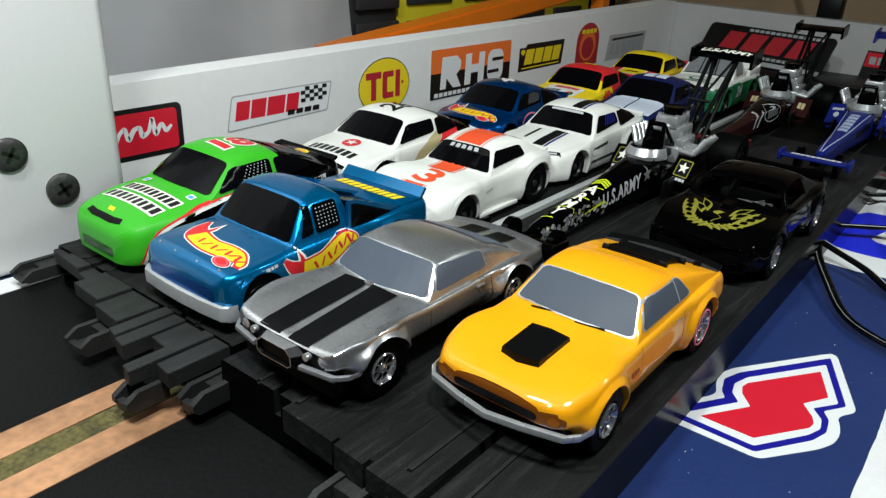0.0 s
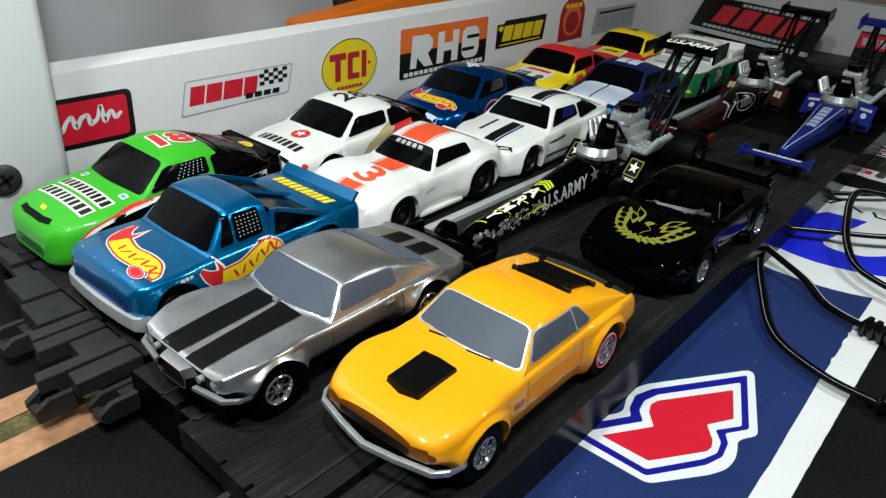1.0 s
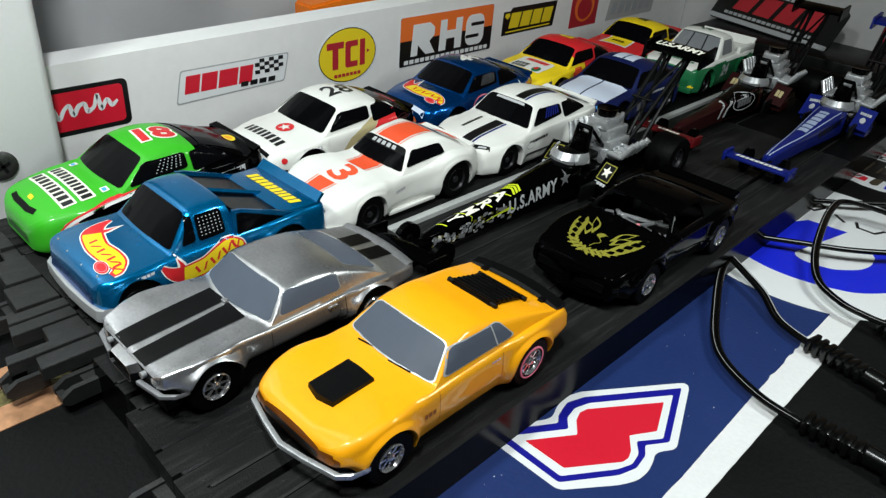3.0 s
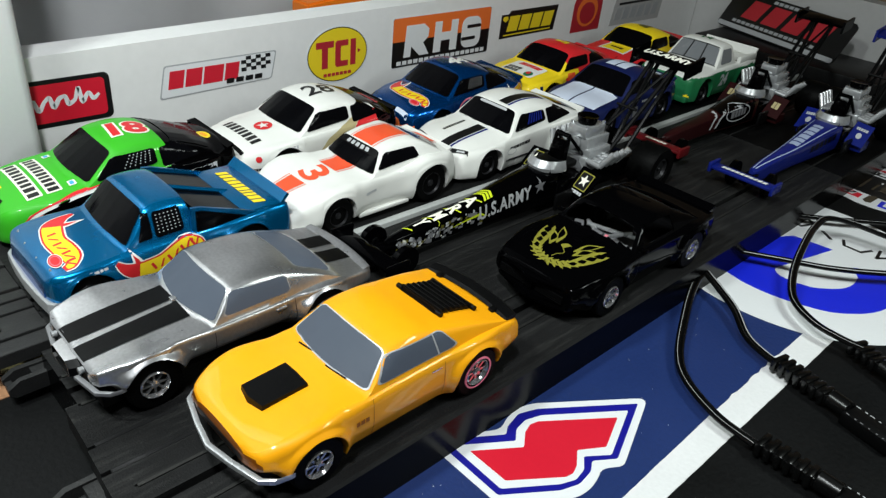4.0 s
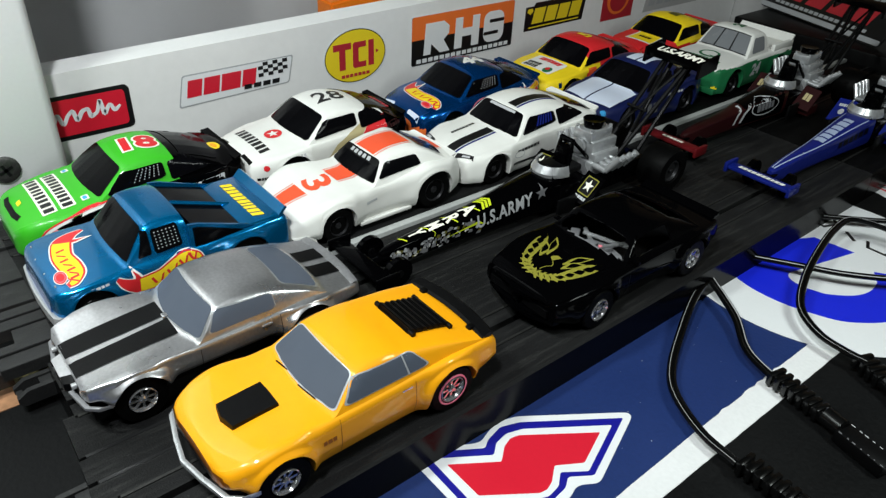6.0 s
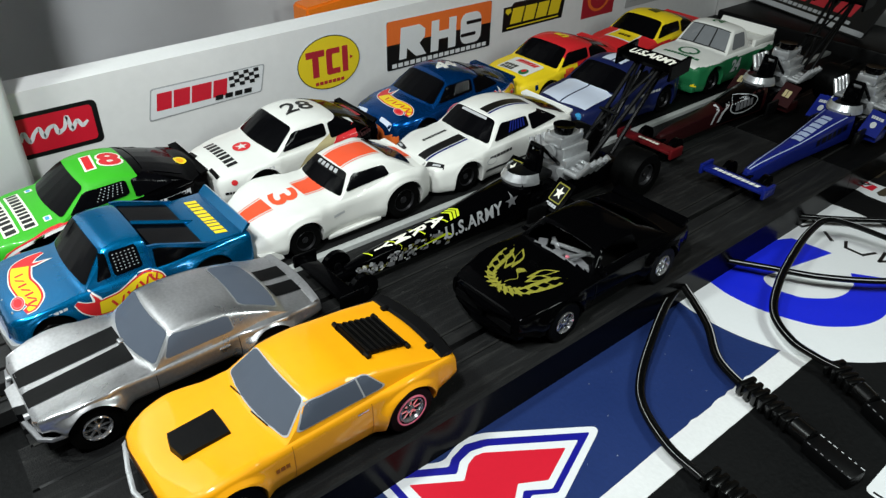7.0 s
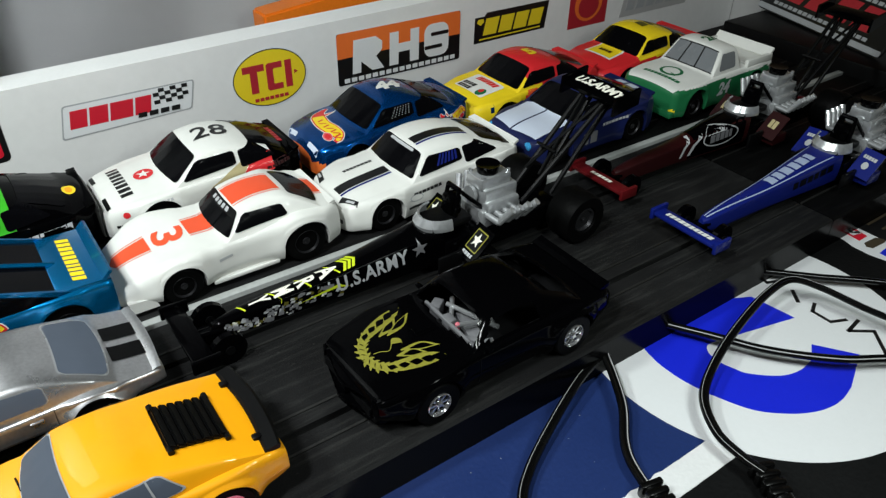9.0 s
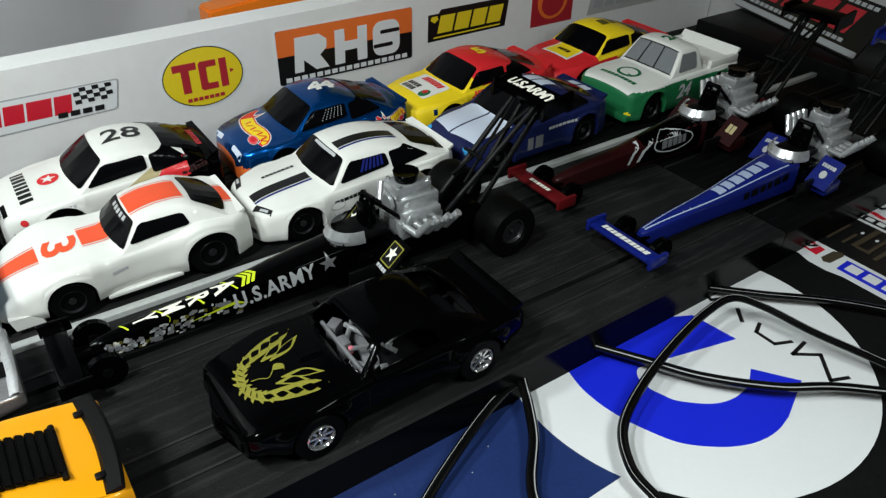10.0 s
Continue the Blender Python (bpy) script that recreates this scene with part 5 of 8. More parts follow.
        for k in range(2):
            a = Vector((0.0024 + 0.0008 * k, 0.0002 - 0.0014 * k))
            b = Vector((0.0056 + 0.0002 * k, 0.0070 - 0.0030 * k))
            put(leaf(a, b, 0.00100, -0.0004), GOLD, "inner_feather", 0.00016 + 0.00002 * k)
            put(leaf(a + (b - a) * 0.24, a + (b - a) * 0.84, 0.00068, -0.0003), BLACKP, "feather_core", 0.00024)
        for k in range(8):
            f = 0.03 + 0.085 * k
            for out, ln in ((58, 0.0017), (-64, 0.0015)):
                a = arm(f)
                put(leaf(a, a + fan(f, radians(out)) * ln, 0.00034, 0.0001 if out > 0 else -0.0001), GOLD, "quill", 0.00012 + 0.00001 * (k % 2))
            a = arm(f + 0.04)
            put(leaf(a - fan(f, radians(50)) * 0.0006, a + fan(f, radians(50)) * 0.0006, 0.00010, 0.0), BLACKP, "quill_gap", 0.00019)
    decal(t, tree, flat(ribbon([(0.0, -0.0052, 0.00012), (0.0004, -0.0036, 0.00012), (0.0014, -0.0020, 0.0001), (0.0002, -0.0006, 0.0001), (-0.0014, 0.0006, 0.0001), (-0.0002, 0.0020, 0.00012), (0.0014, 0.0016, 0.00004)], 0, 1, 22)), m, DOWN, GOLD, "bird_neck")
    bm = bmesh.new()
    vs = [bm.verts.new(p) for p in ((-0.0020, 0.0175, 0.0134), (0.0020, 0.0175, 0.0134), (0.0026, 0.0236, 0.0138), (-0.0026, 0.0236, 0.0138), (-0.0015, 0.0182, 0.0151), (0.0015, 0.0182, 0.0151), (0.0019, 0.0233, 0.0154), (-0.0019, 0.0233, 0.0154))]
    for f in ((4, 5, 6, 7), (0, 1, 5, 4), (1, 2, 6, 5), (2, 3, 7, 6), (3, 0, 4, 7)):
        bm.faces.new([vs[i] for i in f])
    bmesh.ops.bevel(bm, geom=list(bm.edges), offset=0.0004, segments=2, affect="EDGES")
    part("hood_scoop", bm, BLACKP, t)
    bm = bmesh.new()
    patch(bm, ((-0.0128, 0.0658, 0.0142), (0.0128, 0.0658, 0.0142), (0.0128, 0.0690, 0.0152), (-0.0128, 0.0690, 0.0152)), nu=8, nv=3, bulge=(0, 0, 0.0003), lift=0.0005, thick=0.0010)
    part("spoiler", bm, BLACKP, t)
    rolling(t, 0.0155, 0.0560, r=0.0058, rr=0.0059, w=0.0056, style="chrome", length=0.066, x=0.0151)


black_car()


# ---- lane two: blue pickup ----
def flame_sign(t, tree, m, way, k=1.0, ball=True):
    """A flame-like swash in red, yellow and white, with no lettering."""
    keys = [(-0.0070 * k, 0.0034 * k, 0.0002 * k), (-0.0060 * k, 0.0016 * k, 0.0009 * k), (-0.0036 * k, 0.0000 * k, 0.0016 * k), (-0.0004 * k, -0.0003 * k, 0.0017 * k), (0.0026 * k, 0.0004 * k, 0.0018 * k), (0.0050 * k, 0.0010 * k, 0.0015 * k), (0.0066 * k, 0.0006 * k, 0.0008 * k), (0.0072 * k, -0.0006 * k, 0.0004 * k)]

    def tongue(d):
        return [[(-0.0046 * k - d, 0.0010 * k), (-0.0034 * k + d, 0.0014 * k), (-0.0036 * k + d, 0.0024 * k), (-0.0043 * k, 0.0038 * k + 2 * d), (-0.0042 * k - d, 0.0024 * k)]]

    def grow(d):
        return [(x, y, w + d * k) for x, y, w in keys]

    for d, mm, lift in ((0.00030, WHITEP, 0.00010), (0.00010, REDP, 0.00014)):
        decal(t, tree, flat(ribbon(grow(d))), m, way, mm, "emblem", lift)
        decal(t, tree, flat(*tongue(0.0004 * k if mm is WHITEP else 0.0)), m, way, mm, "emblem", lift + 0.00002)
    decal(t, tree, flat(ribbon(grow(-0.0002), 0.26, 0.95)), m, way, YELLOWP, "emblem", 0.00018)
    if ball:
        for r, mm, lift in ((0.0016, WHITEP, 0.00020), (0.00145, REDP, 0.00023), (0.00115, PINK, 0.00026), (0.0010, REDP, 0.00029)):
            decal(t, tree, flat(circle(0.0050 * k, -0.0014 * k, r * k, r * 0.72 * k, 22)), m, way, mm, "emblem", lift)
    rr = random.Random(4)
    for i in range(8):
        f = 0.36 + i * 0.065
        c = ribbon(keys, f, f + 0.02, 2)
        cx, cy = sum(p[0] for p in c) / 4, sum(p[1] for p in c) / 4
        h, s = 0.0008 * k, (0.0004 if i % 2 else -0.0002) * k
        w = 0.00022 * k
        decal(t, tree, flat([(cx - w - s, cy - h), (cx + w - s, cy - h * 0.9), (cx + w + s, cy + h), (cx - w + s, cy + h * 0.8)]), m, way, REDP, "emblem_mark", 0.00022)


def pickup(label, lane, y0, mats, paint_at, spec):
    L = spec["L"]
    t = thing("slot_car", label, "slot car", LANES[lane], y0, TOP, group="row of slot cars")
    r = spec.get("rise", 0.0)
    n = spec.get("nose", 0.0)
    keys = [(n, 0.0122, 0.0118 + r, 0.0128 + r), (n + 0.0006, 0.0138, 0.0130 + r, 0.0140 + r), (0.8 * n + 0.0022, 0.0150, 0.0141 + r, 0.0150 + r), (0.006, 0.0156, 0.0146 + r, 0.0156 + r), (0.024, 0.0158, 0.0156 + r, 0.0166 + r), (0.044, 0.0157, 0.0160 + r, 0.0168 + r), (L - 0.001, 0.0156, 0.0166 + r, 0.0168 + r), (L, 0.0152, 0.0160 + r, 0.0162 + r)]
    yf, yr = spec["yf"], spec["yr"]
    s = dict(ws=0.0212, rf=0.0284, rr=0.0388, bl=0.0402, zw=0.0160 + r, zb=0.0164 + r, zr=0.0248 + r, zr2=0.0248 + r, wb=0.0142, wr=0.0112, crown=0.0005, bow=0.0014, bow2=0.0002, ease=21)
    s.update(spec.get("cab", {}))
    body = part("body", shell(L, keys, 0.0030, [(yf, 0.0064, 0.0062), (yr, 0.0066, 0.0064)], paint_at, len(mats) - 1, s, az=1.1), mats, t)
    top = body
    rolling(t, yf, yr, r=0.0056, rr=0.0058, style="dull", length=L)
    return t, body, top, tree_of(body), s


t, body, top, tree, s = pickup("metallic blue racing pickup slot car with flame emblems and silver bumper", 1, 0.0862, [BLUEM, BLK], None, dict(L=0.0668, yf=0.0125, yr=0.0535, nose=0.0016))
glaze(t, tree, s, side=((0.0248, 0.0282, 0.0288, 0.0290), (0.0296, 0.0297, 0.0368, 0.0364)), glass=WINBLK, front=(0.04, 0.96, 0.05, 0.93), rear=None, sv=(0.10, 0.88))
net(t, tree, s, 0.06, 0.94, 0.20, 0.82, 6, 6, (0.0296, 0.0297, 0.0368, 0.0364))
bumper(t, [(-0.0160, 0.0070), (-0.0159, 0.0050), (-0.0154, 0.0030), (-0.0140, 0.0016), (-0.0080, 0.0009), (0, 0.0006), (0.0080, 0.0009), (0.0140, 0.0016), (0.0154, 0.0030), (0.0159, 0.0050), (0.0160, 0.0070)], 0.0008, 0.0042, BUMPW, 0.0057)
bumper(t, [(-0.0150, 0.0660), (0.0, 0.0676), (0.0150, 0.0660), (0.0160, 0.0560)], 0.0007, 0.0040, BUMPW, 0.0052, "rear_bumper")
# sail panels and dark bed openings
for sx in (-1, 1):
    bm = bmesh.new()
    prism(bm, [(0.0385, 0.0150), (0.0570, 0.0158), (0.0560, 0.0168), (0.0410, 0.0228), (0.0385, 0.0232)], sx * 0.0138, sx * 0.0146, Matrix(((0, 0, 1, 0), (1, 0, 0, 0), (0, 1, 0, 0), (0, 0, 0, 1))))
    p = part("sail_panel", bm, BLUEM, t)
    bm = bmesh.new()
    prism(bm, [(0.0396, 0.0150), (0.0545, 0.0157), (0.0412, 0.0217), (0.0396, 0.0219)], sx * 0.01465, sx * 0.01485, Matrix(((0, 0, 1, 0), (1, 0, 0, 0), (0, 1, 0, 0), (0, 0, 0, 1))))
    part("sail_opening", bm, WINBLK, p, "dark opening in the sail panel")
bm = bmesh.new()
patch(bm, ((-0.0128, 0.0398, 0.0220), (0.0128, 0.0398, 0.0220), (0.0136, 0.0545, 0.0162), (-0.0136, 0.0545, 0.0162)), nu=4, nv=4, lift=0.0002, thick=0.0004)
part("rear_deck_window", bm, WINBLK, t, "dark sloping rear opening behind the cab")
for x in (0.0,):
    bm = bmesh.new()
    tube(bm, (x * 0.92, 0.0395, 0.0230), (x * 1.02, 0.0555, 0.0166), 0.0007, n=8)
    part("bed_brace", bm, BLUEM, t)
bm = bmesh.new()
box(bm, -0.0146, 0.0146, 0.0530, 0.0660, 0.0150, 0.0171, bevel=0.0005)
lid = part("bed_cover", bm, BLUEM, t)
bm = bmesh.new()
patch(bm, ((-0.0146, 0.0646, 0.0166), (0.0146, 0.0646, 0.0166), (0.0144, 0.0670, 0.0192), (-0.0144, 0.0670, 0.0192)), nu=6, nv=3, lift=0.0004, thick=0.0010)
part("spoiler", bm, BLUEM, t)
tree2 = tree_of(lid)
decal(t, tree2, bars(10, 0.0220, 0.0034, 0.34, 5, 0.30), on_top(0.0, 0.0596), DOWN, YELLOWP, "lettering")
flame_sign(t, tree, on_top(0.0006, 0.0108, -10), DOWN, 1.75)
flame_sign(t, tree, on_side(0.0300, 0.0108, 10), LEFT, 1.45, False)
decal(t, tree, bars(4, 0.0042, 0.0007, seed=8), on_side(0.0150, 0.0135, 4), LEFT, LGREY, "small_lettering")
for x, y in ((-0.0110, 0.0044), (-0.004, 0.0036), (0.004, 0.0036), (0.0110, 0.0044)):
    bm = bmesh.new()
    turned(bm, [(0.0138, 0.0004), (0.0148, 0.0004), (0.0151, 0.0002)], axis="z", n=10, at=(x, y, 0))
    part("hood_pin", bm, CASTAL, t)
bm = bmesh.new()
patch(bm, ((-0.0116, 0.0014, 0.0075), (0.0116, 0.0014, 0.0075), (0.0112, 0.0020, 0.0112), (-0.0112, 0.0020, 0.0112)), nu=6, nv=2, lift=0.0003, thick=0.0006)
part("grille", bm, BLUED, t)
for sx in (-1, 1):
    bm = bmesh.new()
    turned(bm, [(-0.0004, 0.0006), (0.0004, 0.0012)], axis="y", n=14, at=(sx * 0.0125, 0.0664, 0.0115))
    part("tail_light", bm, CYAN, t)

proportion(t, 0.0125, 0.0535, 0.0668, 0.0030, 0.0010, 0.955, 0.885)


# ---- lane two: white sports car, number 3 ----
def white_sports():
    L = 0.0665
    t = thing("slot_car", "white sports coupe slot car with orange-red stripes and number 3", "slot car", LANES[1], 0.1500, TOP, group="row of slot cars")
    keys = [(0, 0.0095, 0.0062, 0.0078), (0.003, 0.0128, 0.0082, 0.0098), (0.008, 0.0144, 0.0114, 0.0120), (0.013, 0.0153, 0.0138, 0.0132), (0.0185, 0.0155, 0.0150, 0.0142), (0.024, 0.0151, 0.0148, 0.0150), (0.028, 0.0146, 0.0143, 0.0150), (0.036, 0.0140, 0.0138, 0.0152),
            (0.046, 0.0150, 0.0154, 0.0160), (0.053, 0.0160, 0.0174, 0.0170), (0.060, 0.0154, 0.0164, 0.0166), (L - 0.002, 0.0142, 0.0156, 0.0162), (L, 0.0134, 0.0140, 0.0150)]
    s = dict(ws=0.0310, rf=0.0376, rr=0.0532, bl=0.0634, zw=0.0148, zb=0.0166, zr=0.0208, zr2=0.0210, wb=0.0128, wr=0.0090, crown=0.0008, bow=0.0024, bow2=0.0030, ease=21)
    body = part("body", shell(L, keys, 0.0030, [(0.0184, 0.0061, 0.0060), (0.0545, 0.0071, 0.0068)], None, 1, s, 0.16, 0.0040, tuck=0.08, flare=0.0009, fw=0.0030, az=1.08), [WHITEP, BLK], t)
    tree = tree_of(body)
    glaze(t, tree, s, side=((0.0340, 0.0392, 0.0510, 0.0496),), glass=WINBLK, front=(0.03, 0.97, 0.05, 0.95), rear=(0.08, 0.92, 0.08, 0.95), sv=(0.14, 0.90))
    for y0, y1, w0, w1 in ((0.0042, 0.0142, 0.0026, 0.0036), (0.0250, 0.0318, 0.0040, 0.0042), (0.0378, 0.0520, 0.0048, 0.0048), (0.0612, 0.0660, 0.0046, 0.0046)):
        tip = [(0, y0 - 0.0012)] if y0 < 0.01 else []
        decal(t, tree, flat([(-w0, y0)] + tip + [(w0, y0), (w1, y1), (-w1, y1)]), Matrix(), DOWN, ORED, "stripe")
        for sx in (-1, 1):
            a, b = sx * (w0 + 0.0006), sx * (w1 + 0.0006)
            q = [(a, y0), (a + sx * 0.0003, y0), (b + sx * 0.0003, y1), (b, y1)]
            decal(t, tree, flat(q if sx > 0 else q[::-1]), Matrix(), DOWN, ORED, "pinstripe")
    decal(t, tree, words("3", 0.0116, 0.0003), on_top(0.0007, 0.0193, -9) @ Matrix.Diagonal((1.62, 1.0, 1.0, 1.0)), DOWN, ORED, "number", label="orange-red number 3")
    band = pane(t, tree, s, "front", (0.05, 0.95, 0.66, 0.94), SATINB, "sun_strip", 0.00030, 0.02, 0.05, "black sun strip on the windshield")
    for i in range(5):
        u = 0.24 + i * 0.115
        pane(band, tree, s, "front", (u, u + 0.075, 0.72, 0.88), LGREY, "lettering_bar", 0.00038, 0.01, 0.02)
    for sx in (-1, 1):
        bm = bmesh.new()
        prism(bm, [(0.0040, 0.0018), (0.0110, 0.0018), (0.0100, 0.0052), (0.0030, 0.0056)], sx * 0.0128, sx * 0.0146, Matrix(((0, 0, 1, 0), (1, 0, 0, 0), (0, 1, 0, 0), (0, 0, 0, 1))))
        part("front_flap", bm, WHITEP, t)
        part("side_skirt", boxes((sx * 0.0138 - 0.0010, sx * 0.0138 + 0.0010, 0.0265, 0.0460, 0.0022, 0.0036), bevel=0.0004), WHITEP, t)
        decal(t, tree, flat([(0.0290, 0.0095), (0.0330, 0.0100), (0.0330, 0.0108), (0.0290, 0.0104)]), Matrix(((0, 0, 1, 0), (1, 0, 0, 0), (0, 1, 0, 0), (0, 0, 0, 1))), (-sx, 0, 0), LGREY, "vent")
    bm = bmesh.new()
    patch(bm, ((-0.0120, 0.0640, 0.0157), (0.0120, 0.0640, 0.0157), (0.0116, 0.0660, 0.0161), (-0.0116, 0.0660, 0.0161)), nu=8, nv=2, bulge=(0, 0.001, 0), lift=0.0003, thick=0.0008)
    part("tail_lip", bm, WHITEP, t)
    proportion(t, 0.0184, 0.0545, L, 0.0010, 0.0, 0.97, 0.915)
    rolling(t, 0.0184, 0.0545, r=0.0054, rr=0.0064, w=0.0058, style="dull", length=L, x=0.0152)


white_sports()

# ---- lane one: stock cars ----
RISE = dict(rise=0.0004)


SILLKEY = ((0.0036, 0.0030), (0.0056, 0.0082), (0.0100, 0.0116), (0.0160, 0.0134), (0.0240, 0.0145), (0.0300, 0.0151), (0.0460, 0.0160))


INTAKE = paint("shaded_green_intake", (0.008, 0.085, 0.006))


def green_paint(x, y, z):
    if y > 0.0455:
        return 1
    if x > 0.0090 and y > 0.0040 and z < np.interp(y, [k[0] for k in SILLKEY], [k[1] for k in SILLKEY]):
        return 1
    return 0


t, body, top, tree, s = stock_car("lime green and black stock car slot car with red number 18", 0, 0.0912, None, dict(**RISE, L=0.0695, cuts=(0.0455,)), green_paint, [GREENP, BLACKP, BLK],
                                  spoil=BLACKP, windows=dict(side=STOCKW, front=(0.05, 0.95, 0.06, 0.92)))
net(t, tree, s, 0.38, 0.92, 0.22, 0.82, 5, 6, STOCKW[0])
decal(t, tree, words("18", 0.0118, 0.0011), on_top(0.0010, 0.0385, 84), DOWN, CREAM, "number_outline", 0.00012)
decal(t, tree, words("18", 0.0118, 0.0005), on_top(0.0010, 0.0385, 84), DOWN, REDP, "number", 0.00020, "red number 18 with a cream outline")
decal(t, tree, flat(rrect(-0.0115, 0.0115, -0.0020, 0.0020, 0.0004)), on_top(0.0, 0.0150), DOWN, CREAM, "hood_panel")
decal(t, tree, flat(rrect(-0.0115, 0.0115, -0.0020, 0.0020, 0.0004)), on_top(0.0, 0.0100), DOWN, CREAM, "hood_panel")
decal(t, tree, bars(10, 0.0218, 0.0028, 0.5, 11), on_top(0.0, 0.0150), DOWN, VBLACK, "lettering", 0.00022)
decal(t, tree, bars(9, 0.0218, 0.0028, 0.5, 12), on_top(0.0, 0.0100), DOWN, VBLACK, "lettering", 0.00022)
for x in (-0.0100, 0.0100):
    decal(t, tree, flat(rrect(x - 0.0012, x + 0.0012, 0.0188, 0.0208, 0.0003)), Matrix(), DOWN, WHITEP, "hood_badge")
    decal(t, tree, flat(rrect(x - 0.0008, x + 0.0008, 0.0192, 0.0203, 0.0003)), Matrix(), DOWN, CYAN, "hood_badge", 0.0002)
decal(t, tree, flat([(-0.0008, -0.0006), (0.0016, -0.0006), (0.0008, 0.0006), (-0.0016, 0.0006)]), on_top(0.0, 0.0046), DOWN, YELLOWP, "nose_badge")
decal(t, tree, flat([(-0.0076, 0.0000), (-0.0040, -0.0007), (0.0040, -0.0007), (0.0076, 0.0000), (0.0070, 0.0013), (0.0038, 0.0007), (-0.0038, 0.0007), (-0.0070, 0.0013)]), on_top(0.0, 0.0022), DOWN, SATINB, "nose_slot")
decal(t, tree, flat(rrect(-0.0070, 0.0070, -0.0012, 0.0012, 0.0005)), Matrix.Translation((0, 0, 0.0052)) @ Matrix(((1, 0, 0, 0), (0, 0, 1, 0), (0, 1, 0, 0), (0, 0, 0, 1))), (0, 1, 0), INTAKE, "lower_intake")
decal(t, tree, flat(circle(0.0, 0.0, 0.0028, 0.0022, 20)), on_top(0.002, 0.0630), DOWN, YELLOWP, "tail_emblem")
decal(t, tree, flat(circle(0.0, 0.0, 0.0018, 0.0012, 20)), on_top(0.002, 0.0630), DOWN, ORANGE, "tail_emblem", 0.0002)
line_y = np.linspace(0.0036, 0.0300, 34)
line_z = soft_line(SILLKEY, 1.0, line_y)
slope = np.gradient(line_z, line_y)
side, rise_ = -slope / np.hypot(slope, 1), 1 / np.hypot(slope, 1)
for mm, lo, hi, up in ((WHITEP, -0.0006, 0.0003, 0.00016), (REDP, 0.0002, 0.0006, 0.00020)):
    lower = [(float(y + s_ * lo), float(z + r_ * lo)) for y, z, s_, r_ in zip(line_y, line_z, side, rise_)]
    upper = [(float(y + s_ * hi), float(z + r_ * hi)) for y, z, s_, r_ in zip(line_y, line_z, side, rise_)]
    decal(t, tree, flat(*[[lower[i], lower[i + 1], upper[i + 1], upper[i]] for i in range(33)]), SIDEM, LEFT, mm, "edge_line", up)
decal(t, tree, bars(8, 0.0150, 0.0020, 0.2, 14, 0.2), on_side(0.0520, 0.0125, 6), LEFT, LGREY, "side_lettering")
decal(t, tree, flat(circle(0, 0, 0.0020, 0.0014, 16)), on_side(0.0085, 0.0098), LEFT, PINK, "round_badge")


proportion(t, 0.0165, 0.0550, 0.0695, 0.0, 0.0022, 0.97, 0.93)


def white28(x, y, z):
    return 2 if y > 0.0535 else 0


t, body, top, tree, s = stock_car("white stock car slot car with red and black tail, number 28", 0, 0.1580, None, dict(**RISE, L=0.0690, cuts=(0.0535,)), white28, [WHITEP, REDP, BLACKP, TAN, BLK],
                                  spoil=BLACKP, windows=dict(side=STOCKW, front=(0.05, 0.95, 0.06, 0.92)))
decal(t, tree, flat([(0.0250, 0.0035), (0.0335, 0.0035), (0.0400, 0.0100), (0.0480, 0.0190), (0.0455, 0.0190), (0.0330, 0.0125)]), SIDEM, LEFT, TAN, "tan_band", 0.00012, step=0.0010)
decal(t, tree, flat([(0.0336, 0.0035), (0.0535, 0.0035), (0.0535, 0.0190), (0.0482, 0.0190), (0.0402, 0.0100)]), SIDEM, LEFT, REDP, "red_band", 0.00014, step=0.0010)
decal(t, tree, words("28", 0.0116, 0.0002, 0.15), on_top(0.0, 0.0385, 90), DOWN, VBLACK, "number", 0.00018, "black number 28")
decal(t, tree, flat(circle(0, 0, 0.0032, 0.0030, 24)), on_top(0.0010, 0.0165), DOWN, REDP, "round_emblem")
star = [(0.0023 * math.cos(radians(90 + 36 * k)) * (1 if k % 2 == 0 else 0.4), 0.0022 * math.sin(radians(90 + 36 * k)) * (1 if k % 2 == 0 else 0.4)) for k in range(10)]
decal(t, tree, flat(star), on_top(0.0010, 0.0165), DOWN, WHITEP, "round_emblem", 0.0002)
decal(t, tree, bars(8, 0.0190, 0.0036, 0.5, 21), on_top(0.0, 0.0092), DOWN, VBLACK, "lettering")
for x in (-0.0085, 0.0085):
    decal(t, tree, flat(rrect(x - 0.0030, x + 0.0030, -0.0006, 0.0006, 0.0003)), on_top(0.0, 0.0030), DOWN, SATINB, "nose_slot")
decal(t, tree, flat(circle(0, 0, 0.0010, 0.0010, 14)), on_side(0.0068, 0.0105), LEFT, REDP, "small_badge")
decal(t, tree, bars(5, 0.0050, 0.0009, 0.2, 22), on_side(0.0060, 0.0070), LEFT, SATINB, "small_lettering")
decal(t, tree, bars(6, 0.0070, 0.0009, 0.3, 23), on_side(0.0170, 0.0126), LEFT, LGREY, "small_lettering")
decal(t, tree, bars(6, 0.0100, 0.0020, 0.2, 24), on_side(0.0560, 0.0150, 8), LEFT, MAROON, "side_lettering")
decal(t, tree, bars(6, 0.0120, 0.0026, 0.2, 25), on_top(0.0, 0.0625), DOWN, VDRED, "lettering")

proportion(t, 0.0165, 0.0550, 0.0690, 0.0, 0.0044, 0.97, 0.93)


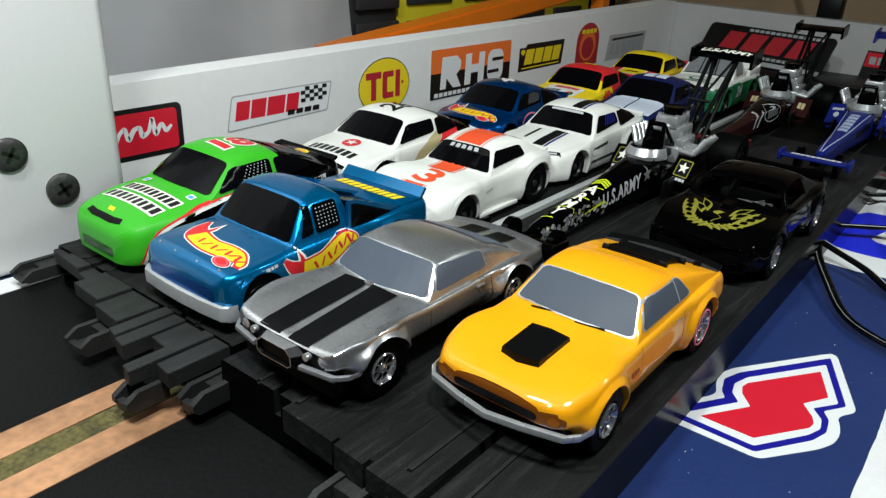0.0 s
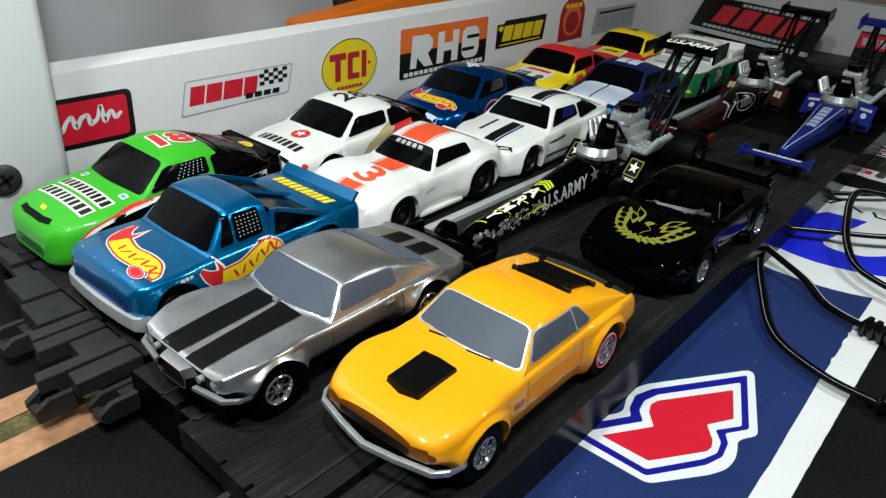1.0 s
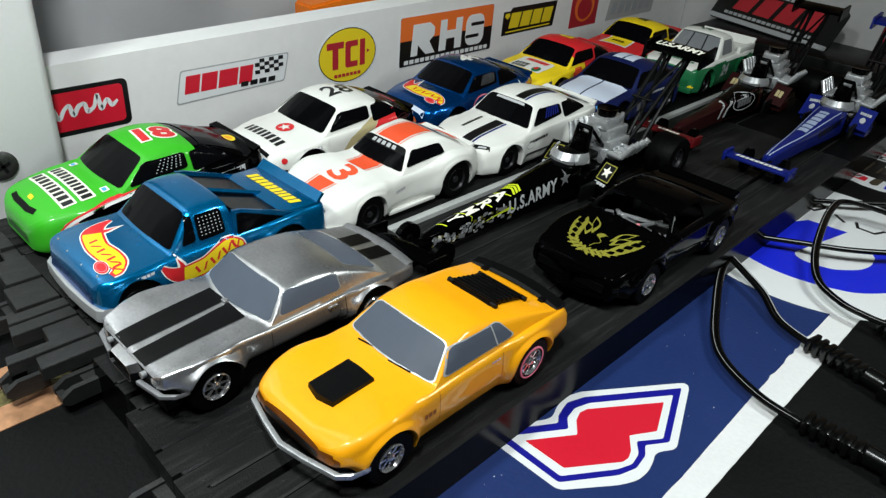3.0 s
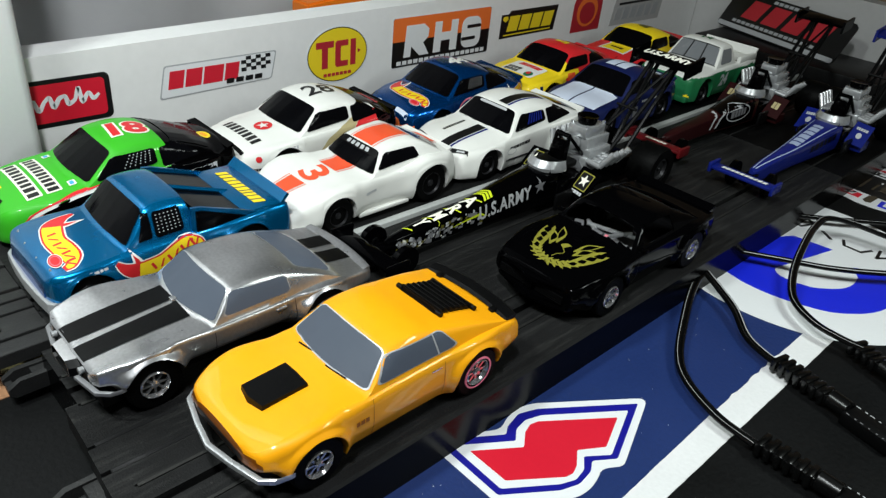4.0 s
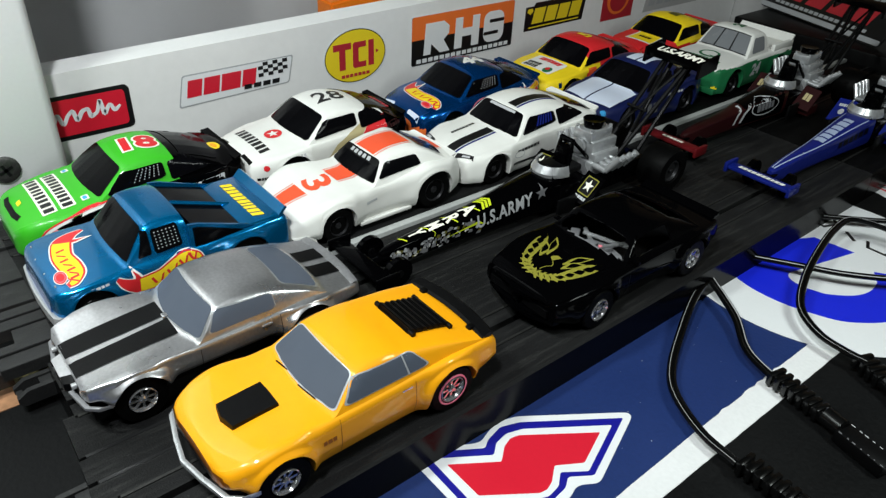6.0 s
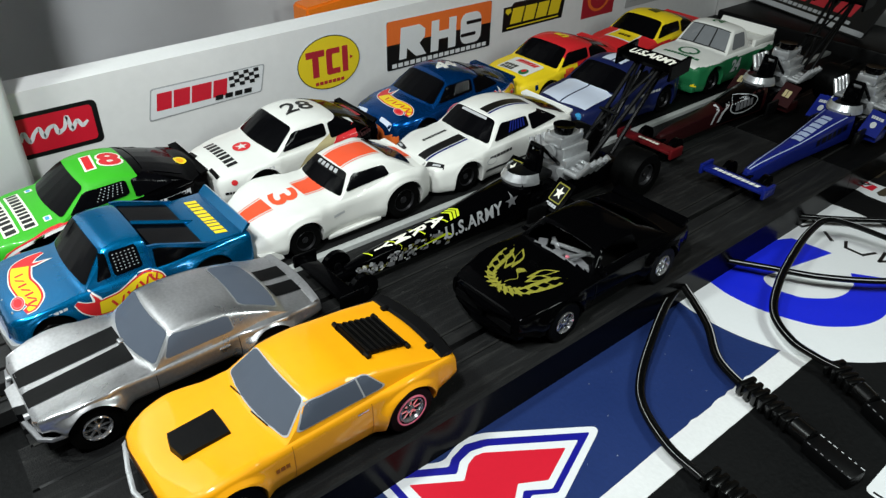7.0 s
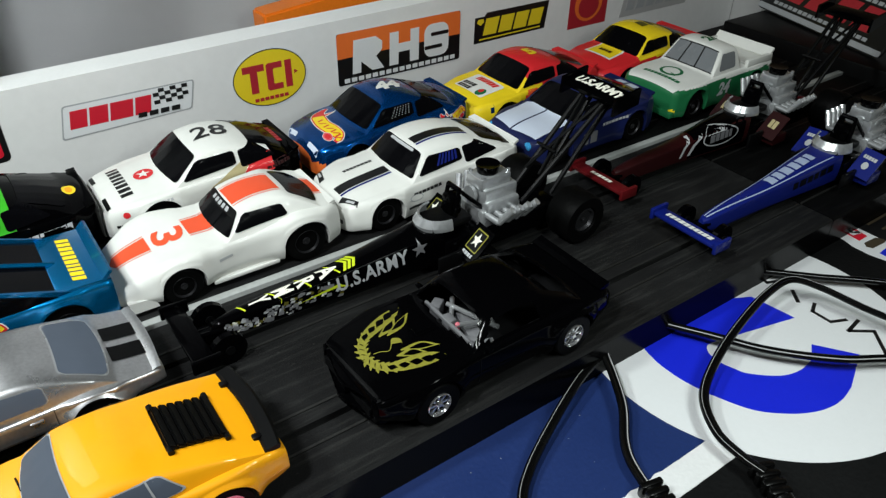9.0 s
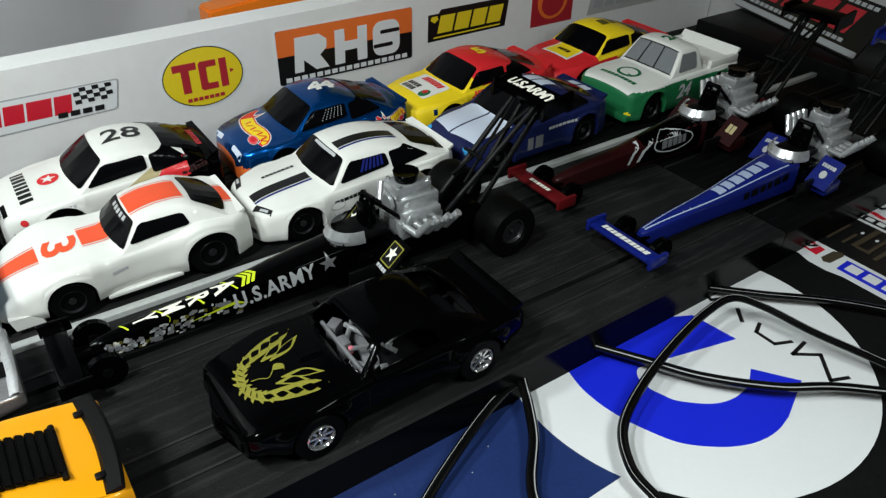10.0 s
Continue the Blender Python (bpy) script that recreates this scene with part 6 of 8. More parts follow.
t, body, top, tree, s = stock_car("deep metallic blue stock car slot car with white number 44", 0, 0.2245, None, dict(**RISE, L=0.0690, yf=0.0175), lambda x, y, z: 1 if y < 0.0035 and z < 0.0075 else 0, [BLUED, VORANGE, BLK],
                                  spoil=BLUED, windows=dict(side=STOCKW, front=(0.05, 0.95, 0.06, 0.92)))
net(t, tree, s, 0.38, 0.92, 0.22, 0.82, 5, 6, STOCKW[0])
decal(t, tree, words("44", 0.0090, 0.0006, 0.2), on_top(0.0, 0.0390, 90), DOWN, WHITEP, "number", 0.00018, "white number 44")
flame_sign(t, tree, on_top(-0.0004, 0.0125, -8), DOWN, 1.75)
flame_sign(t, tree, on_side(0.0590, 0.0128, 6), LEFT, 0.9)
edged(t, tree, circle(0, 0, 0.0052, 0.0036, 24), on_side(0.0330, 0.0105), LEFT, BLUED, PINK, 0.0006, "round_badge")
decal(t, tree, bars(3, 0.0030, 0.0014, 0.2, 31), on_side(0.0265, 0.0095), LEFT, WHITEP, "small_lettering")
for x in (-0.0078, 0.0078):
    decal(t, tree, flat(rrect(x - 0.0034, x + 0.0034, -0.0007, 0.0007, 0.0005)), on_top(0.0, 0.0016), DOWN, PALEB, "headlight")


proportion(t, 0.0175, 0.0550, 0.0690, 0.0032, 0.0014, 0.97, 0.96)


def corn5(x, y, z):
    if (y > 0.0275 and z > 0.0172) or y > 0.0350:
        return 1
    if abs(x) > 0.0105 and y > 0.026 and z < 0.013:
        return 1
    if abs(x) > 0.0150 and y < 0.010 and z > 0.010:
        return 2
    return 0


t, body, top, tree, s = stock_car("yellow and red stock car slot car with yellow number 5", 0, 0.2926, None, dict(**RISE, L=0.0685), corn5, [YELLOWP, REDP, BLUED, BLK],
                                  spoil=REDP, windows=dict(side=STOCKW, front=(0.04, 0.96, 0.05, 0.94)))
decal(t, tree, words("5", 0.0090, 0.0005), on_top(0.0, 0.0395, 90), DOWN, YELLOWP, "number", 0.00018, "yellow number 5")
decal(t, tree, flat(rrect(-0.0088, 0.0088, -0.0062, 0.0062, 0.001)), on_top(0.0, 0.0140), DOWN, WHITEP, "hood_panel")
decal(t, tree, bars(4, 0.0075, 0.0022, 0.2, 41), on_top(-0.0038, 0.0122), DOWN, VBLACK, "lettering", 0.0002)
decal(t, tree, bars(5, 0.0075, 0.0022, 0.2, 42), on_top(-0.0038, 0.0095), DOWN, VBLACK, "lettering", 0.0002)
decal(t, tree, bars(7, 0.0120, 0.0028, 0.15, 43, 0.3), on_top(0.0, 0.0178), DOWN, REDP, "lettering", 0.0002)
decal(t, tree, flat(circle(0, 0, 0.0020, 0.0026, 16)), on_top(0.0055, 0.0105), DOWN, DGREEN, "hood_mark", 0.0002)
decal(t, tree, flat(circle(0, 0, 0.0010, 0.0014, 12)), on_top(0.0050, 0.0112), DOWN, REDP, "hood_mark", 0.00026)
decal(t, tree, bars(6, 0.0110, 0.0018, 0.2, 44, 0.2), on_side(0.0500, 0.0150, 5), LEFT, CREAM, "side_lettering")
decal(t, tree, flat([(0.0260, 0.0085), (0.0330, 0.0090), (0.0320, 0.0150), (0.0270, 0.0150)]), Matrix(((0, 0, 1, 0), (1, 0, 0, 0), (0, 1, 0, 0), (0, 0, 0, 1))), LEFT, ORED, "side_panel")

proportion(t, 0.0165, 0.0550, 0.0685, 0.0, 0.0, 0.97, 0.93)


t, body, top, tree, s = stock_car("red stock car slot car with yellow roof and hood panel", 0, 0.3605, None, dict(**RISE, L=0.0690), lambda x, y, z: 1 if z > 0.0195 or (abs(x) > 0.0110 and 0.023 < y < 0.050 and z > 0.0140) else 0, [REDP, YELLOWP, BLK],
                                  spoil=REDP, windows=dict(side=STOCKW, front=(0.04, 0.96, 0.05, 0.94), glass=WINBLK))
decal(t, tree, flat([(-0.0080, -0.0050), (0.0080, -0.0050), (0.0072, 0.0050), (-0.0072, 0.0050)]), on_top(0.0, 0.0165), DOWN, WHITEP, "hood_panel")
decal(t, tree, flat([(-0.0070, -0.0040), (0.0070, -0.0040), (0.0062, 0.0050), (-0.0062, 0.0050)]), on_top(0.0, 0.0165), DOWN, YELLOWP, "hood_panel", 0.0002)
decal(t, tree, bars(4, 0.0070, 0.0020, 0.2, 51), on_top(0.0, 0.0170), DOWN, MAROON, "lettering", 0.00026)
decal(t, tree, bars(2, 0.0080, 0.0060, 0.3, 52, 0.2), on_top(0.0, 0.0395, 90), DOWN, GOLDD, "number", 0.0002)


proportion(t, 0.0165, 0.0550, 0.0690, 0.0, 0.0, 0.97, 0.93)


# ---- lane two: white coupe with dark stripe ----
t, body, top, tree, s = stock_car("white coupe slot car with an off-centre black and blue stripe", 1, 0.2165, None,
    dict(L=0.0715, hw=0.0156, yf=0.0153, yr=0.0563, cab=dict(ws=0.0236, rf=0.0314, rr=0.0530, bl=0.0690, zw=0.0156, zb=0.0174, zr=0.0226, zr2=0.0222, wr=0.0108, bow=0.0026)),
    None, [WHITEP, BLK], windows=dict(side=((0.0274, 0.0332, 0.0450, 0.0444), (0.0460, 0.0454, 0.0600, 0.0510)), front=(0.04, 0.96, 0.05, 0.93), rear=(0.10, 0.90, 0.16, 0.84), glass=WINBLK))
for a, b, mm in ((0.0008, 0.0048, VBLACK), (0.0052, 0.0060, ROYAL)):
    for y0, y1 in ((0.0030, 0.0228), (0.0322, 0.0520)):
        decal(t, tree, flat([(a, y0), (b, y0), (b, y1), (a, y1)]), Matrix(), DOWN, mm, "stripe")
decal(t, tree, bars(8, 0.0110, 0.0013, 0.2, 61), on_top(-0.0050, 0.0160, 90) @ pose(0, 0, 0), DOWN, VBLACK, "lettering")
decal(t, tree, bars(7, 0.0105, 0.0012, 0.2, 62), on_side(0.0305, 0.0112, 5), LEFT, VBLACK, "side_lettering")
decal(t, tree, flat([(0.0230, 0.0058), (0.0440, 0.0058), (0.0440, 0.0067), (0.0230, 0.0067)]), Matrix(((0, 0, 1, 0), (1, 0, 0, 0), (0, 1, 0, 0), (0, 0, 0, 1))), LEFT, VBLACK, "sill_stripe")
edged(t, tree, circle(0, 0, 0.0022, 0.0011, 18), on_side(0.0262, 0.0095), LEFT, WHITEP, LGREY, 0.0003, "oval_badge")
for k in range(6):
    u = 0.38 + k * 0.09
    pane(t, tree, dict(s, ws=0.0274, rf=0.0332, bl=0.0450, rr=0.0444, bow=0, bow2=0), "side", (u, u + 0.055, 0.24, 0.82), ROYAL, "net_strap", 0.0003, 0.004, 0.05, "blue window net strap")
pane(t, tree, s, "front", (0.22, 0.80, 0.80, 0.90), LGREY, "sun_strip", 0.0003, 0.02, 0.03)
for sx in (-1, 1):
    decal(t, tree, flat([(-0.0036, -0.0010), (0.0036, -0.0004), (0.0032, 0.0014), (-0.0032, 0.0009)]), on_top(sx * 0.0098, 0.0036, sx * 24), DOWN, VBLACK, "headlight", 0.00016)
    decal(t, tree, flat([(-0.0016, -0.0004), (0.0016, -0.0001), (0.0014, 0.0008), (-0.0014, 0.0004)]), on_top(sx * 0.0104, 0.0038, sx * 24), DOWN, LGREY, "headlight_lens", 0.00024)
    decal(t, tree, flat(rrect(-0.0026, 0.0026, -0.0008, 0.0008, 0.0003)), Matrix.Translation((sx * 0.0078, 0, 0.0058)) @ Matrix(((1, 0, 0, 0), (0, 0, 1, 0), (0, 1, 0, 0), (0, 0, 0, 1))), (0, 1, 0), VBLACK, "intake")
bm = bmesh.new()
patch(bm, ((-0.0134, 0.0682, 0.0164), (0.0134, 0.0682, 0.0164), (0.0128, 0.0708, 0.0172), (-0.0128, 0.0708, 0.0172)), nu=8, nv=2, bulge=(0, 0.001, 0), lift=0.0004, thick=0.0008)
part("spoiler", bm, WHITEP, t)
decal(t, tree, flat(rrect(-0.0040, 0.0040, -0.0020, 0.0020, 0.0004)), on_top(0.0075, 0.0655), DOWN, VBLACK, "tail_panel")

proportion(t, 0.0153, 0.0563, 0.0715, 0.0020, 0.0015, 0.96, 0.91)

# ---- lane two: blue coupe with pale hood ----
t, body, top, tree, s = stock_car("dark blue coupe slot car with pale hood panels and roof stripes", 1, 0.2900, None, dict(L=0.0680, hw=0.0154, yf=0.0145, yr=0.0540),
                                  None, [NAVY, BLK], windows=dict(side=STOCKW, front=(0.05, 0.95, 0.05, 0.93)), spoil=NAVY)
for sx in (-1, 1):
    decal(t, tree, flat([(sx * 0.0004, 0.0030), (sx * 0.0118, 0.0052), (sx * 0.0120, 0.0215), (sx * 0.0004, 0.0225)][::sx]), Matrix(), DOWN, PALEB, "hood_panel")
    decal(t, tree, flat([(sx * 0.0004, 0.0330), (sx * 0.0052, 0.0330), (sx * 0.0052, 0.0462), (sx * 0.0004, 0.0462)][::sx]), Matrix(), DOWN, PALEB, "roof_stripe")
    decal(t, tree, flat([(sx * 0.0006, 0.0610), (sx * 0.0054, 0.0610), (sx * 0.0054, 0.0670), (sx * 0.0006, 0.0670)][::sx]), Matrix(), DOWN, PALEB, "tail_stripe")
    bm = bmesh.new()
    turned(bm, [(-0.0008, 0.0008), (-0.0004, 0.0016), (0.0020, 0.0018)], axis="y", n=16, at=(sx * 0.0108, 0.0022, 0.0100))
    part("headlight", bm, CYAN, t)
decal(t, tree, bars(9, 0.0140, 0.0010, 0.2, 71), on_side(0.0430, 0.0120, 2), LEFT, LGREY, "side_lettering")
decal(t, tree, bars(2, 0.0070, 0.0046, 0.3, 72), on_side(0.0300, 0.0080), LEFT, GREYPL, "side_marking")

proportion(t, 0.0145, 0.0540, 0.0680, 0.0010, 0.0010, 0.96, 0.97)
t.location.x -= 0.0012

# ---- lane two: white and green pickup, number 24 ----
t, body, top, tree, s = pickup("white and green racing pickup slot car with number 24", 1, 0.3670, [WHITEP, DGREEN, YELLOWP, BLK],
                               lambda x, y, z: (2 if y < 0.0012 and 0.0045 < z < 0.0062 else 1) if z < 0.0142 and (y < 0.0010 or abs(x) > 0.0125) else 0, dict(L=0.0620, yf=0.0126, yr=0.0500))
glaze(t, tree, s, side=((0.0256, 0.0290, 0.0368, 0.0364),), glass=WINMID, glass_side=WINMID, front=(0.05, 0.95, 0.08, 0.90), rear=(0.1, 0.9, 0.2, 0.85), sv=(0.12, 0.86))
for u in (0.345, 0.655):
    pane(t, tree, s, "front", (u - 0.014, u + 0.014, 0.08, 0.92), VBLACK, "windshield_bar", 0.0003, 0.004, 0.02)
for v in (0.08, 0.91):
    pane(t, tree, s, "front", (0.04, 0.96, v - 0.022, v + 0.022), VBLACK, "windshield_frame", 0.0003, 0.01, 0.01)
edged(t, tree, circle(0, 0, 0.0040, 0.0030, 24), on_top(0.0, 0.0130), DOWN, WHITEP, DGREEN, 0.0013, "hood_emblem")
decal(t, tree, flat([(0.0008, -0.0016), (0.0022, -0.0026), (0.0050, -0.0034), (0.0030, -0.0018)]), on_top(0.0, 0.0130), DOWN, DGREEN, "hood_emblem", 0.00022)
decal(t, tree, bars(10, 0.0190, 0.0018, 0.2, 81), on_top(0.0, 0.0070), DOWN, DGREEN, "lettering")
decal(t, tree, words("24", 0.0072, 0.0003), on_top(0.0, 0.0350, 90), DOWN, DGREEN, "number", 0.0002, "green roof number 24")
decal(t, tree, words("24", 0.0072, 0.0003, 0.2), on_side(0.0290, 0.0100, 2), LEFT, LGREY, "number", 0.0002, "pale door number 24")
bm = boxes((-0.0128, 0.0128, 0.0450, 0.0600, 0.01665, 0.0170))
part("bed_floor", bm, WHITEP, t)
for sx in (-1, 1):
    part("bed_side", boxes((sx * 0.0142 - 0.0010, sx * 0.0142 + 0.0010, 0.0440, 0.0610, 0.0155, 0.0188), bevel=0.0004), WHITEP, t)
bm = bmesh.new()
patch(bm, ((-0.0148, 0.0586, 0.0172), (0.0148, 0.0586, 0.0172), (0.0148, 0.0616, 0.0208), (-0.0148, 0.0616, 0.0208)), nu=6, nv=2, lift=0.0004, thick=0.0010)
part("tail_spoiler", bm, WHITEP, t)
bm = boxes((-0.0145, 0.0145, -0.0012, 0.0020, 0.0030, 0.0056), bevel=0.0006)
part("front_bumper", bm, DGREEN, t)


proportion(t, 0.0126, 0.0500, 0.0620, 0.0, 0.0, 0.96, 0.99)
t.location.x -= 0.0015


# ---- dragsters ----
def dragster(label, lane, y0, main, trim_m, wing_m, extra, pods):
    t = thing("dragster", label, "slot car", LANES[lane], y0, TOP, group="row of dragster slot cars")
    keys = [(0, 0.0010, 0.0072, 0.0078), (0.002, 0.0017, 0.0078, 0.0084), (0.030, 0.0032, 0.0098, 0.0106), (0.056, 0.0052, 0.0126, 0.0138), (0.066, 0.0058, 0.0134, 0.0146)]
    body = part("body", shell(0.066, keys, 0.0034, [], None, 0), [main], t)
    for v in body.data.vertices:
        v.co.y += 0.0085
    # tub behind the cockpit
    bm = bmesh.new()
    box(bm, -0.0064, 0.0064, 0.0746, 0.1180, 0.0030, 0.0100, bevel=0.0008)
    part("frame", bm, BLACKP, t)
    bm = bmesh.new()
    ring0 = []
    n = 18
    for k in range(n + 1):
        a = math.pi * (1.0 + k / n)
        ring0.append((0.0066 * math.cos(a), 0.0770 + 0.0090 * math.sin(a) * 0.9))
    # bright cockpit surround, open at the top and back
    vs0 = [bm.verts.new((x, y, 0.0138)) for x, y in ring0]
    vs1 = [bm.verts.new((x * 1.02, y - 0.0002, 0.0150)) for x, y in ring0]
    vs2 = [bm.verts.new((x * 0.88, 0.0770 + (y - 0.0770) * 0.84, 0.0172)) for x, y in ring0]
    vs3 = [bm.verts.new((x * 0.81, 0.0770 + (y - 0.0770) * 0.76, 0.0168)) for x, y in ring0]
    for p, q in ((vs0, vs1), (vs1, vs2), (vs2, vs3)):
        for i in range(n):
            bm.faces.new((p[i], p[i + 1], q[i + 1], q[i]))
    part("cockpit_surround", bm, CASTAL, t, "silver cockpit surround")
    bm = bmesh.new()
    box(bm, -0.0050, 0.0050, 0.0710, 0.0850, 0.0130, 0.0154, bevel=0.0008)
    part("cockpit_tub", bm, SATINB, t)
    bm = bmesh.new()
    for x in (-0.0030, 0.0030):
        tube(bm, (x, 0.0800, 0.0150), (x * 0.8, 0.0815, 0.0232), 0.0007, n=8)
        tube(bm, (x * 0.8, 0.0815, 0.0232), (x * 1.1, 0.0900, 0.0150), 0.0006, n=8)
    tube(bm, (-0.0026, 0.0815, 0.0232), (0.0026, 0.0815, 0.0232), 0.0008, n=8)
    box(bm, -0.0024, 0.0024, 0.0788, 0.0830, 0.0150, 0.0214, bevel=0.0010)
    part("roll_cage", bm, BLACKP, t, "black roll cage and headrest")
    # front wing and wheels
    bm = bmesh.new()
    box(bm, -0.0118, 0.0118, 0.0, 0.0052, 0.0062, 0.0074, bevel=0.0004)
    wing = part("front_wing", bm, wing_m, t)
    for sx in (-1, 1):
        bm = boxes((sx * 0.0118 - 0.0006, sx * 0.0118 + 0.0006, -0.0006, 0.0066, 0.0050, 0.0086), bevel=0.0003)
        part("end_plate", bm, wing_m, wing)
        bm = bmesh.new()
        turned(bm, [(-0.0010, 0.0028), (-0.0009, 0.0044), (0.0009, 0.0044), (0.0010, 0.0028)], n=22, at=(sx * 0.0068, 0.0098, 0.0044))
        w = part("front_wheel", bm, BLACKP, t)
        bm = bmesh.new()
        turned(bm, [(-0.0013, 0.0012), (0.0013, 0.0012)], n=12, at=(sx * 0.0068, 0.0098, 0.0044))
        part("hub", bm, SATINB, w)
    bm = bmesh.new()
    tube(bm, (-0.0062, 0.0098, 0.0044), (0.0062, 0.0098, 0.0044), 0.0006, n=8)
    tube(bm, (-0.0012, 0.0030, 0.0066), (-0.0014, 0.0110, 0.0060), 0.0006, n=8)
    tube(bm, (0.0012, 0.0030, 0.0066), (0.0014, 0.0110, 0.0060), 0.0006, n=8)
    box(bm, -0.0016, 0.0016, 0.0030, 0.0120, 0.0040, 0.0064, bevel=0.0004)
    part("front_axle", bm, BLACKP, t)
    # side pods
    for sx in (-1, 1):
        c = ((sx * 0.0070, 0.0780, 0.0064), (sx * 0.0142, 0.0780, 0.0056), (sx * 0.0142, 0.0862, 0.0128), (sx * 0.0070, 0.0862, 0.0134))
        c = c if sx > 0 else (c[1], c[0], c[3], c[2])
        bm = bmesh.new()
        patch(bm, c, nu=4, nv=4, lift=0.0004, thick=0.0008)
        box(bm, min(sx * 0.0062, sx * 0.0138), max(sx * 0.0062, sx * 0.0138), 0.0800, 0.0880, 0.0030, 0.0068, bevel=0.0005)
        pod = part("side_pod", bm, pods, t)
        extra(pod, c)
        bm = boxes((sx * 0.0095 - 0.0005, sx * 0.0095 + 0.0005, 0.0700, 0.0780, 0.0030, 0.0085), bevel=0.0002)
        part("brace", bm, SATINB, t)
    # engine
    bm = bmesh.new()
    box(bm, -0.0058, 0.0058, 0.0880, 0.1020, 0.0090, 0.0150, bevel=0.0006)
    box(bm, -0.0048, 0.0048, 0.0892, 0.1012, 0.0148, 0.0212, bevel=0.0006)
    box(bm, -0.0038, 0.0038, 0.0885, 0.0995, 0.0208, 0.0246, bevel=0.0007)
    for sx in (-1, 1):
        box(bm, sx * 0.0050 - 0.0014, sx * 0.0050 + 0.0014, 0.0890, 0.1010, 0.0146, 0.0176, bevel=0.0006)
    turned(bm, [(-0.0006, 0.0026), (0.0006, 0.0024)], axis="y", n=16, at=(0, 0.0878, 0.0190))
    for x in (-0.003, 0.003):
        for y in (0.0896, 0.0988):
            turned(bm, [(0.0240, 0.0006), (0.0252, 0.0006)], axis="z", n=8, at=(x, y, 0))
    eng = part("engine", bm, CASTAL, t, "silver engine block with blower")
    bm = bmesh.new()
    turned(bm, [(0.0244, 0.0030), (0.0262, 0.0034), (0.0272, 0.0036), (0.0270, 0.0028)], axis="z", n=20, at=(0, 0.0935, 0))
    part("intake_scoop", bm, BLACKP, eng, "black intake scoop")
    for sx in (-1, 1):
        for k in range(4):
            y = 0.0895 + k * 0.0030
            bm = bmesh.new()
            tube(bm, (sx * 0.0056, y, 0.0140), (sx * 0.0100, y + 0.0012, 0.0132), 0.0010, n=10)
            tube(bm, (sx * 0.0098, y + 0.0012, 0.0131), (sx * 0.0128, y + 0.0036, 0.0180), 0.0010, 0.0011, n=10)
            part("exhaust_pipe", bm, CASTAL, eng)
    # rear wheels
    for sx in (-1, 1):
        bm = bmesh.new()
        r, w = 0.0080, 0.0048
        turned(bm, [(sx * a, q) for a, q in ((-w, r * 0.5), (-w, r * 0.93), (-w * 0.8, r), (w * 0.8, r), (w, r * 0.93), (w, r * 0.55), (w * 0.7, r * 0.5), (w * 0.6, r * 0.2))], n=32, at=(sx * 0.0128, 0.1185, r))
        rw = part("rear_wheel", bm, RUBBER, t)
        bm = bmesh.new()
        turned(bm, [(sx * a, q) for a, q in ((0.0028, r * 0.5), (0.0042, r * 0.5), (0.0044, r * 0.44), (0.0034, r * 0.38), (0.0034, r * 0.1), (0.0042, r * 0.08))], n=24, at=(sx * 0.0128, 0.1185, r))
        part("rim", bm, HUBGREY, rw)
    # rear wing on struts
    bm = bmesh.new()
    for sx in (-1, 1):
        tube(bm, (sx * 0.0030, 0.1050, 0.0120), (sx * 0.0048, 0.1350, 0.0392), 0.0008, n=8)
        tube(bm, (sx * 0.0030, 0.1170, 0.0110), (sx * 0.0038, 0.1388, 0.0392), 0.0008, n=8)
        tube(bm, (sx * 0.0030, 0.1110, 0.0195), (sx * -0.0040, 0.1350, 0.0392), 0.0005, n=6)
    tube(bm, (-0.0040, 0.1160, 0.0260), (0.0040, 0.1160, 0.0260), 0.0005, n=6)
    part("wing_strut", bm, SATINB, t)
    bm = bmesh.new()
    c = ((-0.0110, 0.1316, 0.0392), (0.0110, 0.1316, 0.0392), (0.0110, 0.1393, 0.0408), (-0.0110, 0.1393, 0.0408))
    patch(bm, c, nu=8, nv=5, bulge=(0, 0, 0.0006), lift=0.0006, thick=0.0012)
    rear = part("rear_wing", bm, {True: BLACKP, False: ROYAL}[main is not ROYAL], t)
    for sx in (-1, 1):
        bm = bmesh.new()
        prism(bm, [(0.1304, 0.0364), (0.1410, 0.0380), (0.1412, 0.0430), (0.1308, 0.0416)], sx * 0.0110 - 0.0005, sx * 0.0110 + 0.0005, Matrix(((0, 0, 1, 0), (1, 0, 0, 0), (0, 1, 0, 0), (0, 0, 0, 1))))
        part("wing_end_plate", bm, {True: BLACKP, False: ROYAL}[main is not ROYAL], rear)
    return t, tree_of(body), rear, tree_of(rear), wing


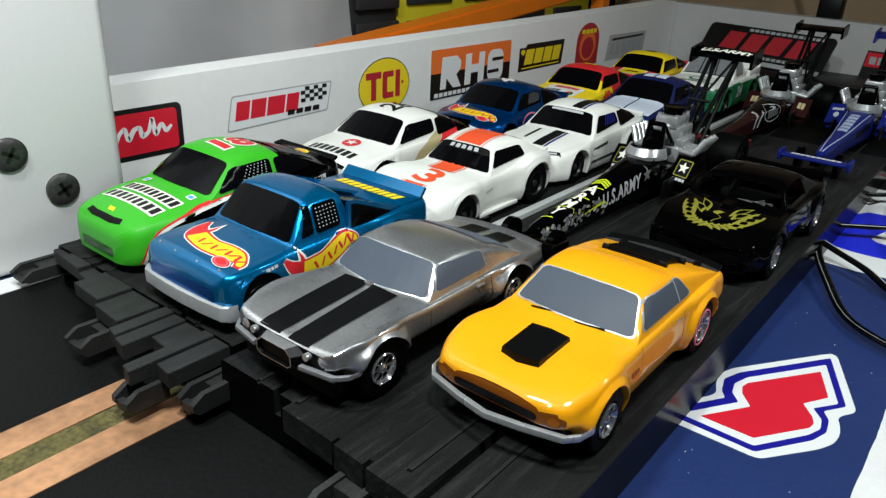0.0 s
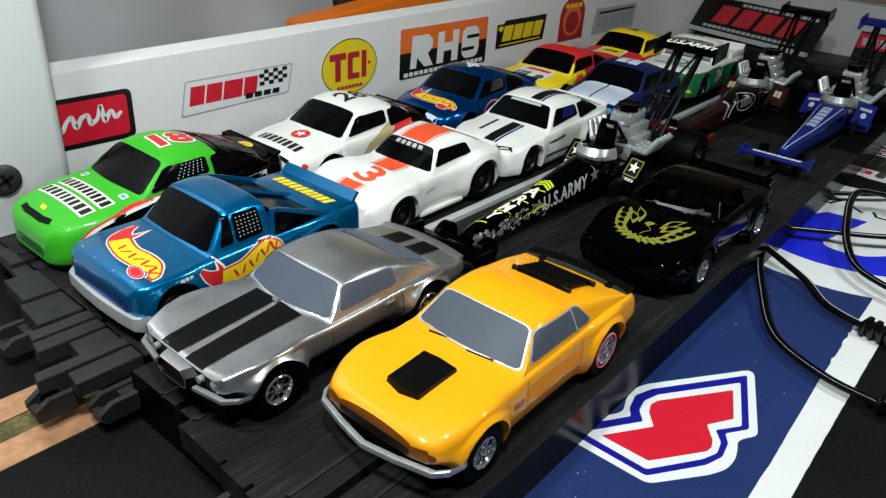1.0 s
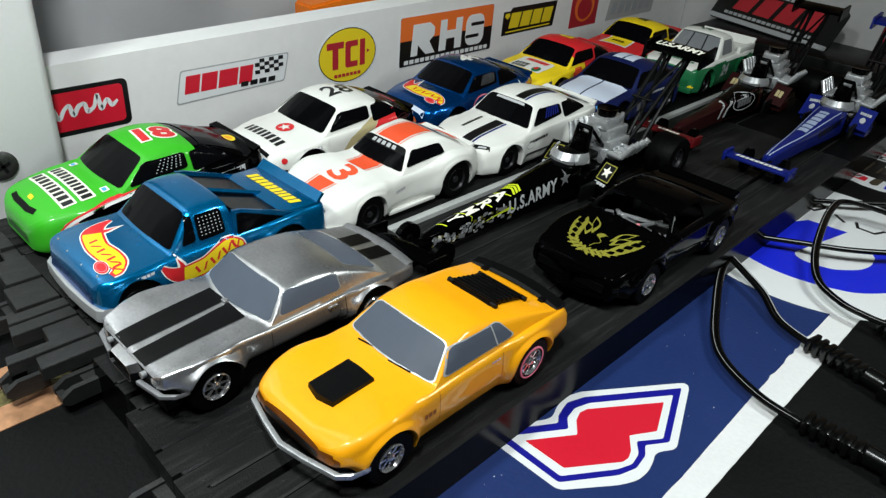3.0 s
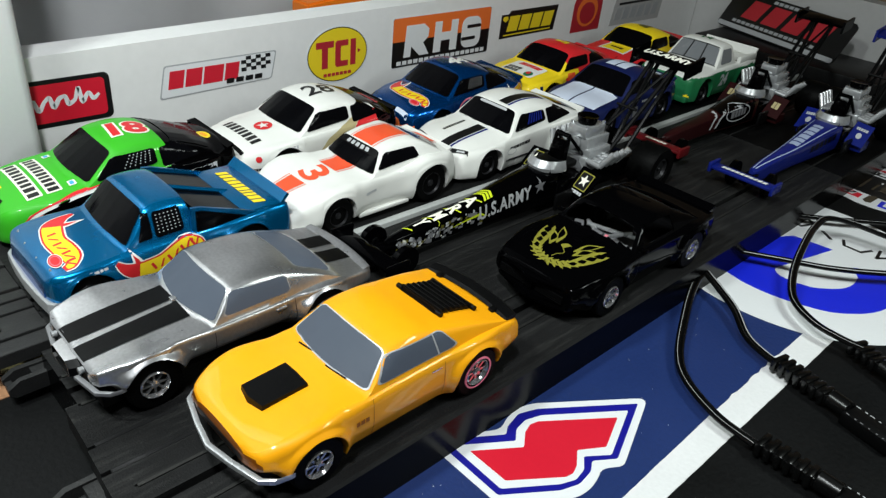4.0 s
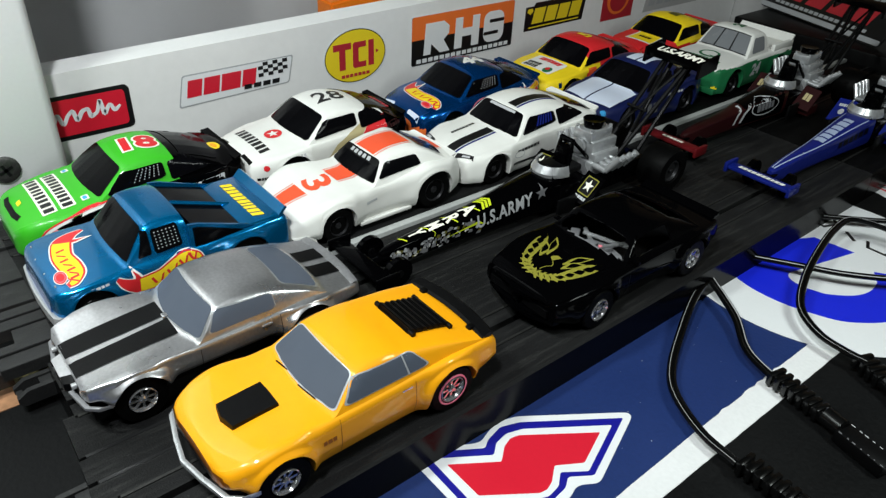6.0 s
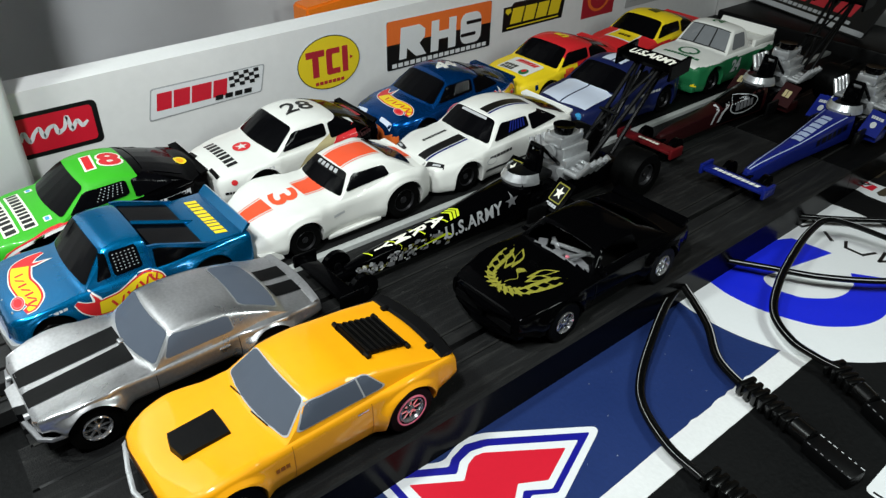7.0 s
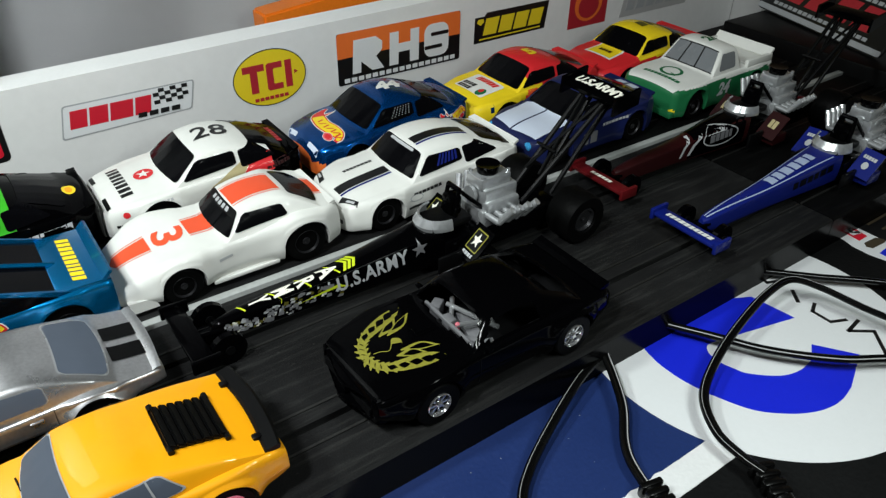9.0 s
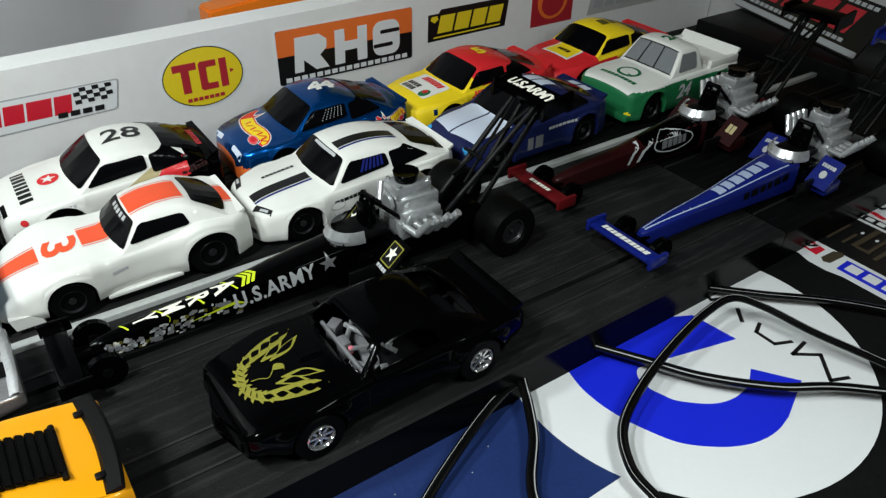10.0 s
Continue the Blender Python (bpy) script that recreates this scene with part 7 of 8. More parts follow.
def square_star(pod, c):
    tree = tree_of(pod)
    cx = sum(p[0] for p in c) / 4
    m = on_top(cx, 0.0824)
    decal(pod, tree, flat(rrect(-0.0023, 0.0023, -0.0025, 0.0025, 0.0003)), m, DOWN, GOLD, "emblem")
    decal(pod, tree, flat(rrect(-0.0020, 0.0020, -0.0022, 0.0022, 0.0003)), m, DOWN, SATINB, "emblem", 0.0002)
    decal(pod, tree, bars(4, 0.0040, 0.0008, 0.2, 12), on_top(cx, 0.0824 - 0.0034), DOWN, LGREY, "emblem_bar", 0.0002)
    st = [(0.0018 * math.cos(radians(90 + 36 * k)) * (1 if k % 2 == 0 else 0.42), 0.0001 + 0.0018 * math.sin(radians(90 + 36 * k)) * (1 if k % 2 == 0 else 0.42)) for k in range(10)]
    decal(pod, tree, flat(st), m, DOWN, CREAM, "emblem_star", 0.00026)


def pale_mark(pod, c):
    tree = tree_of(pod)
    cx = sum(p[0] for p in c) / 4
    decal(pod, tree, bars(5, 0.0046, 0.0010, 0.2, 91), on_top(cx, 0.0836), DOWN, LGREY, "pod_lettering")
    decal(pod, tree, flat(circle(0, 0, 0.0011, 0.0011, 14)), on_top(cx, 0.0812), DOWN, LGREY, "pod_badge")


def tan_mark(pod, c):
    tree = tree_of(pod)
    cx = sum(p[0] for p in c) / 4
    decal(pod, tree, bars(2, 0.0030, 0.0026, 0.2, 92), on_top(cx, 0.0822), DOWN, TAN, "pod_lettering")


t, tree, rear, rtree, wing = dragster("gloss black dragster slot car with army lettering and silver engine", 2, 0.1595, BLACKP, CASTAL, BLACKP, square_star, BLACKP)
decal(t, tree, words("U.S.ARMY", 0.0050, 0.00014, 0.0, 1.10), on_side(0.0520, 0.0084, 6) @ Matrix.Diagonal((0.92, 1.22, 1, 1)), LEFT, LGREY, "lettering", 0.00016, "grey army lettering")
for k, ch in enumerate("ARMY"):
    decal(t, tree, words(ch, 0.0062, 0.0002), on_top(0.0002, 0.0400 - 0.0064 * k) @ Matrix.Diagonal((0.80 - 0.09 * k, 1.2, 1, 1)), DOWN, CREAM, "letter", 0.00016, "white letter on the nose")
st = [(0.0026 * math.cos(radians(90 + 36 * k)) * (1 if k % 2 == 0 else 0.42), 0.0026 * math.sin(radians(90 + 36 * k)) * (1 if k % 2 == 0 else 0.42)) for k in range(10)]
decal(t, tree, flat(st), on_side(0.0665, 0.0108, 6), LEFT, GREYPL, "side_star")
for k in range(3):
    y = 0.0440 + k * 0.0013
    decal(t, tree, flat([(-0.0022, y), (0.0002, y + 0.0014), (0.0026, y), (0.0026, y + 0.0009), (0.0002, y + 0.0023), (-0.0022, y + 0.0009)]), Matrix(), DOWN, LIME, "chevron")
r = random.Random(7)
for mm, count, big in ((GREYPL, 46, 0.0007), (LGREY, 40, 0.0005), (CREAM, 16, 0.0004), (GOLDD, 18, 0.0006)):
    flecks = []
    for _ in range(count):
        y = r.uniform(0.0110, 0.0430)
        z = r.uniform(0.0040, 0.0072 + (y - 0.0115) * 0.075)
        w, h = r.uniform(0.5, 1.5) * big, r.uniform(0.5, 1.0) * big
        flecks.append([(y - w, z - h), (y + w * 0.8, z - h * 1.1), (y + w, z + h * 0.5), (y - w * 0.4, z + h)])
    decal(t, tree, flat(*flecks), SIDEM, LEFT, mm, "camouflage", 0.00010 + 0.00002 * len(flecks) / 46, "grey digital camouflage flecks")
for k in range(4):
    y = 0.0150 + k * 0.0085
    decal(t, tree, flat([(-0.0024, y), (-0.0020, y - 0.0003), (0.0026, y + 0.0024), (0.0024, y + 0.0028)]), Matrix(), DOWN, LIME, "lime_streak", 0.00012)
decal(t, tree, flat([(0.0300, 0.0060), (0.0420, 0.0070), (0.0450, 0.0062), (0.0420, 0.0080)]), Matrix(((0, 0, 1, 0), (1, 0, 0, 0), (0, 1, 0, 0), (0, 0, 0, 1))), LEFT, LIME, "lime_streak")
decal(rear, rtree, words("U.S.ARMY", 0.0044, 0.0002, 0.2), on_top(0.0, 0.1354), DOWN, CREAM, "lettering", 0.00018, "white army lettering on the wing")

t, tree, rear, rtree, wing = dragster("dark maroon dragster slot car with white swooshes and silver engine", 2, 0.3000, MAROON, CASTAL, DKRED, tan_mark, MAROON)
SIDEV = Matrix(((0, 0, 1, 0), (1, 0, 0, 0), (0, 1, 0, 0), (0, 0, 0, 1)))
decal(t, tree, flat([(0.0430, 0.0040), (0.0720, 0.0040), (0.0720, 0.0135), (0.0470, 0.0135)]), SIDEV, LEFT, BLACKP, "black_side", 0.00010, "black rear half of the body")
decal(t, tree, flat([(-0.0040, 0.0470), (0.0040, 0.0450), (0.0045, 0.0720), (-0.0045, 0.0720)]), Matrix(), DOWN, BLACKP, "black_top", 0.00010)
for y0, k in ((0.0385, 0.8), (0.0425, 1.0)):
    decal(t, tree, flat([(y0, 0.0052), (y0 + 0.0022 * k, 0.0090), (y0 + 0.0070 * k, 0.0120), (y0 + 0.0078 * k, 0.0116), (y0 + 0.0036 * k, 0.0086), (y0 + 0.0014 * k, 0.0052)]), SIDEV, LEFT, LGREY, "swoosh", 0.00018)
for rx, rz, mm, lift in ((0.0092, 0.0036, LGREY, 0.00016), (0.0086, 0.0031, BLACKP, 0.00021)):
    decal(t, tree, flat(circle(0.0590, 0.0094, rx, rz, 26)), SIDEV, LEFT, mm, "oval", lift)
decal(t, tree, bars(5, 0.0110, 0.0030, 0.2, 93), on_side(0.0590, 0.0094, 4), LEFT, GREYPL, "side_lettering", 0.00026)
decal(wing, tree_of(wing), bars(6, 0.0090, 0.0014, 0.2, 94), on_top(0.0, 0.0026), DOWN, CREAM, "lettering")

t, tree, rear, rtree, wing = dragster("royal blue dragster slot car with pale lettering and silver engine", 3, 0.3000, ROYAL, CASTAL, ROYAL, pale_mark, ROYAL)
decal(t, tree, bars(6, 0.0230, 0.0036, 0.28, 95), on_top(0.0, 0.0520, 90), DOWN, PRINT, "lettering")
for sx in (-1, 1):
    decal(t, tree, flat([(sx * 0.0002, 0.0100), (sx * 0.0006, 0.0100), (sx * 0.0046, 0.0700), (sx * 0.0043, 0.0700)][::sx]), Matrix(), DOWN, PRINT, "edge_line", 0.00012)
decal(t, tree, bars(6, 0.0200, 0.0026, 0.3, 96), on_side(0.0600, 0.0088, 6), LEFT, SATINB, "side_lettering")
decal(wing, tree_of(wing), bars(10, 0.0170, 0.0018, 0.2, 97, 0.2), on_top(0.0, 0.0026), DOWN, WHITEP, "lettering")
for k in range(8):
    decal(t, tree, flat(circle(0, 0, 0.00018, n=6)), on_top(0.0012 if k % 2 else -0.0012, 0.0190 + (k // 2) * 0.0030), DOWN, LGREY, "rivet")

# ---- stickers on the side board ----
WALLM = Matrix(((0, 0, 1, -0.2400), (1, 0, 0, 0), (0, 1, 0, 0), (0, 0, 0, 1)))


def sticker(name, label, layers, m, base=0.0):
    """A flat vinyl sticker; each layer is (outline, material, part name) and lies on the one before."""
    t = thing(name, label, "sticker", group="stickers")
    for k, (polys, material, nm) in enumerate(layers):
        for pts in polys:
            bm = bmesh.new()
            prism(bm, pts, base + 0.00002 if k == 0 else base + 0.00006 * k, base + 0.00010 + 0.00006 * k, m)
            part(nm, bm, material, t, smooth=0)
    return t


def eased(pts, r, n=4):
    """An outline with its corners rounded off by about r."""
    out = []
    for a, b, c in zip(pts[-1:] + pts[:-1], pts, pts[1:] + pts[:1]):
        a, b, c = Vector(a), Vector(b), Vector(c)
        p = b + (a - b).normalized() * min(r, 0.4 * (a - b).length)
        q = b + (c - b).normalized() * min(r, 0.4 * (c - b).length)
        out += [tuple(p * (1 - f) ** 2 + b * 2 * f * (1 - f) + q * f * f) for f in (k / n for k in range(n + 1))]
    return out


def row(x0, x1, z0, z1, n, gap=0.2, slant=0.0, ws=None):
    ws = ws or [1.0] * n
    unit = (x1 - x0) / (sum(ws) + gap * (n - 1))
    out, x = [], x0
    for w in ws:
        out.append([(x, z0), (x + w * unit, z0), (x + w * unit + slant, z1), (x + slant, z1)])
        x += (w + gap) * unit
    return out


script = ribbon([(0.1180, 0.0268, 0.0004), (0.1192, 0.0296, 0.0007), (0.1206, 0.0262, 0.0007), (0.1226, 0.0290, 0.0006), (0.1242, 0.0302, 0.0006), (0.1252, 0.0268, 0.0008), (0.1274, 0.0296, 0.0007), (0.1290, 0.0300, 0.0006), (0.1298, 0.0272, 0.0008), (0.1318, 0.0282, 0.0006), (0.1334, 0.0322, 0.0006), (0.1342, 0.0272, 0.0008), (0.1364, 0.0300, 0.0006), (0.1378, 0.0278, 0.0007), (0.1398, 0.0292, 0.0004)], 0, 1, 90)
sticker("wall_sticker", "red and black rounded vinyl sticker with a white script mark", [
    ([rrect(0.0960, 0.1437, 0.0203, 0.0360, 0.0020)], VBLACK, "backing"),
    ([rrect(0.0980, 0.1419, 0.0219, 0.0345, 0.0014)], VRED, "panel"),
    ([script[i:i + 2] + script[178 - i:180 - i] for i in range(89)], VWHITE, "script_mark")], WALLM)

checks = [[(0.1925 + i * 0.0021, 0.0286 + j * 0.0014), (0.1946 + i * 0.0021, 0.0286 + j * 0.0014), (0.1946 + i * 0.0021, 0.0300 + j * 0.0014), (0.1925 + i * 0.0021, 0.0300 + j * 0.0014)] for i in range(6) for j in range(4) if (i + j) % 2 == 0]
sticker("wall_sticker", "white vinyl sticker with red blocks and a black checkered flag", [
    ([eased([(0.1600, 0.0228), (0.2055, 0.0240), (0.2080, 0.0349), (0.1626, 0.0348)], 0.0012)], VGREY, "backing"),
    ([eased([(0.1606, 0.0233), (0.2051, 0.0244), (0.2074, 0.0344), (0.1630, 0.0343)], 0.0010)], VWHITE, "panel"),
    (row(0.1634, 0.1908, 0.0262, 0.0326, 4, 0.12, 0.0012, [0.9, 1.0, 1.25, 0.9]), VRED, "red_block"),
    (checks, VBLACK, "check"),
    (row(0.1860, 0.2010, 0.0250, 0.0268, 4, 0.3, 0.0003), VBLACK, "small_bar")], WALLM)

sticker("wall_sticker", "yellow oval vinyl sticker with dark red blocks", [
    ([circle(0.2373, 0.0292, 0.0158, 0.0119, 40)], VWHITE, "backing"),
    ([circle(0.2373, 0.0292, 0.0152, 0.0113, 40)], VBLACK, "rim"),
    ([circle(0.2373, 0.0292, 0.0148, 0.0109, 40)], VYEL, "panel"),
    ([[(0.2262, 0.0325), (0.2350, 0.0325), (0.2350, 0.0352), (0.2262, 0.0352)], [(0.2291, 0.0240), (0.2321, 0.0240), (0.2321, 0.0325), (0.2291, 0.0325)], [(0.2366, 0.0240), (0.2424, 0.0240), (0.2424, 0.0264), (0.2390, 0.0264), (0.2386, 0.0268), (0.2386, 0.0322), (0.2390, 0.0326), (0.2424, 0.0326), (0.2424, 0.0350), (0.2366, 0.0350), (0.2358, 0.0342), (0.2358, 0.0248)], [(0.2436, 0.0240), (0.2464, 0.0240), (0.2464, 0.0350), (0.2436, 0.0350)], [(0.2474, 0.0288), (0.2490, 0.0297), (0.2474, 0.0306)]], VDRED, "dark_red_block"),
    (row(0.2300, 0.2440, 0.0205, 0.0218, 7, 0.3), VDRED, "small_bar")], WALLM)

sticker("wall_sticker", "orange and black vinyl sticker with three white blocks", [
    ([rrect(0.2663, 0.3293, 0.0182, 0.0411, 0.0012)], VWHITE, "backing"),
    ([rrect(0.2668, 0.3288, 0.0187, 0.0406, 0.0010)], VBLACK, "panel"),
    ([[(0.2668, 0.0302), (0.3288, 0.0302), (0.3288, 0.0396), (0.3278, 0.0406), (0.2678, 0.0406), (0.2668, 0.0396)]], VORANGE, "upper_panel"),
    ([[(0.2735, 0.0228), (0.2775, 0.0228), (0.2778, 0.0275), (0.2830, 0.0228), (0.2888, 0.0228), (0.2850, 0.0285), (0.2880, 0.0310), (0.2882, 0.0345), (0.2850, 0.0370), (0.2745, 0.0370)],
      [(0.2915, 0.0228), (0.2960, 0.0228), (0.2962, 0.0280), (0.3020, 0.0280), (0.3020, 0.0228), (0.3065, 0.0228), (0.3068, 0.0370), (0.3024, 0.0370), (0.3023, 0.0318), (0.2963, 0.0318), (0.2964, 0.0370), (0.2920, 0.0370)],
      rrect(0.3095, 0.3225, 0.0226, 0.0372, 0.0040)], VWHITE, "white_block"),
    ([rrect(0.3130, 0.3224, 0.0318, 0.0334, 0.0006), rrect(0.3096, 0.3190, 0.0262, 0.0278, 0.0006)], VBLACK, "block_notch"),
    (row(0.2695, 0.3260, 0.0196, 0.0214, 17, 0.35), VWHITE, "small_bar")], WALLM)

sticker("wall_sticker", "black slanted vinyl sticker with four yellow blocks", [
    ([[(0.3370, 0.0236), (0.3800, 0.0240), (0.3818, 0.0371), (0.3440, 0.0371), (0.3426, 0.0355), (0.3372, 0.0355)]], VBLACK, "backing"),
    (row(0.3420, 0.3770, 0.0268, 0.0344, 4, 0.16, 0.0018) + [[(0.3384, 0.0330), (0.3405, 0.0316), (0.3425, 0.0330), (0.3420, 0.0345), (0.3390, 0.0345)]], VYEL, "yellow_block"),
    ([[(0.3400, 0.0248), (0.3770, 0.0250), (0.3772, 0.0256), (0.3402, 0.0254)]], VYEL, "under_line")], WALLM)

sticker("wall_sticker", "dark red arched vinyl sticker with a yellow band", [
    ([[(0.3960, 0.0200), (0.4225, 0.0200), (0.4225, 0.0340)] + circle(0.40925, 0.0340, 0.01325, 0.0100, 16, 0, 180) + [(0.3960, 0.0340)]], VDRED, "backing"),
    ([circle(0.4092, 0.0310, 0.0095, 0.0085, 24)], VORANGE, "disc"),
    ([circle(0.4092, 0.0300, 0.0070, 0.0060, 24)], VDRED, "inner_disc"),
    (row(0.4010, 0.4180, 0.0380, 0.0404, 4, 0.3), VYEL, "small_bar")], WALLM)

sticker("wall_sticker", "pale grey vinyl sticker with darker marks", [
    ([[(0.4330, 0.0200), (0.4860, 0.0200), (0.4880, 0.0345), (0.4360, 0.0350)]], BOARDEND, "backing"),
    (row(0.4370, 0.4820, 0.0230, 0.0300, 6, 0.3, 0.0015), VGREY, "grey_block"),
    ([[(0.4400, 0.0315), (0.4840, 0.0318), (0.4842, 0.0330), (0.4402, 0.0328)]], VBLACK, "dark_line")], WALLM)

# ---- far end: dark block, leaning sign, small sticker ----
t = thing("start_block", "black plastic block at the far end of the track", "block", -0.165, 0.512, 0.0)
bm = boxes((-0.045, 0.070, -0.030, 0.018, 0.0, 0.0185), bevel=0.001)
part("block", bm, SATINB, t)

bl, br, tr, tl = Vector((-0.216, 0.5185, 0.0192)), Vector((-0.132, 0.4925, 0.0192)), Vector((-0.124, 0.5150, 0.0385)), Vector((-0.212, 0.5310, 0.0405))
ux, uy = (br - bl).normalized(), (tl - bl)
uy = (uy - ux * uy.dot(ux)).normalized()
un = ux.cross(uy)
SIGNM = Matrix(((ux.x, uy.x, un.x, bl.x), (ux.y, uy.y, un.y, bl.y), (ux.z, uy.z, un.z, bl.z), (0, 0, 0, 1)))
W, HH = (br - bl).length, 0.0250
t = thing("leaning_sign", "black sign with red blocks and white border leaning at the end", "sign")
bm = bmesh.new()
prism(bm, rrect(0, W, 0, HH, 0.003), -0.001, 0.0, SIGNM)
part("plate", bm, VBLACK, t)
bm = bmesh.new()
prism(bm, rrect(0.0004, W - 0.0004, 0.0012, HH - 0.0004, 0.002), 0.0, 0.0002, SIGNM)
part("black_panel", bm, VBLACK, t)
for pts in row(0.014, W - 0.014, 0.0085, 0.0205, 4, 0.28, 0.003):
    bm = bmesh.new()
    prism(bm, pts, 0.0002, 0.0003, SIGNM)
    part("red_block", bm, VDRED, t)
bm = bmesh.new()
prism(bm, rrect(0.0006, W - 0.0006, 0.0004, 0.0032, 0.0008), 0.0, 0.0004, SIGNM)
part("white_border", bm, VGREY, t)
for pts in row(0.010, W - 0.012, 0.0046, 0.0064, 18, 0.3):
    bm = bmesh.new()
    prism(bm, pts, 0.0002, 0.0003, SIGNM)
    part("small_bar", bm, VGREY, t)
for pts in row(0.030, W - 0.006, 0.0218, 0.0236, 14, 0.3):
    bm = bmesh.new()
    prism(bm, pts, 0.0002, 0.0003, SIGNM)
    part("small_bar", bm, VGREY, t)

ENDM = Matrix(((1, 0, 0, 0), (0, 0, -1, 0.5330), (0, 1, 0, 0), (0, 0, 0, 1)))
sticker("wall_sticker", "small red and black vinyl sticker on the end board", [
    ([[(-0.1180, 0.0170), (-0.0900, 0.0170), (-0.0880, 0.0330), (-0.1160, 0.0335)]], VBLACK, "backing"),
    ([[(-0.1165, 0.0240), (-0.0900, 0.0240), (-0.0890, 0.0320), (-0.1155, 0.0325)]], VRED, "panel"),
    (row(-0.1140, -0.0920, 0.0255, 0.0300, 5, 0.3), VGREY, "small_bar")], ENDM)

# a dark boom with a clamp standing over the far end
t = thing("clamp_arm", "dark arm with a clamp leaning over the end board", "clamp", -0.150, 0.545, 0.0)
bm = bmesh.new()
tube(bm, (0.028, 0.004, 0.0), (0.010, 0.003, 0.040), 0.0022, n=12)
tube(bm, (0.010, 0.003, 0.040), (-0.020, 0.0, 0.100), 0.0020, n=12)
part("arm", bm, SATINB, t)
bm = boxes((-0.002, 0.012, -0.004, 0.008, 0.046, 0.062), bevel=0.002)
part("clamp", bm, SATINB, t)

# ---- stickers on the board beside the track ----
S_WHITE = [(-0.0770, 0.1414), (-0.0545, 0.1414), (-0.0465, 0.1523), (-0.0446, 0.1562), (-0.0443, 0.1600), (-0.0451, 0.1637), (-0.0459, 0.1656), (-0.0456, 0.1674), (-0.0434, 0.1709), (-0.0515, 0.1919), (-0.0522, 0.1929), (-0.0532, 0.1931), (-0.0541, 0.1922), (-0.0691, 0.1700), (-0.0704, 0.1658), (-0.0697, 0.1613), (-0.0684, 0.1581), (-0.0688, 0.1560), (-0.0770, 0.1420)]
S_BLUE = [(-0.0755, 0.1433), (-0.0557, 0.1431), (-0.0481, 0.1545), (-0.0466, 0.1591), (-0.0472, 0.1638), (-0.0489, 0.1665), (-0.0456, 0.1716), (-0.0529, 0.1907), (-0.0672, 0.1693), (-0.0689, 0.1644), (-0.0677, 0.1593), (-0.0662, 0.1572), (-0.0740, 0.1447)]
S_PALE = [(-0.0714, 0.1450), (-0.0564, 0.1447), (-0.0492, 0.1556), (-0.0478, 0.1593), (-0.0484, 0.1629), (-0.0508, 0.1660), (-0.0471, 0.1714), (-0.0530, 0.1866), (-0.0652, 0.1683), (-0.0665, 0.1641), (-0.0658, 0.1602), (-0.0635, 0.1574)]
S_RED = [(-0.0678, 0.1470), (-0.0572, 0.1471), (-0.0496, 0.1582), (-0.0493, 0.1602), (-0.0501, 0.1625), (-0.0529, 0.1663), (-0.0493, 0.1724), (-0.0532, 0.1824), (-0.0643, 0.1661), (-0.0648, 0.1638), (-0.0639, 0.1611), (-0.0610, 0.1574)]
sticker("board_sticker", "red, white and blue angular vinyl sticker on blue paint", [
    ([eased(S_WHITE, 0.0016)], VWHITE, "backing"), ([eased(S_BLUE, 0.0007)], VINK, "blue_outline"), ([eased(S_PALE, 0.0006)], VWHITE, "white_outline"), ([eased(S_RED, 0.0004)], VRED, "red_panel")], Matrix(), 0.00014)

C = (-0.0604, 0.2998)
U = [(-0.0674, 0.3131), (-0.0760, 0.2960), (-0.0790, 0.2800), (-0.0737, 0.2702), (-0.0660, 0.2672), (-0.0588, 0.2669), (-0.0530, 0.2678), (-0.0472, 0.2696), (-0.0388, 0.2737), (-0.0331, 0.2798), (-0.0298, 0.2855), (-0.0282, 0.2910), (-0.0280, 0.2965), (-0.0291, 0.3022), (-0.0346, 0.3159), (-0.0446, 0.3086), (-0.0410, 0.3030), (-0.0404, 0.2965), (-0.0422, 0.2902), (-0.0475, 0.2839), (-0.0510, 0.2822), (-0.0543, 0.2812), (-0.0585, 0.2815), (-0.0610, 0.2840), (-0.0605, 0.2880), (-0.0541, 0.3151)]


def curved(pts, per=6):
    """A smooth flat line through points."""
    p = [Vector(q) for q in pts]
    p = [p[0] * 2 - p[1]] + p + [p[-1] * 2 - p[-2]]
    out = []
    for i in range(1, len(p) - 2):
        a, b, c, d = p[i - 1:i + 3]
        for k in range(per):
            f = k / per
            v = 0.5 * ((2 * b) + (c - a) * f + (2 * a - 5 * b + 4 * c - d) * f * f + (3 * b - a - 3 * c + d) * f ** 3)
            out.append((v.x, v.y))
    return out + [tuple(pts[-1])]


U = U[:1] + curved(U[1:14]) + U[14:16] + curved(U[16:25]) + U[25:]


def stroke(pts, w):
    """A bent stroke as a row of overlapping bars."""
    out = []
    for a, b in zip(pts, pts[1:]):
        d = (Vector(b) - Vector(a)).normalized()
        n = Vector((-d.y, d.x)) * w
        a, b = Vector(a) - d * w * 0.8, Vector(b) + d * w * 0.8
        out.append([(a.x + n.x, a.y + n.y), (a.x - n.x, a.y - n.y), (b.x - n.x, b.y - n.y), (b.x + n.x, b.y + n.y)])
    return out


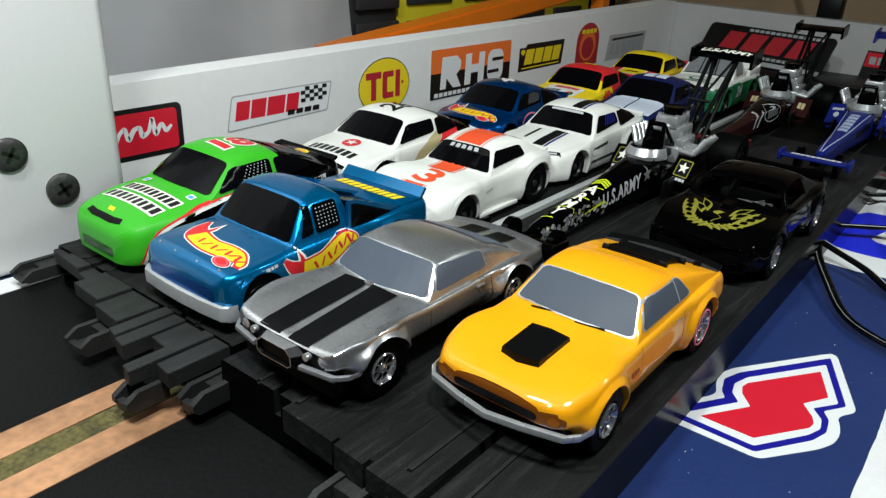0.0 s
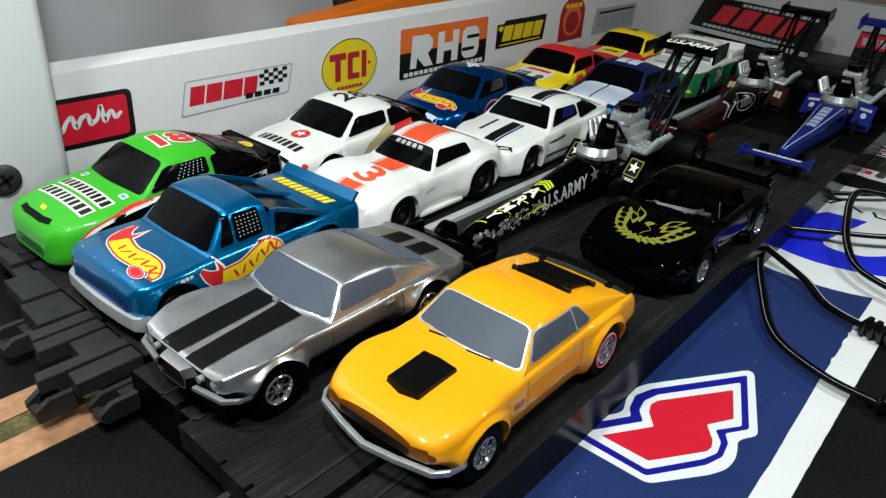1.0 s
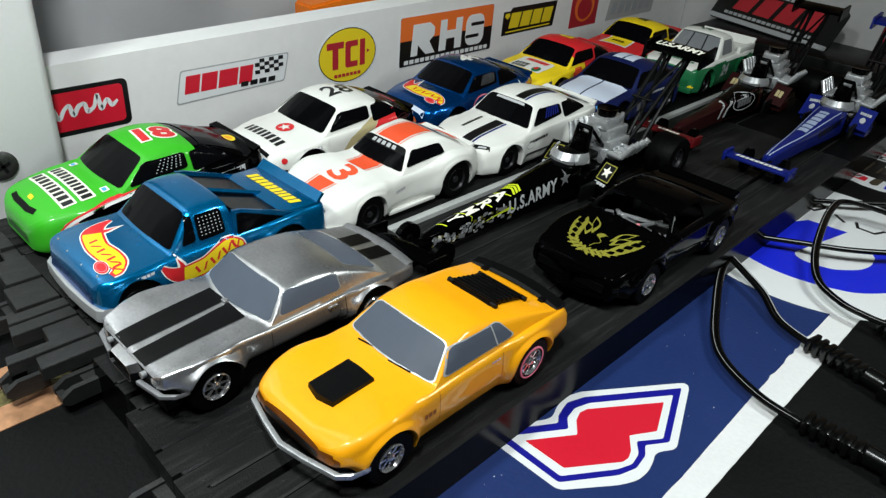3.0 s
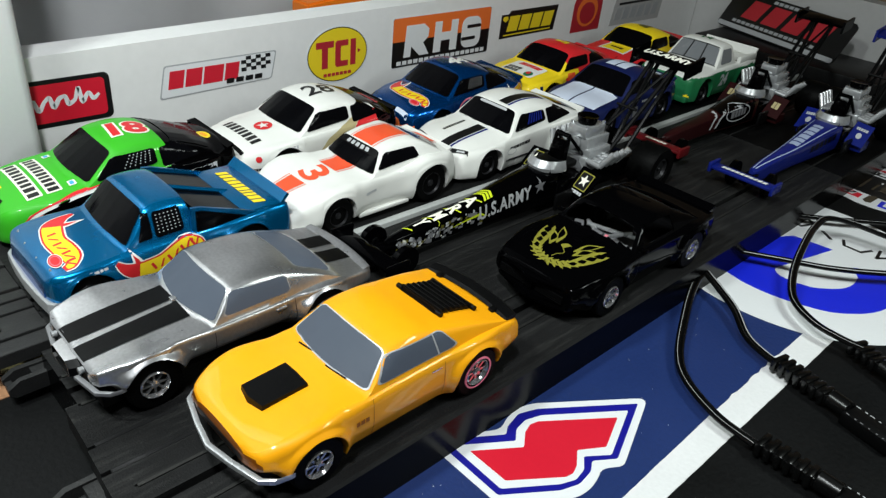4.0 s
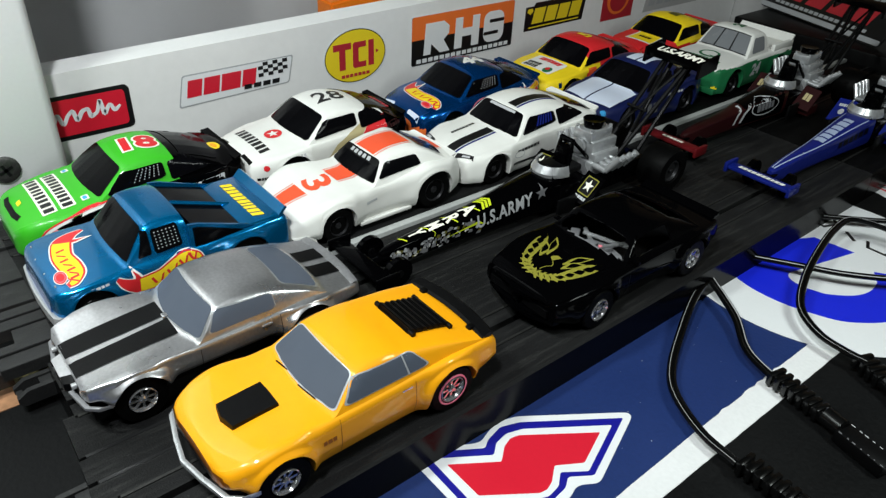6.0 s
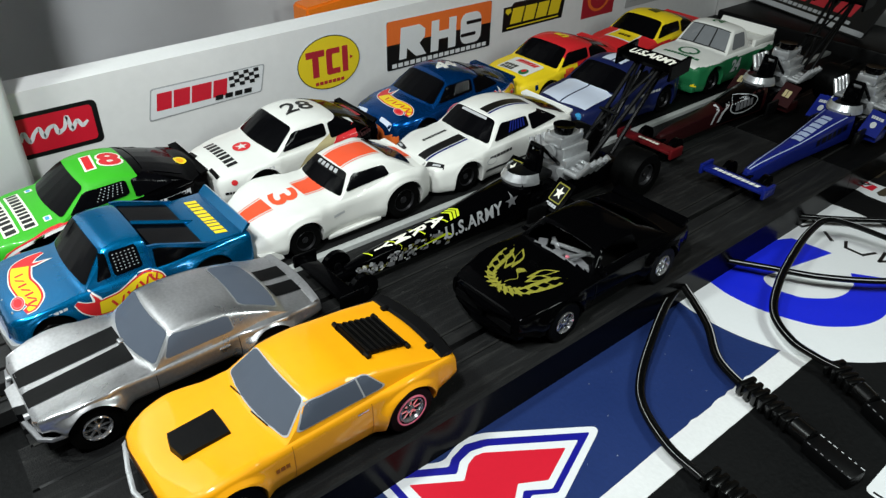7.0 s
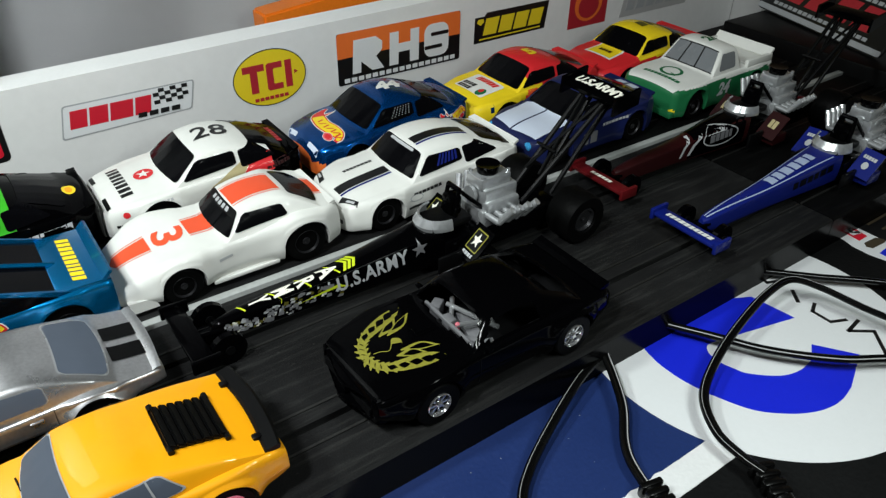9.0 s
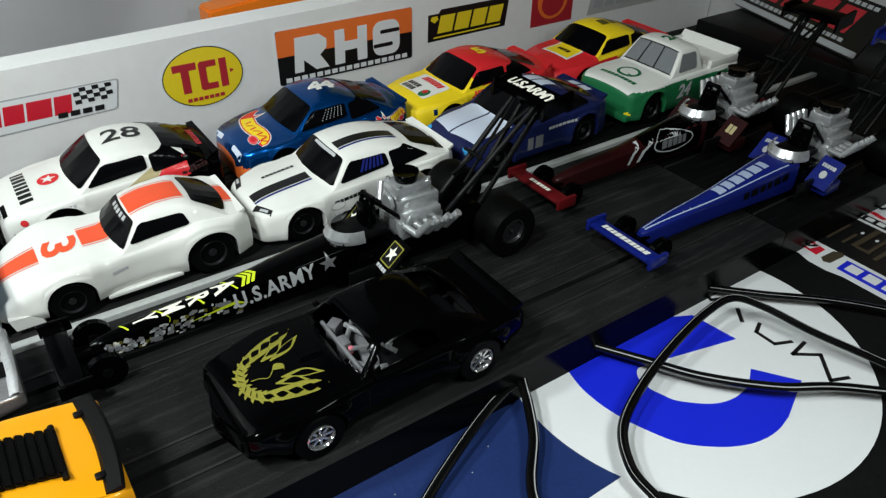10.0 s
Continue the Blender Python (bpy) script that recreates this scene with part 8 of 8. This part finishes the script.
sticker("board_sticker", "round white vinyl sticker with a bold blue curved mark", [
    ([circle(*C, 0.0490, n=80)], VWHITE, "disc"),
    ([U], VBLUE, "blue_mark"),
    (stroke([(-0.0285, 0.3270), (-0.0305, 0.3222), (-0.0375, 0.3288), (-0.0418, 0.3228), (-0.0428, 0.3295)], 0.00055)
     + stroke([(-0.0450, 0.3268), (-0.0470, 0.3222), (-0.0528, 0.3222), (-0.0545, 0.3260)], 0.00055)
     + stroke([(-0.0580, 0.3228), (-0.0620, 0.3262)], 0.0006)
     + stroke([(-0.0715, 0.3240), (-0.0690, 0.3232), (-0.0668, 0.3290), (-0.0700, 0.3318), (-0.0715, 0.3240)], 0.00055), VBLACK, "outlined_block")], Matrix(), 0.00026)

sticker("board_sticker", "black and brown vinyl sticker with white, red and blue panels", [
    ([[(-0.0738, 0.3672), (-0.0690, 0.3668), (-0.0650, 0.3655), (-0.0590, 0.3655), (-0.0540, 0.3668), (0.0300, 0.3668), (0.0300, 0.4450), (-0.0740, 0.4450)]], VWHITE, "backing"),
    ([[(-0.0744, 0.3780), (-0.0640, 0.3780), (-0.0600, 0.3780), (0.0300, 0.3772), (0.0300, 0.4018), (-0.0744, 0.4018)]], VBLACK, "black_panel"),
    ([[(-0.0738, 0.3714), (-0.0655, 0.3706), (-0.0655, 0.3756), (-0.0736, 0.3772)]], VRED, "red_panel"),
    ([[(-0.0638, 0.3706), (-0.0622, 0.3690), (-0.0604, 0.3700), (-0.0600, 0.3772), (-0.0612, 0.3786), (-0.0634, 0.3770)]], VBROWN, "brown_panel"),
    ([[(-0.0576, 0.3690), (-0.0300, 0.3690), (-0.0300, 0.3760), (-0.0580, 0.3758)]], VBLUE, "blue_panel"),
    ([[(-0.0744, 0.4032), (0.0300, 0.4028), (0.0300, 0.4068), (-0.0744, 0.4072)]], VBLACK, "lettering_band"),
    ([rrect(-0.0697, -0.0688, 0.3824, 0.3962, 0.0003), rrect(-0.0652, -0.0642, 0.3840, 0.3925, 0.0003), rrect(-0.0624, -0.0606, 0.3850, 0.4012, 0.0004), rrect(-0.0606, -0.0560, 0.3846, 0.3862, 0.0003), rrect(-0.0574, -0.0562, 0.3862, 0.3985, 0.0003), rrect(-0.0540, -0.0526, 0.3830, 0.4010, 0.0004), rrect(-0.0526, -0.0470, 0.3880, 0.3896, 0.0003), rrect(-0.0484, -0.0470, 0.3896, 0.4000, 0.0003)], VBROWN, "brown_stroke"),
    ([circle(-0.0640, 0.3947, 0.0005, 0.0008, 12), circle(-0.0587, 0.3942, 0.0005, 0.0008, 12)] + stroke([(-0.0726, 0.3728), (-0.0718, 0.3758), (-0.0700, 0.3728), (-0.0684, 0.3748), (-0.0690, 0.3722)], 0.00075) + row(-0.0560, -0.0340, 0.3704, 0.3746, 4, 0.4) + row(-0.0725, -0.0420, 0.4040, 0.4062, 8, 0.5), VWHITE, "small_block"),
    ([[(-0.0700, 0.4095), (-0.0650, 0.4085), (-0.0640, 0.4100), (-0.0690, 0.4112)]], VRED, "red_dash"),
    (stroke([(-0.0730, 0.4180), (-0.0690, 0.4150), (-0.0660, 0.4210), (-0.0610, 0.4160)], 0.0005), VBLACK, "thin_mark")], Matrix(), 0.00014)

sticker("board_sticker", "white rounded label with black lettering bars on the black board", [
    ([rrect(-0.0028, 0.0450, 0.2262, 0.2512, 0.0016)], VWHITE, "backing"),
    ([[(-0.0012, 0.2270), (0.0440, 0.2270), (0.0440, 0.2276), (-0.0012, 0.2276)]] + [[(x + 0.0010 * (k % 2), y), (x + 0.0032, y), (x + 0.0032, y + 0.0011), (x + 0.0010 * (k % 2), y + 0.0011)] for k, (x, y) in enumerate((0.0006 + 0.0045 * i, 0.2300 + 0.0022 * j) for i in range(4) for j in range(8))], VBLACK, "lettering_bar")], Matrix(), 0.00014)

bm = bmesh.new()
rs = random.Random(12)
for _ in range(26):
    x, y = rs.uniform(-0.066, -0.040), rs.uniform(0.09, 0.255)
    q = rs.uniform(0.00006, 0.00015)
    prism(bm, [(x + q * math.cos(a + rs.random()) * rs.uniform(.6, 1.4), y + q * math.sin(a) * rs.uniform(.6, 1.4)) for a in (0, 1.2, 2.5, 3.7, 5.0)], 0.0001, 0.0002)
tagged(new("dust_specks", finish(bm, "dust_specks", VWHITE, 0)), "tiny pale dust specks on the blue paint", "dust", kind="stuff")


# ---- cables ----
def smooth_path(pts, per=10):
    p = [Vector(q) for q in pts]
    p = [p[0] * 2 - p[1]] + p + [p[-1] * 2 - p[-2]]
    out = []
    for i in range(1, len(p) - 2):
        for k in range(per):
            s = k / per
            a, b, c, d = p[i - 1], p[i], p[i + 1], p[i + 2]
            out.append(0.5 * ((2 * b) + (c - a) * s + (2 * a - 5 * b + 4 * c - d) * s * s + (3 * b - a - 3 * c + d) * s ** 3))
    return out + [p[-2]]


def strand(path, side, up, r, n=8):
    """A round strand swept beside a path."""
    bm = bmesh.new()
    rings = []
    for i, p in enumerate(path):
        d = (path[min(i + 1, len(path) - 1)] - path[max(i - 1, 0)]).normalized()
        h = Vector((d.y, -d.x, 0)).normalized()
        v = h.cross(d).normalized()
        c = p + h * side + v * up
        rings.append([bm.verts.new(c + (h * math.cos(2 * math.pi * k / n) + v * math.sin(2 * math.pi * k / n)) * r) for k in range(n)])
    for a, b in zip(rings, rings[1:]):
        for k in range(n):
            bm.faces.new((a[k], a[(k + 1) % n], b[(k + 1) % n], b[k]))
    bm.faces.new(rings[0])
    bm.faces.new(rings[-1][::-1])
    return bm


def cable(label, pts, r=0.00066, stripe=1, w=0.12):
    t = thing("power_cable", label, "cable", group="power cables")
    path = smooth_path(pts)
    for s in (-1, 1):
        part("strand", strand(path, s * r * 0.95, 0.0, r), CABLE, t)
    part("stripe", strand(path, stripe * r * 0.95, r * 0.92, r * w, 6), CABLEW, t, "white stripe along the cable")
    part("web", strand(path, 0.0, 0.0, r * 0.45, 6), CABLE, t)
    return t


def plug(a, b, ribs=7, end=0.033):
    """A flat ribbed strain relief, a short barrel and a low plug block, from a towards b."""
    a, b = Vector(a), Vector(b)
    t = thing("cable_plug", "black moulded cable plug with a ribbed strain relief", "plug", group="cable plugs")
    t.matrix_basis = Matrix.Translation(a) @ (b - a).to_track_quat("Y", "Z").to_matrix().to_4x4()
    y0 = ribs * 0.0023
    for k in range(ribs):
        y = k * 0.0023
        q = 0.0029 - 0.00008 * k
        part("rib", boxes((-q, q, y, y + 0.0016, -0.0022, 0.0016), bevel=0.0005), CABLE, t)
    part("core", boxes((-0.0020, 0.0020, 0.0, y0, -0.0015, 0.0010), bevel=0.0005), CABLE, t)
    bm = bmesh.new()
    turned(bm, [(y0 - 0.0004, 0.0021), (y0, 0.0024), (y0 + 0.0048, 0.0023), (y0 + 0.0052, 0.0018)], axis="y", n=20)
    part("body", bm, CABLE, t)
    bm = boxes((-0.0027, 0.0027, y0 + 0.0046, end, -0.0030, 0.0006), bevel=0.0004)
    block = part("plug_block", bm, SATINB, t)
    # broken highlights along the block's edges, painted as pale dashes
    rs = random.Random(int(end * 1e6))
    y = y0 + 0.0052
    while y < end - 0.001:
        w = rs.uniform(0.0005, 0.0013)
        for x in (-0.0024, 0.0024):
            part("edge_wear", boxes((x - 0.00012, x + 0.00012, y + (0.0003 if x > 0 else 0), y + w, 0.00055, 0.00066)), LGREY if x < 0 else GREYPL, block, "pale dash standing for a glint on the block's edge")
        y += w + rs.uniform(0.0006, 0.0014)


z = 0.0026
cable("black and white striped twin cable lying over the round sticker", [(-0.0735, 0.2765, 0.0040), (-0.0700, 0.2775, 0.0045), (-0.0598, 0.2833, 0.0050), (-0.0473, 0.2905, 0.0055), (-0.0345, 0.3032, 0.0055), (-0.0232, 0.3200, 0.0050), (0.0050, 0.3480, 0.004), (0.0600, 0.3800, z)], w=0.26)
cable("black twin cable leaving the track by the round sticker", [(-0.0735, 0.3195, 0.0040), (-0.0700, 0.3235, 0.0040), (-0.0597, 0.3339, 0.0040), (-0.0411, 0.3530, 0.0040), (0.0000, 0.3850, z), (0.0600, 0.4300, z)])
cable("black twin cable bent in a loop over the round sticker", [(-0.0240, 0.2550, 0.0050), (-0.0300, 0.2546, 0.0050), (-0.0380, 0.2560, 0.0050), (-0.0471, 0.2632, 0.0050), (-0.0535, 0.2770, 0.0060), (-0.0578, 0.2930, 0.0080), (-0.0605, 0.3080, 0.0090), (-0.0600, 0.3180, 0.0095), (-0.0530, 0.3225, 0.0090), (-0.0409, 0.3256, 0.0080), (-0.0293, 0.3299, 0.0070), (0.0050, 0.3450, z), (0.0600, 0.3650, z)], stripe=-1)
cable("black twin cable curving over the blue paint to a plug", [(-0.0740, 0.2570, 0.0060), (-0.0715, 0.2515, 0.0058), (-0.0685, 0.2410, 0.0050), (-0.0630, 0.2280, 0.0040), (-0.0560, 0.2140, z), (-0.0490, 0.2058, z), (-0.0375, 0.2000, z), (-0.0270, 0.1985, z)])
cable("black and white striped twin cable running to a plug", [(-0.0740, 0.2550, 0.0060), (-0.0700, 0.2520, 0.0060), (-0.0640, 0.2490, 0.0050), (-0.0560, 0.2440, 0.0040), (-0.0490, 0.2375, z), (-0.0435, 0.2340, z), (-0.0350, 0.2313, z)], stripe=-1, w=0.22)
plug((-0.0265, 0.1995, 0.0032), (-0.0150, 0.1990, 0.0034), 6, 0.030)
plug((-0.0375, 0.2325, 0.0032), (-0.0170, 0.2279, 0.0034), 7, 0.0335)
plug((-0.0262, 0.2566, 0.0040), (-0.0100, 0.2500, 0.0036), 4, 0.050)
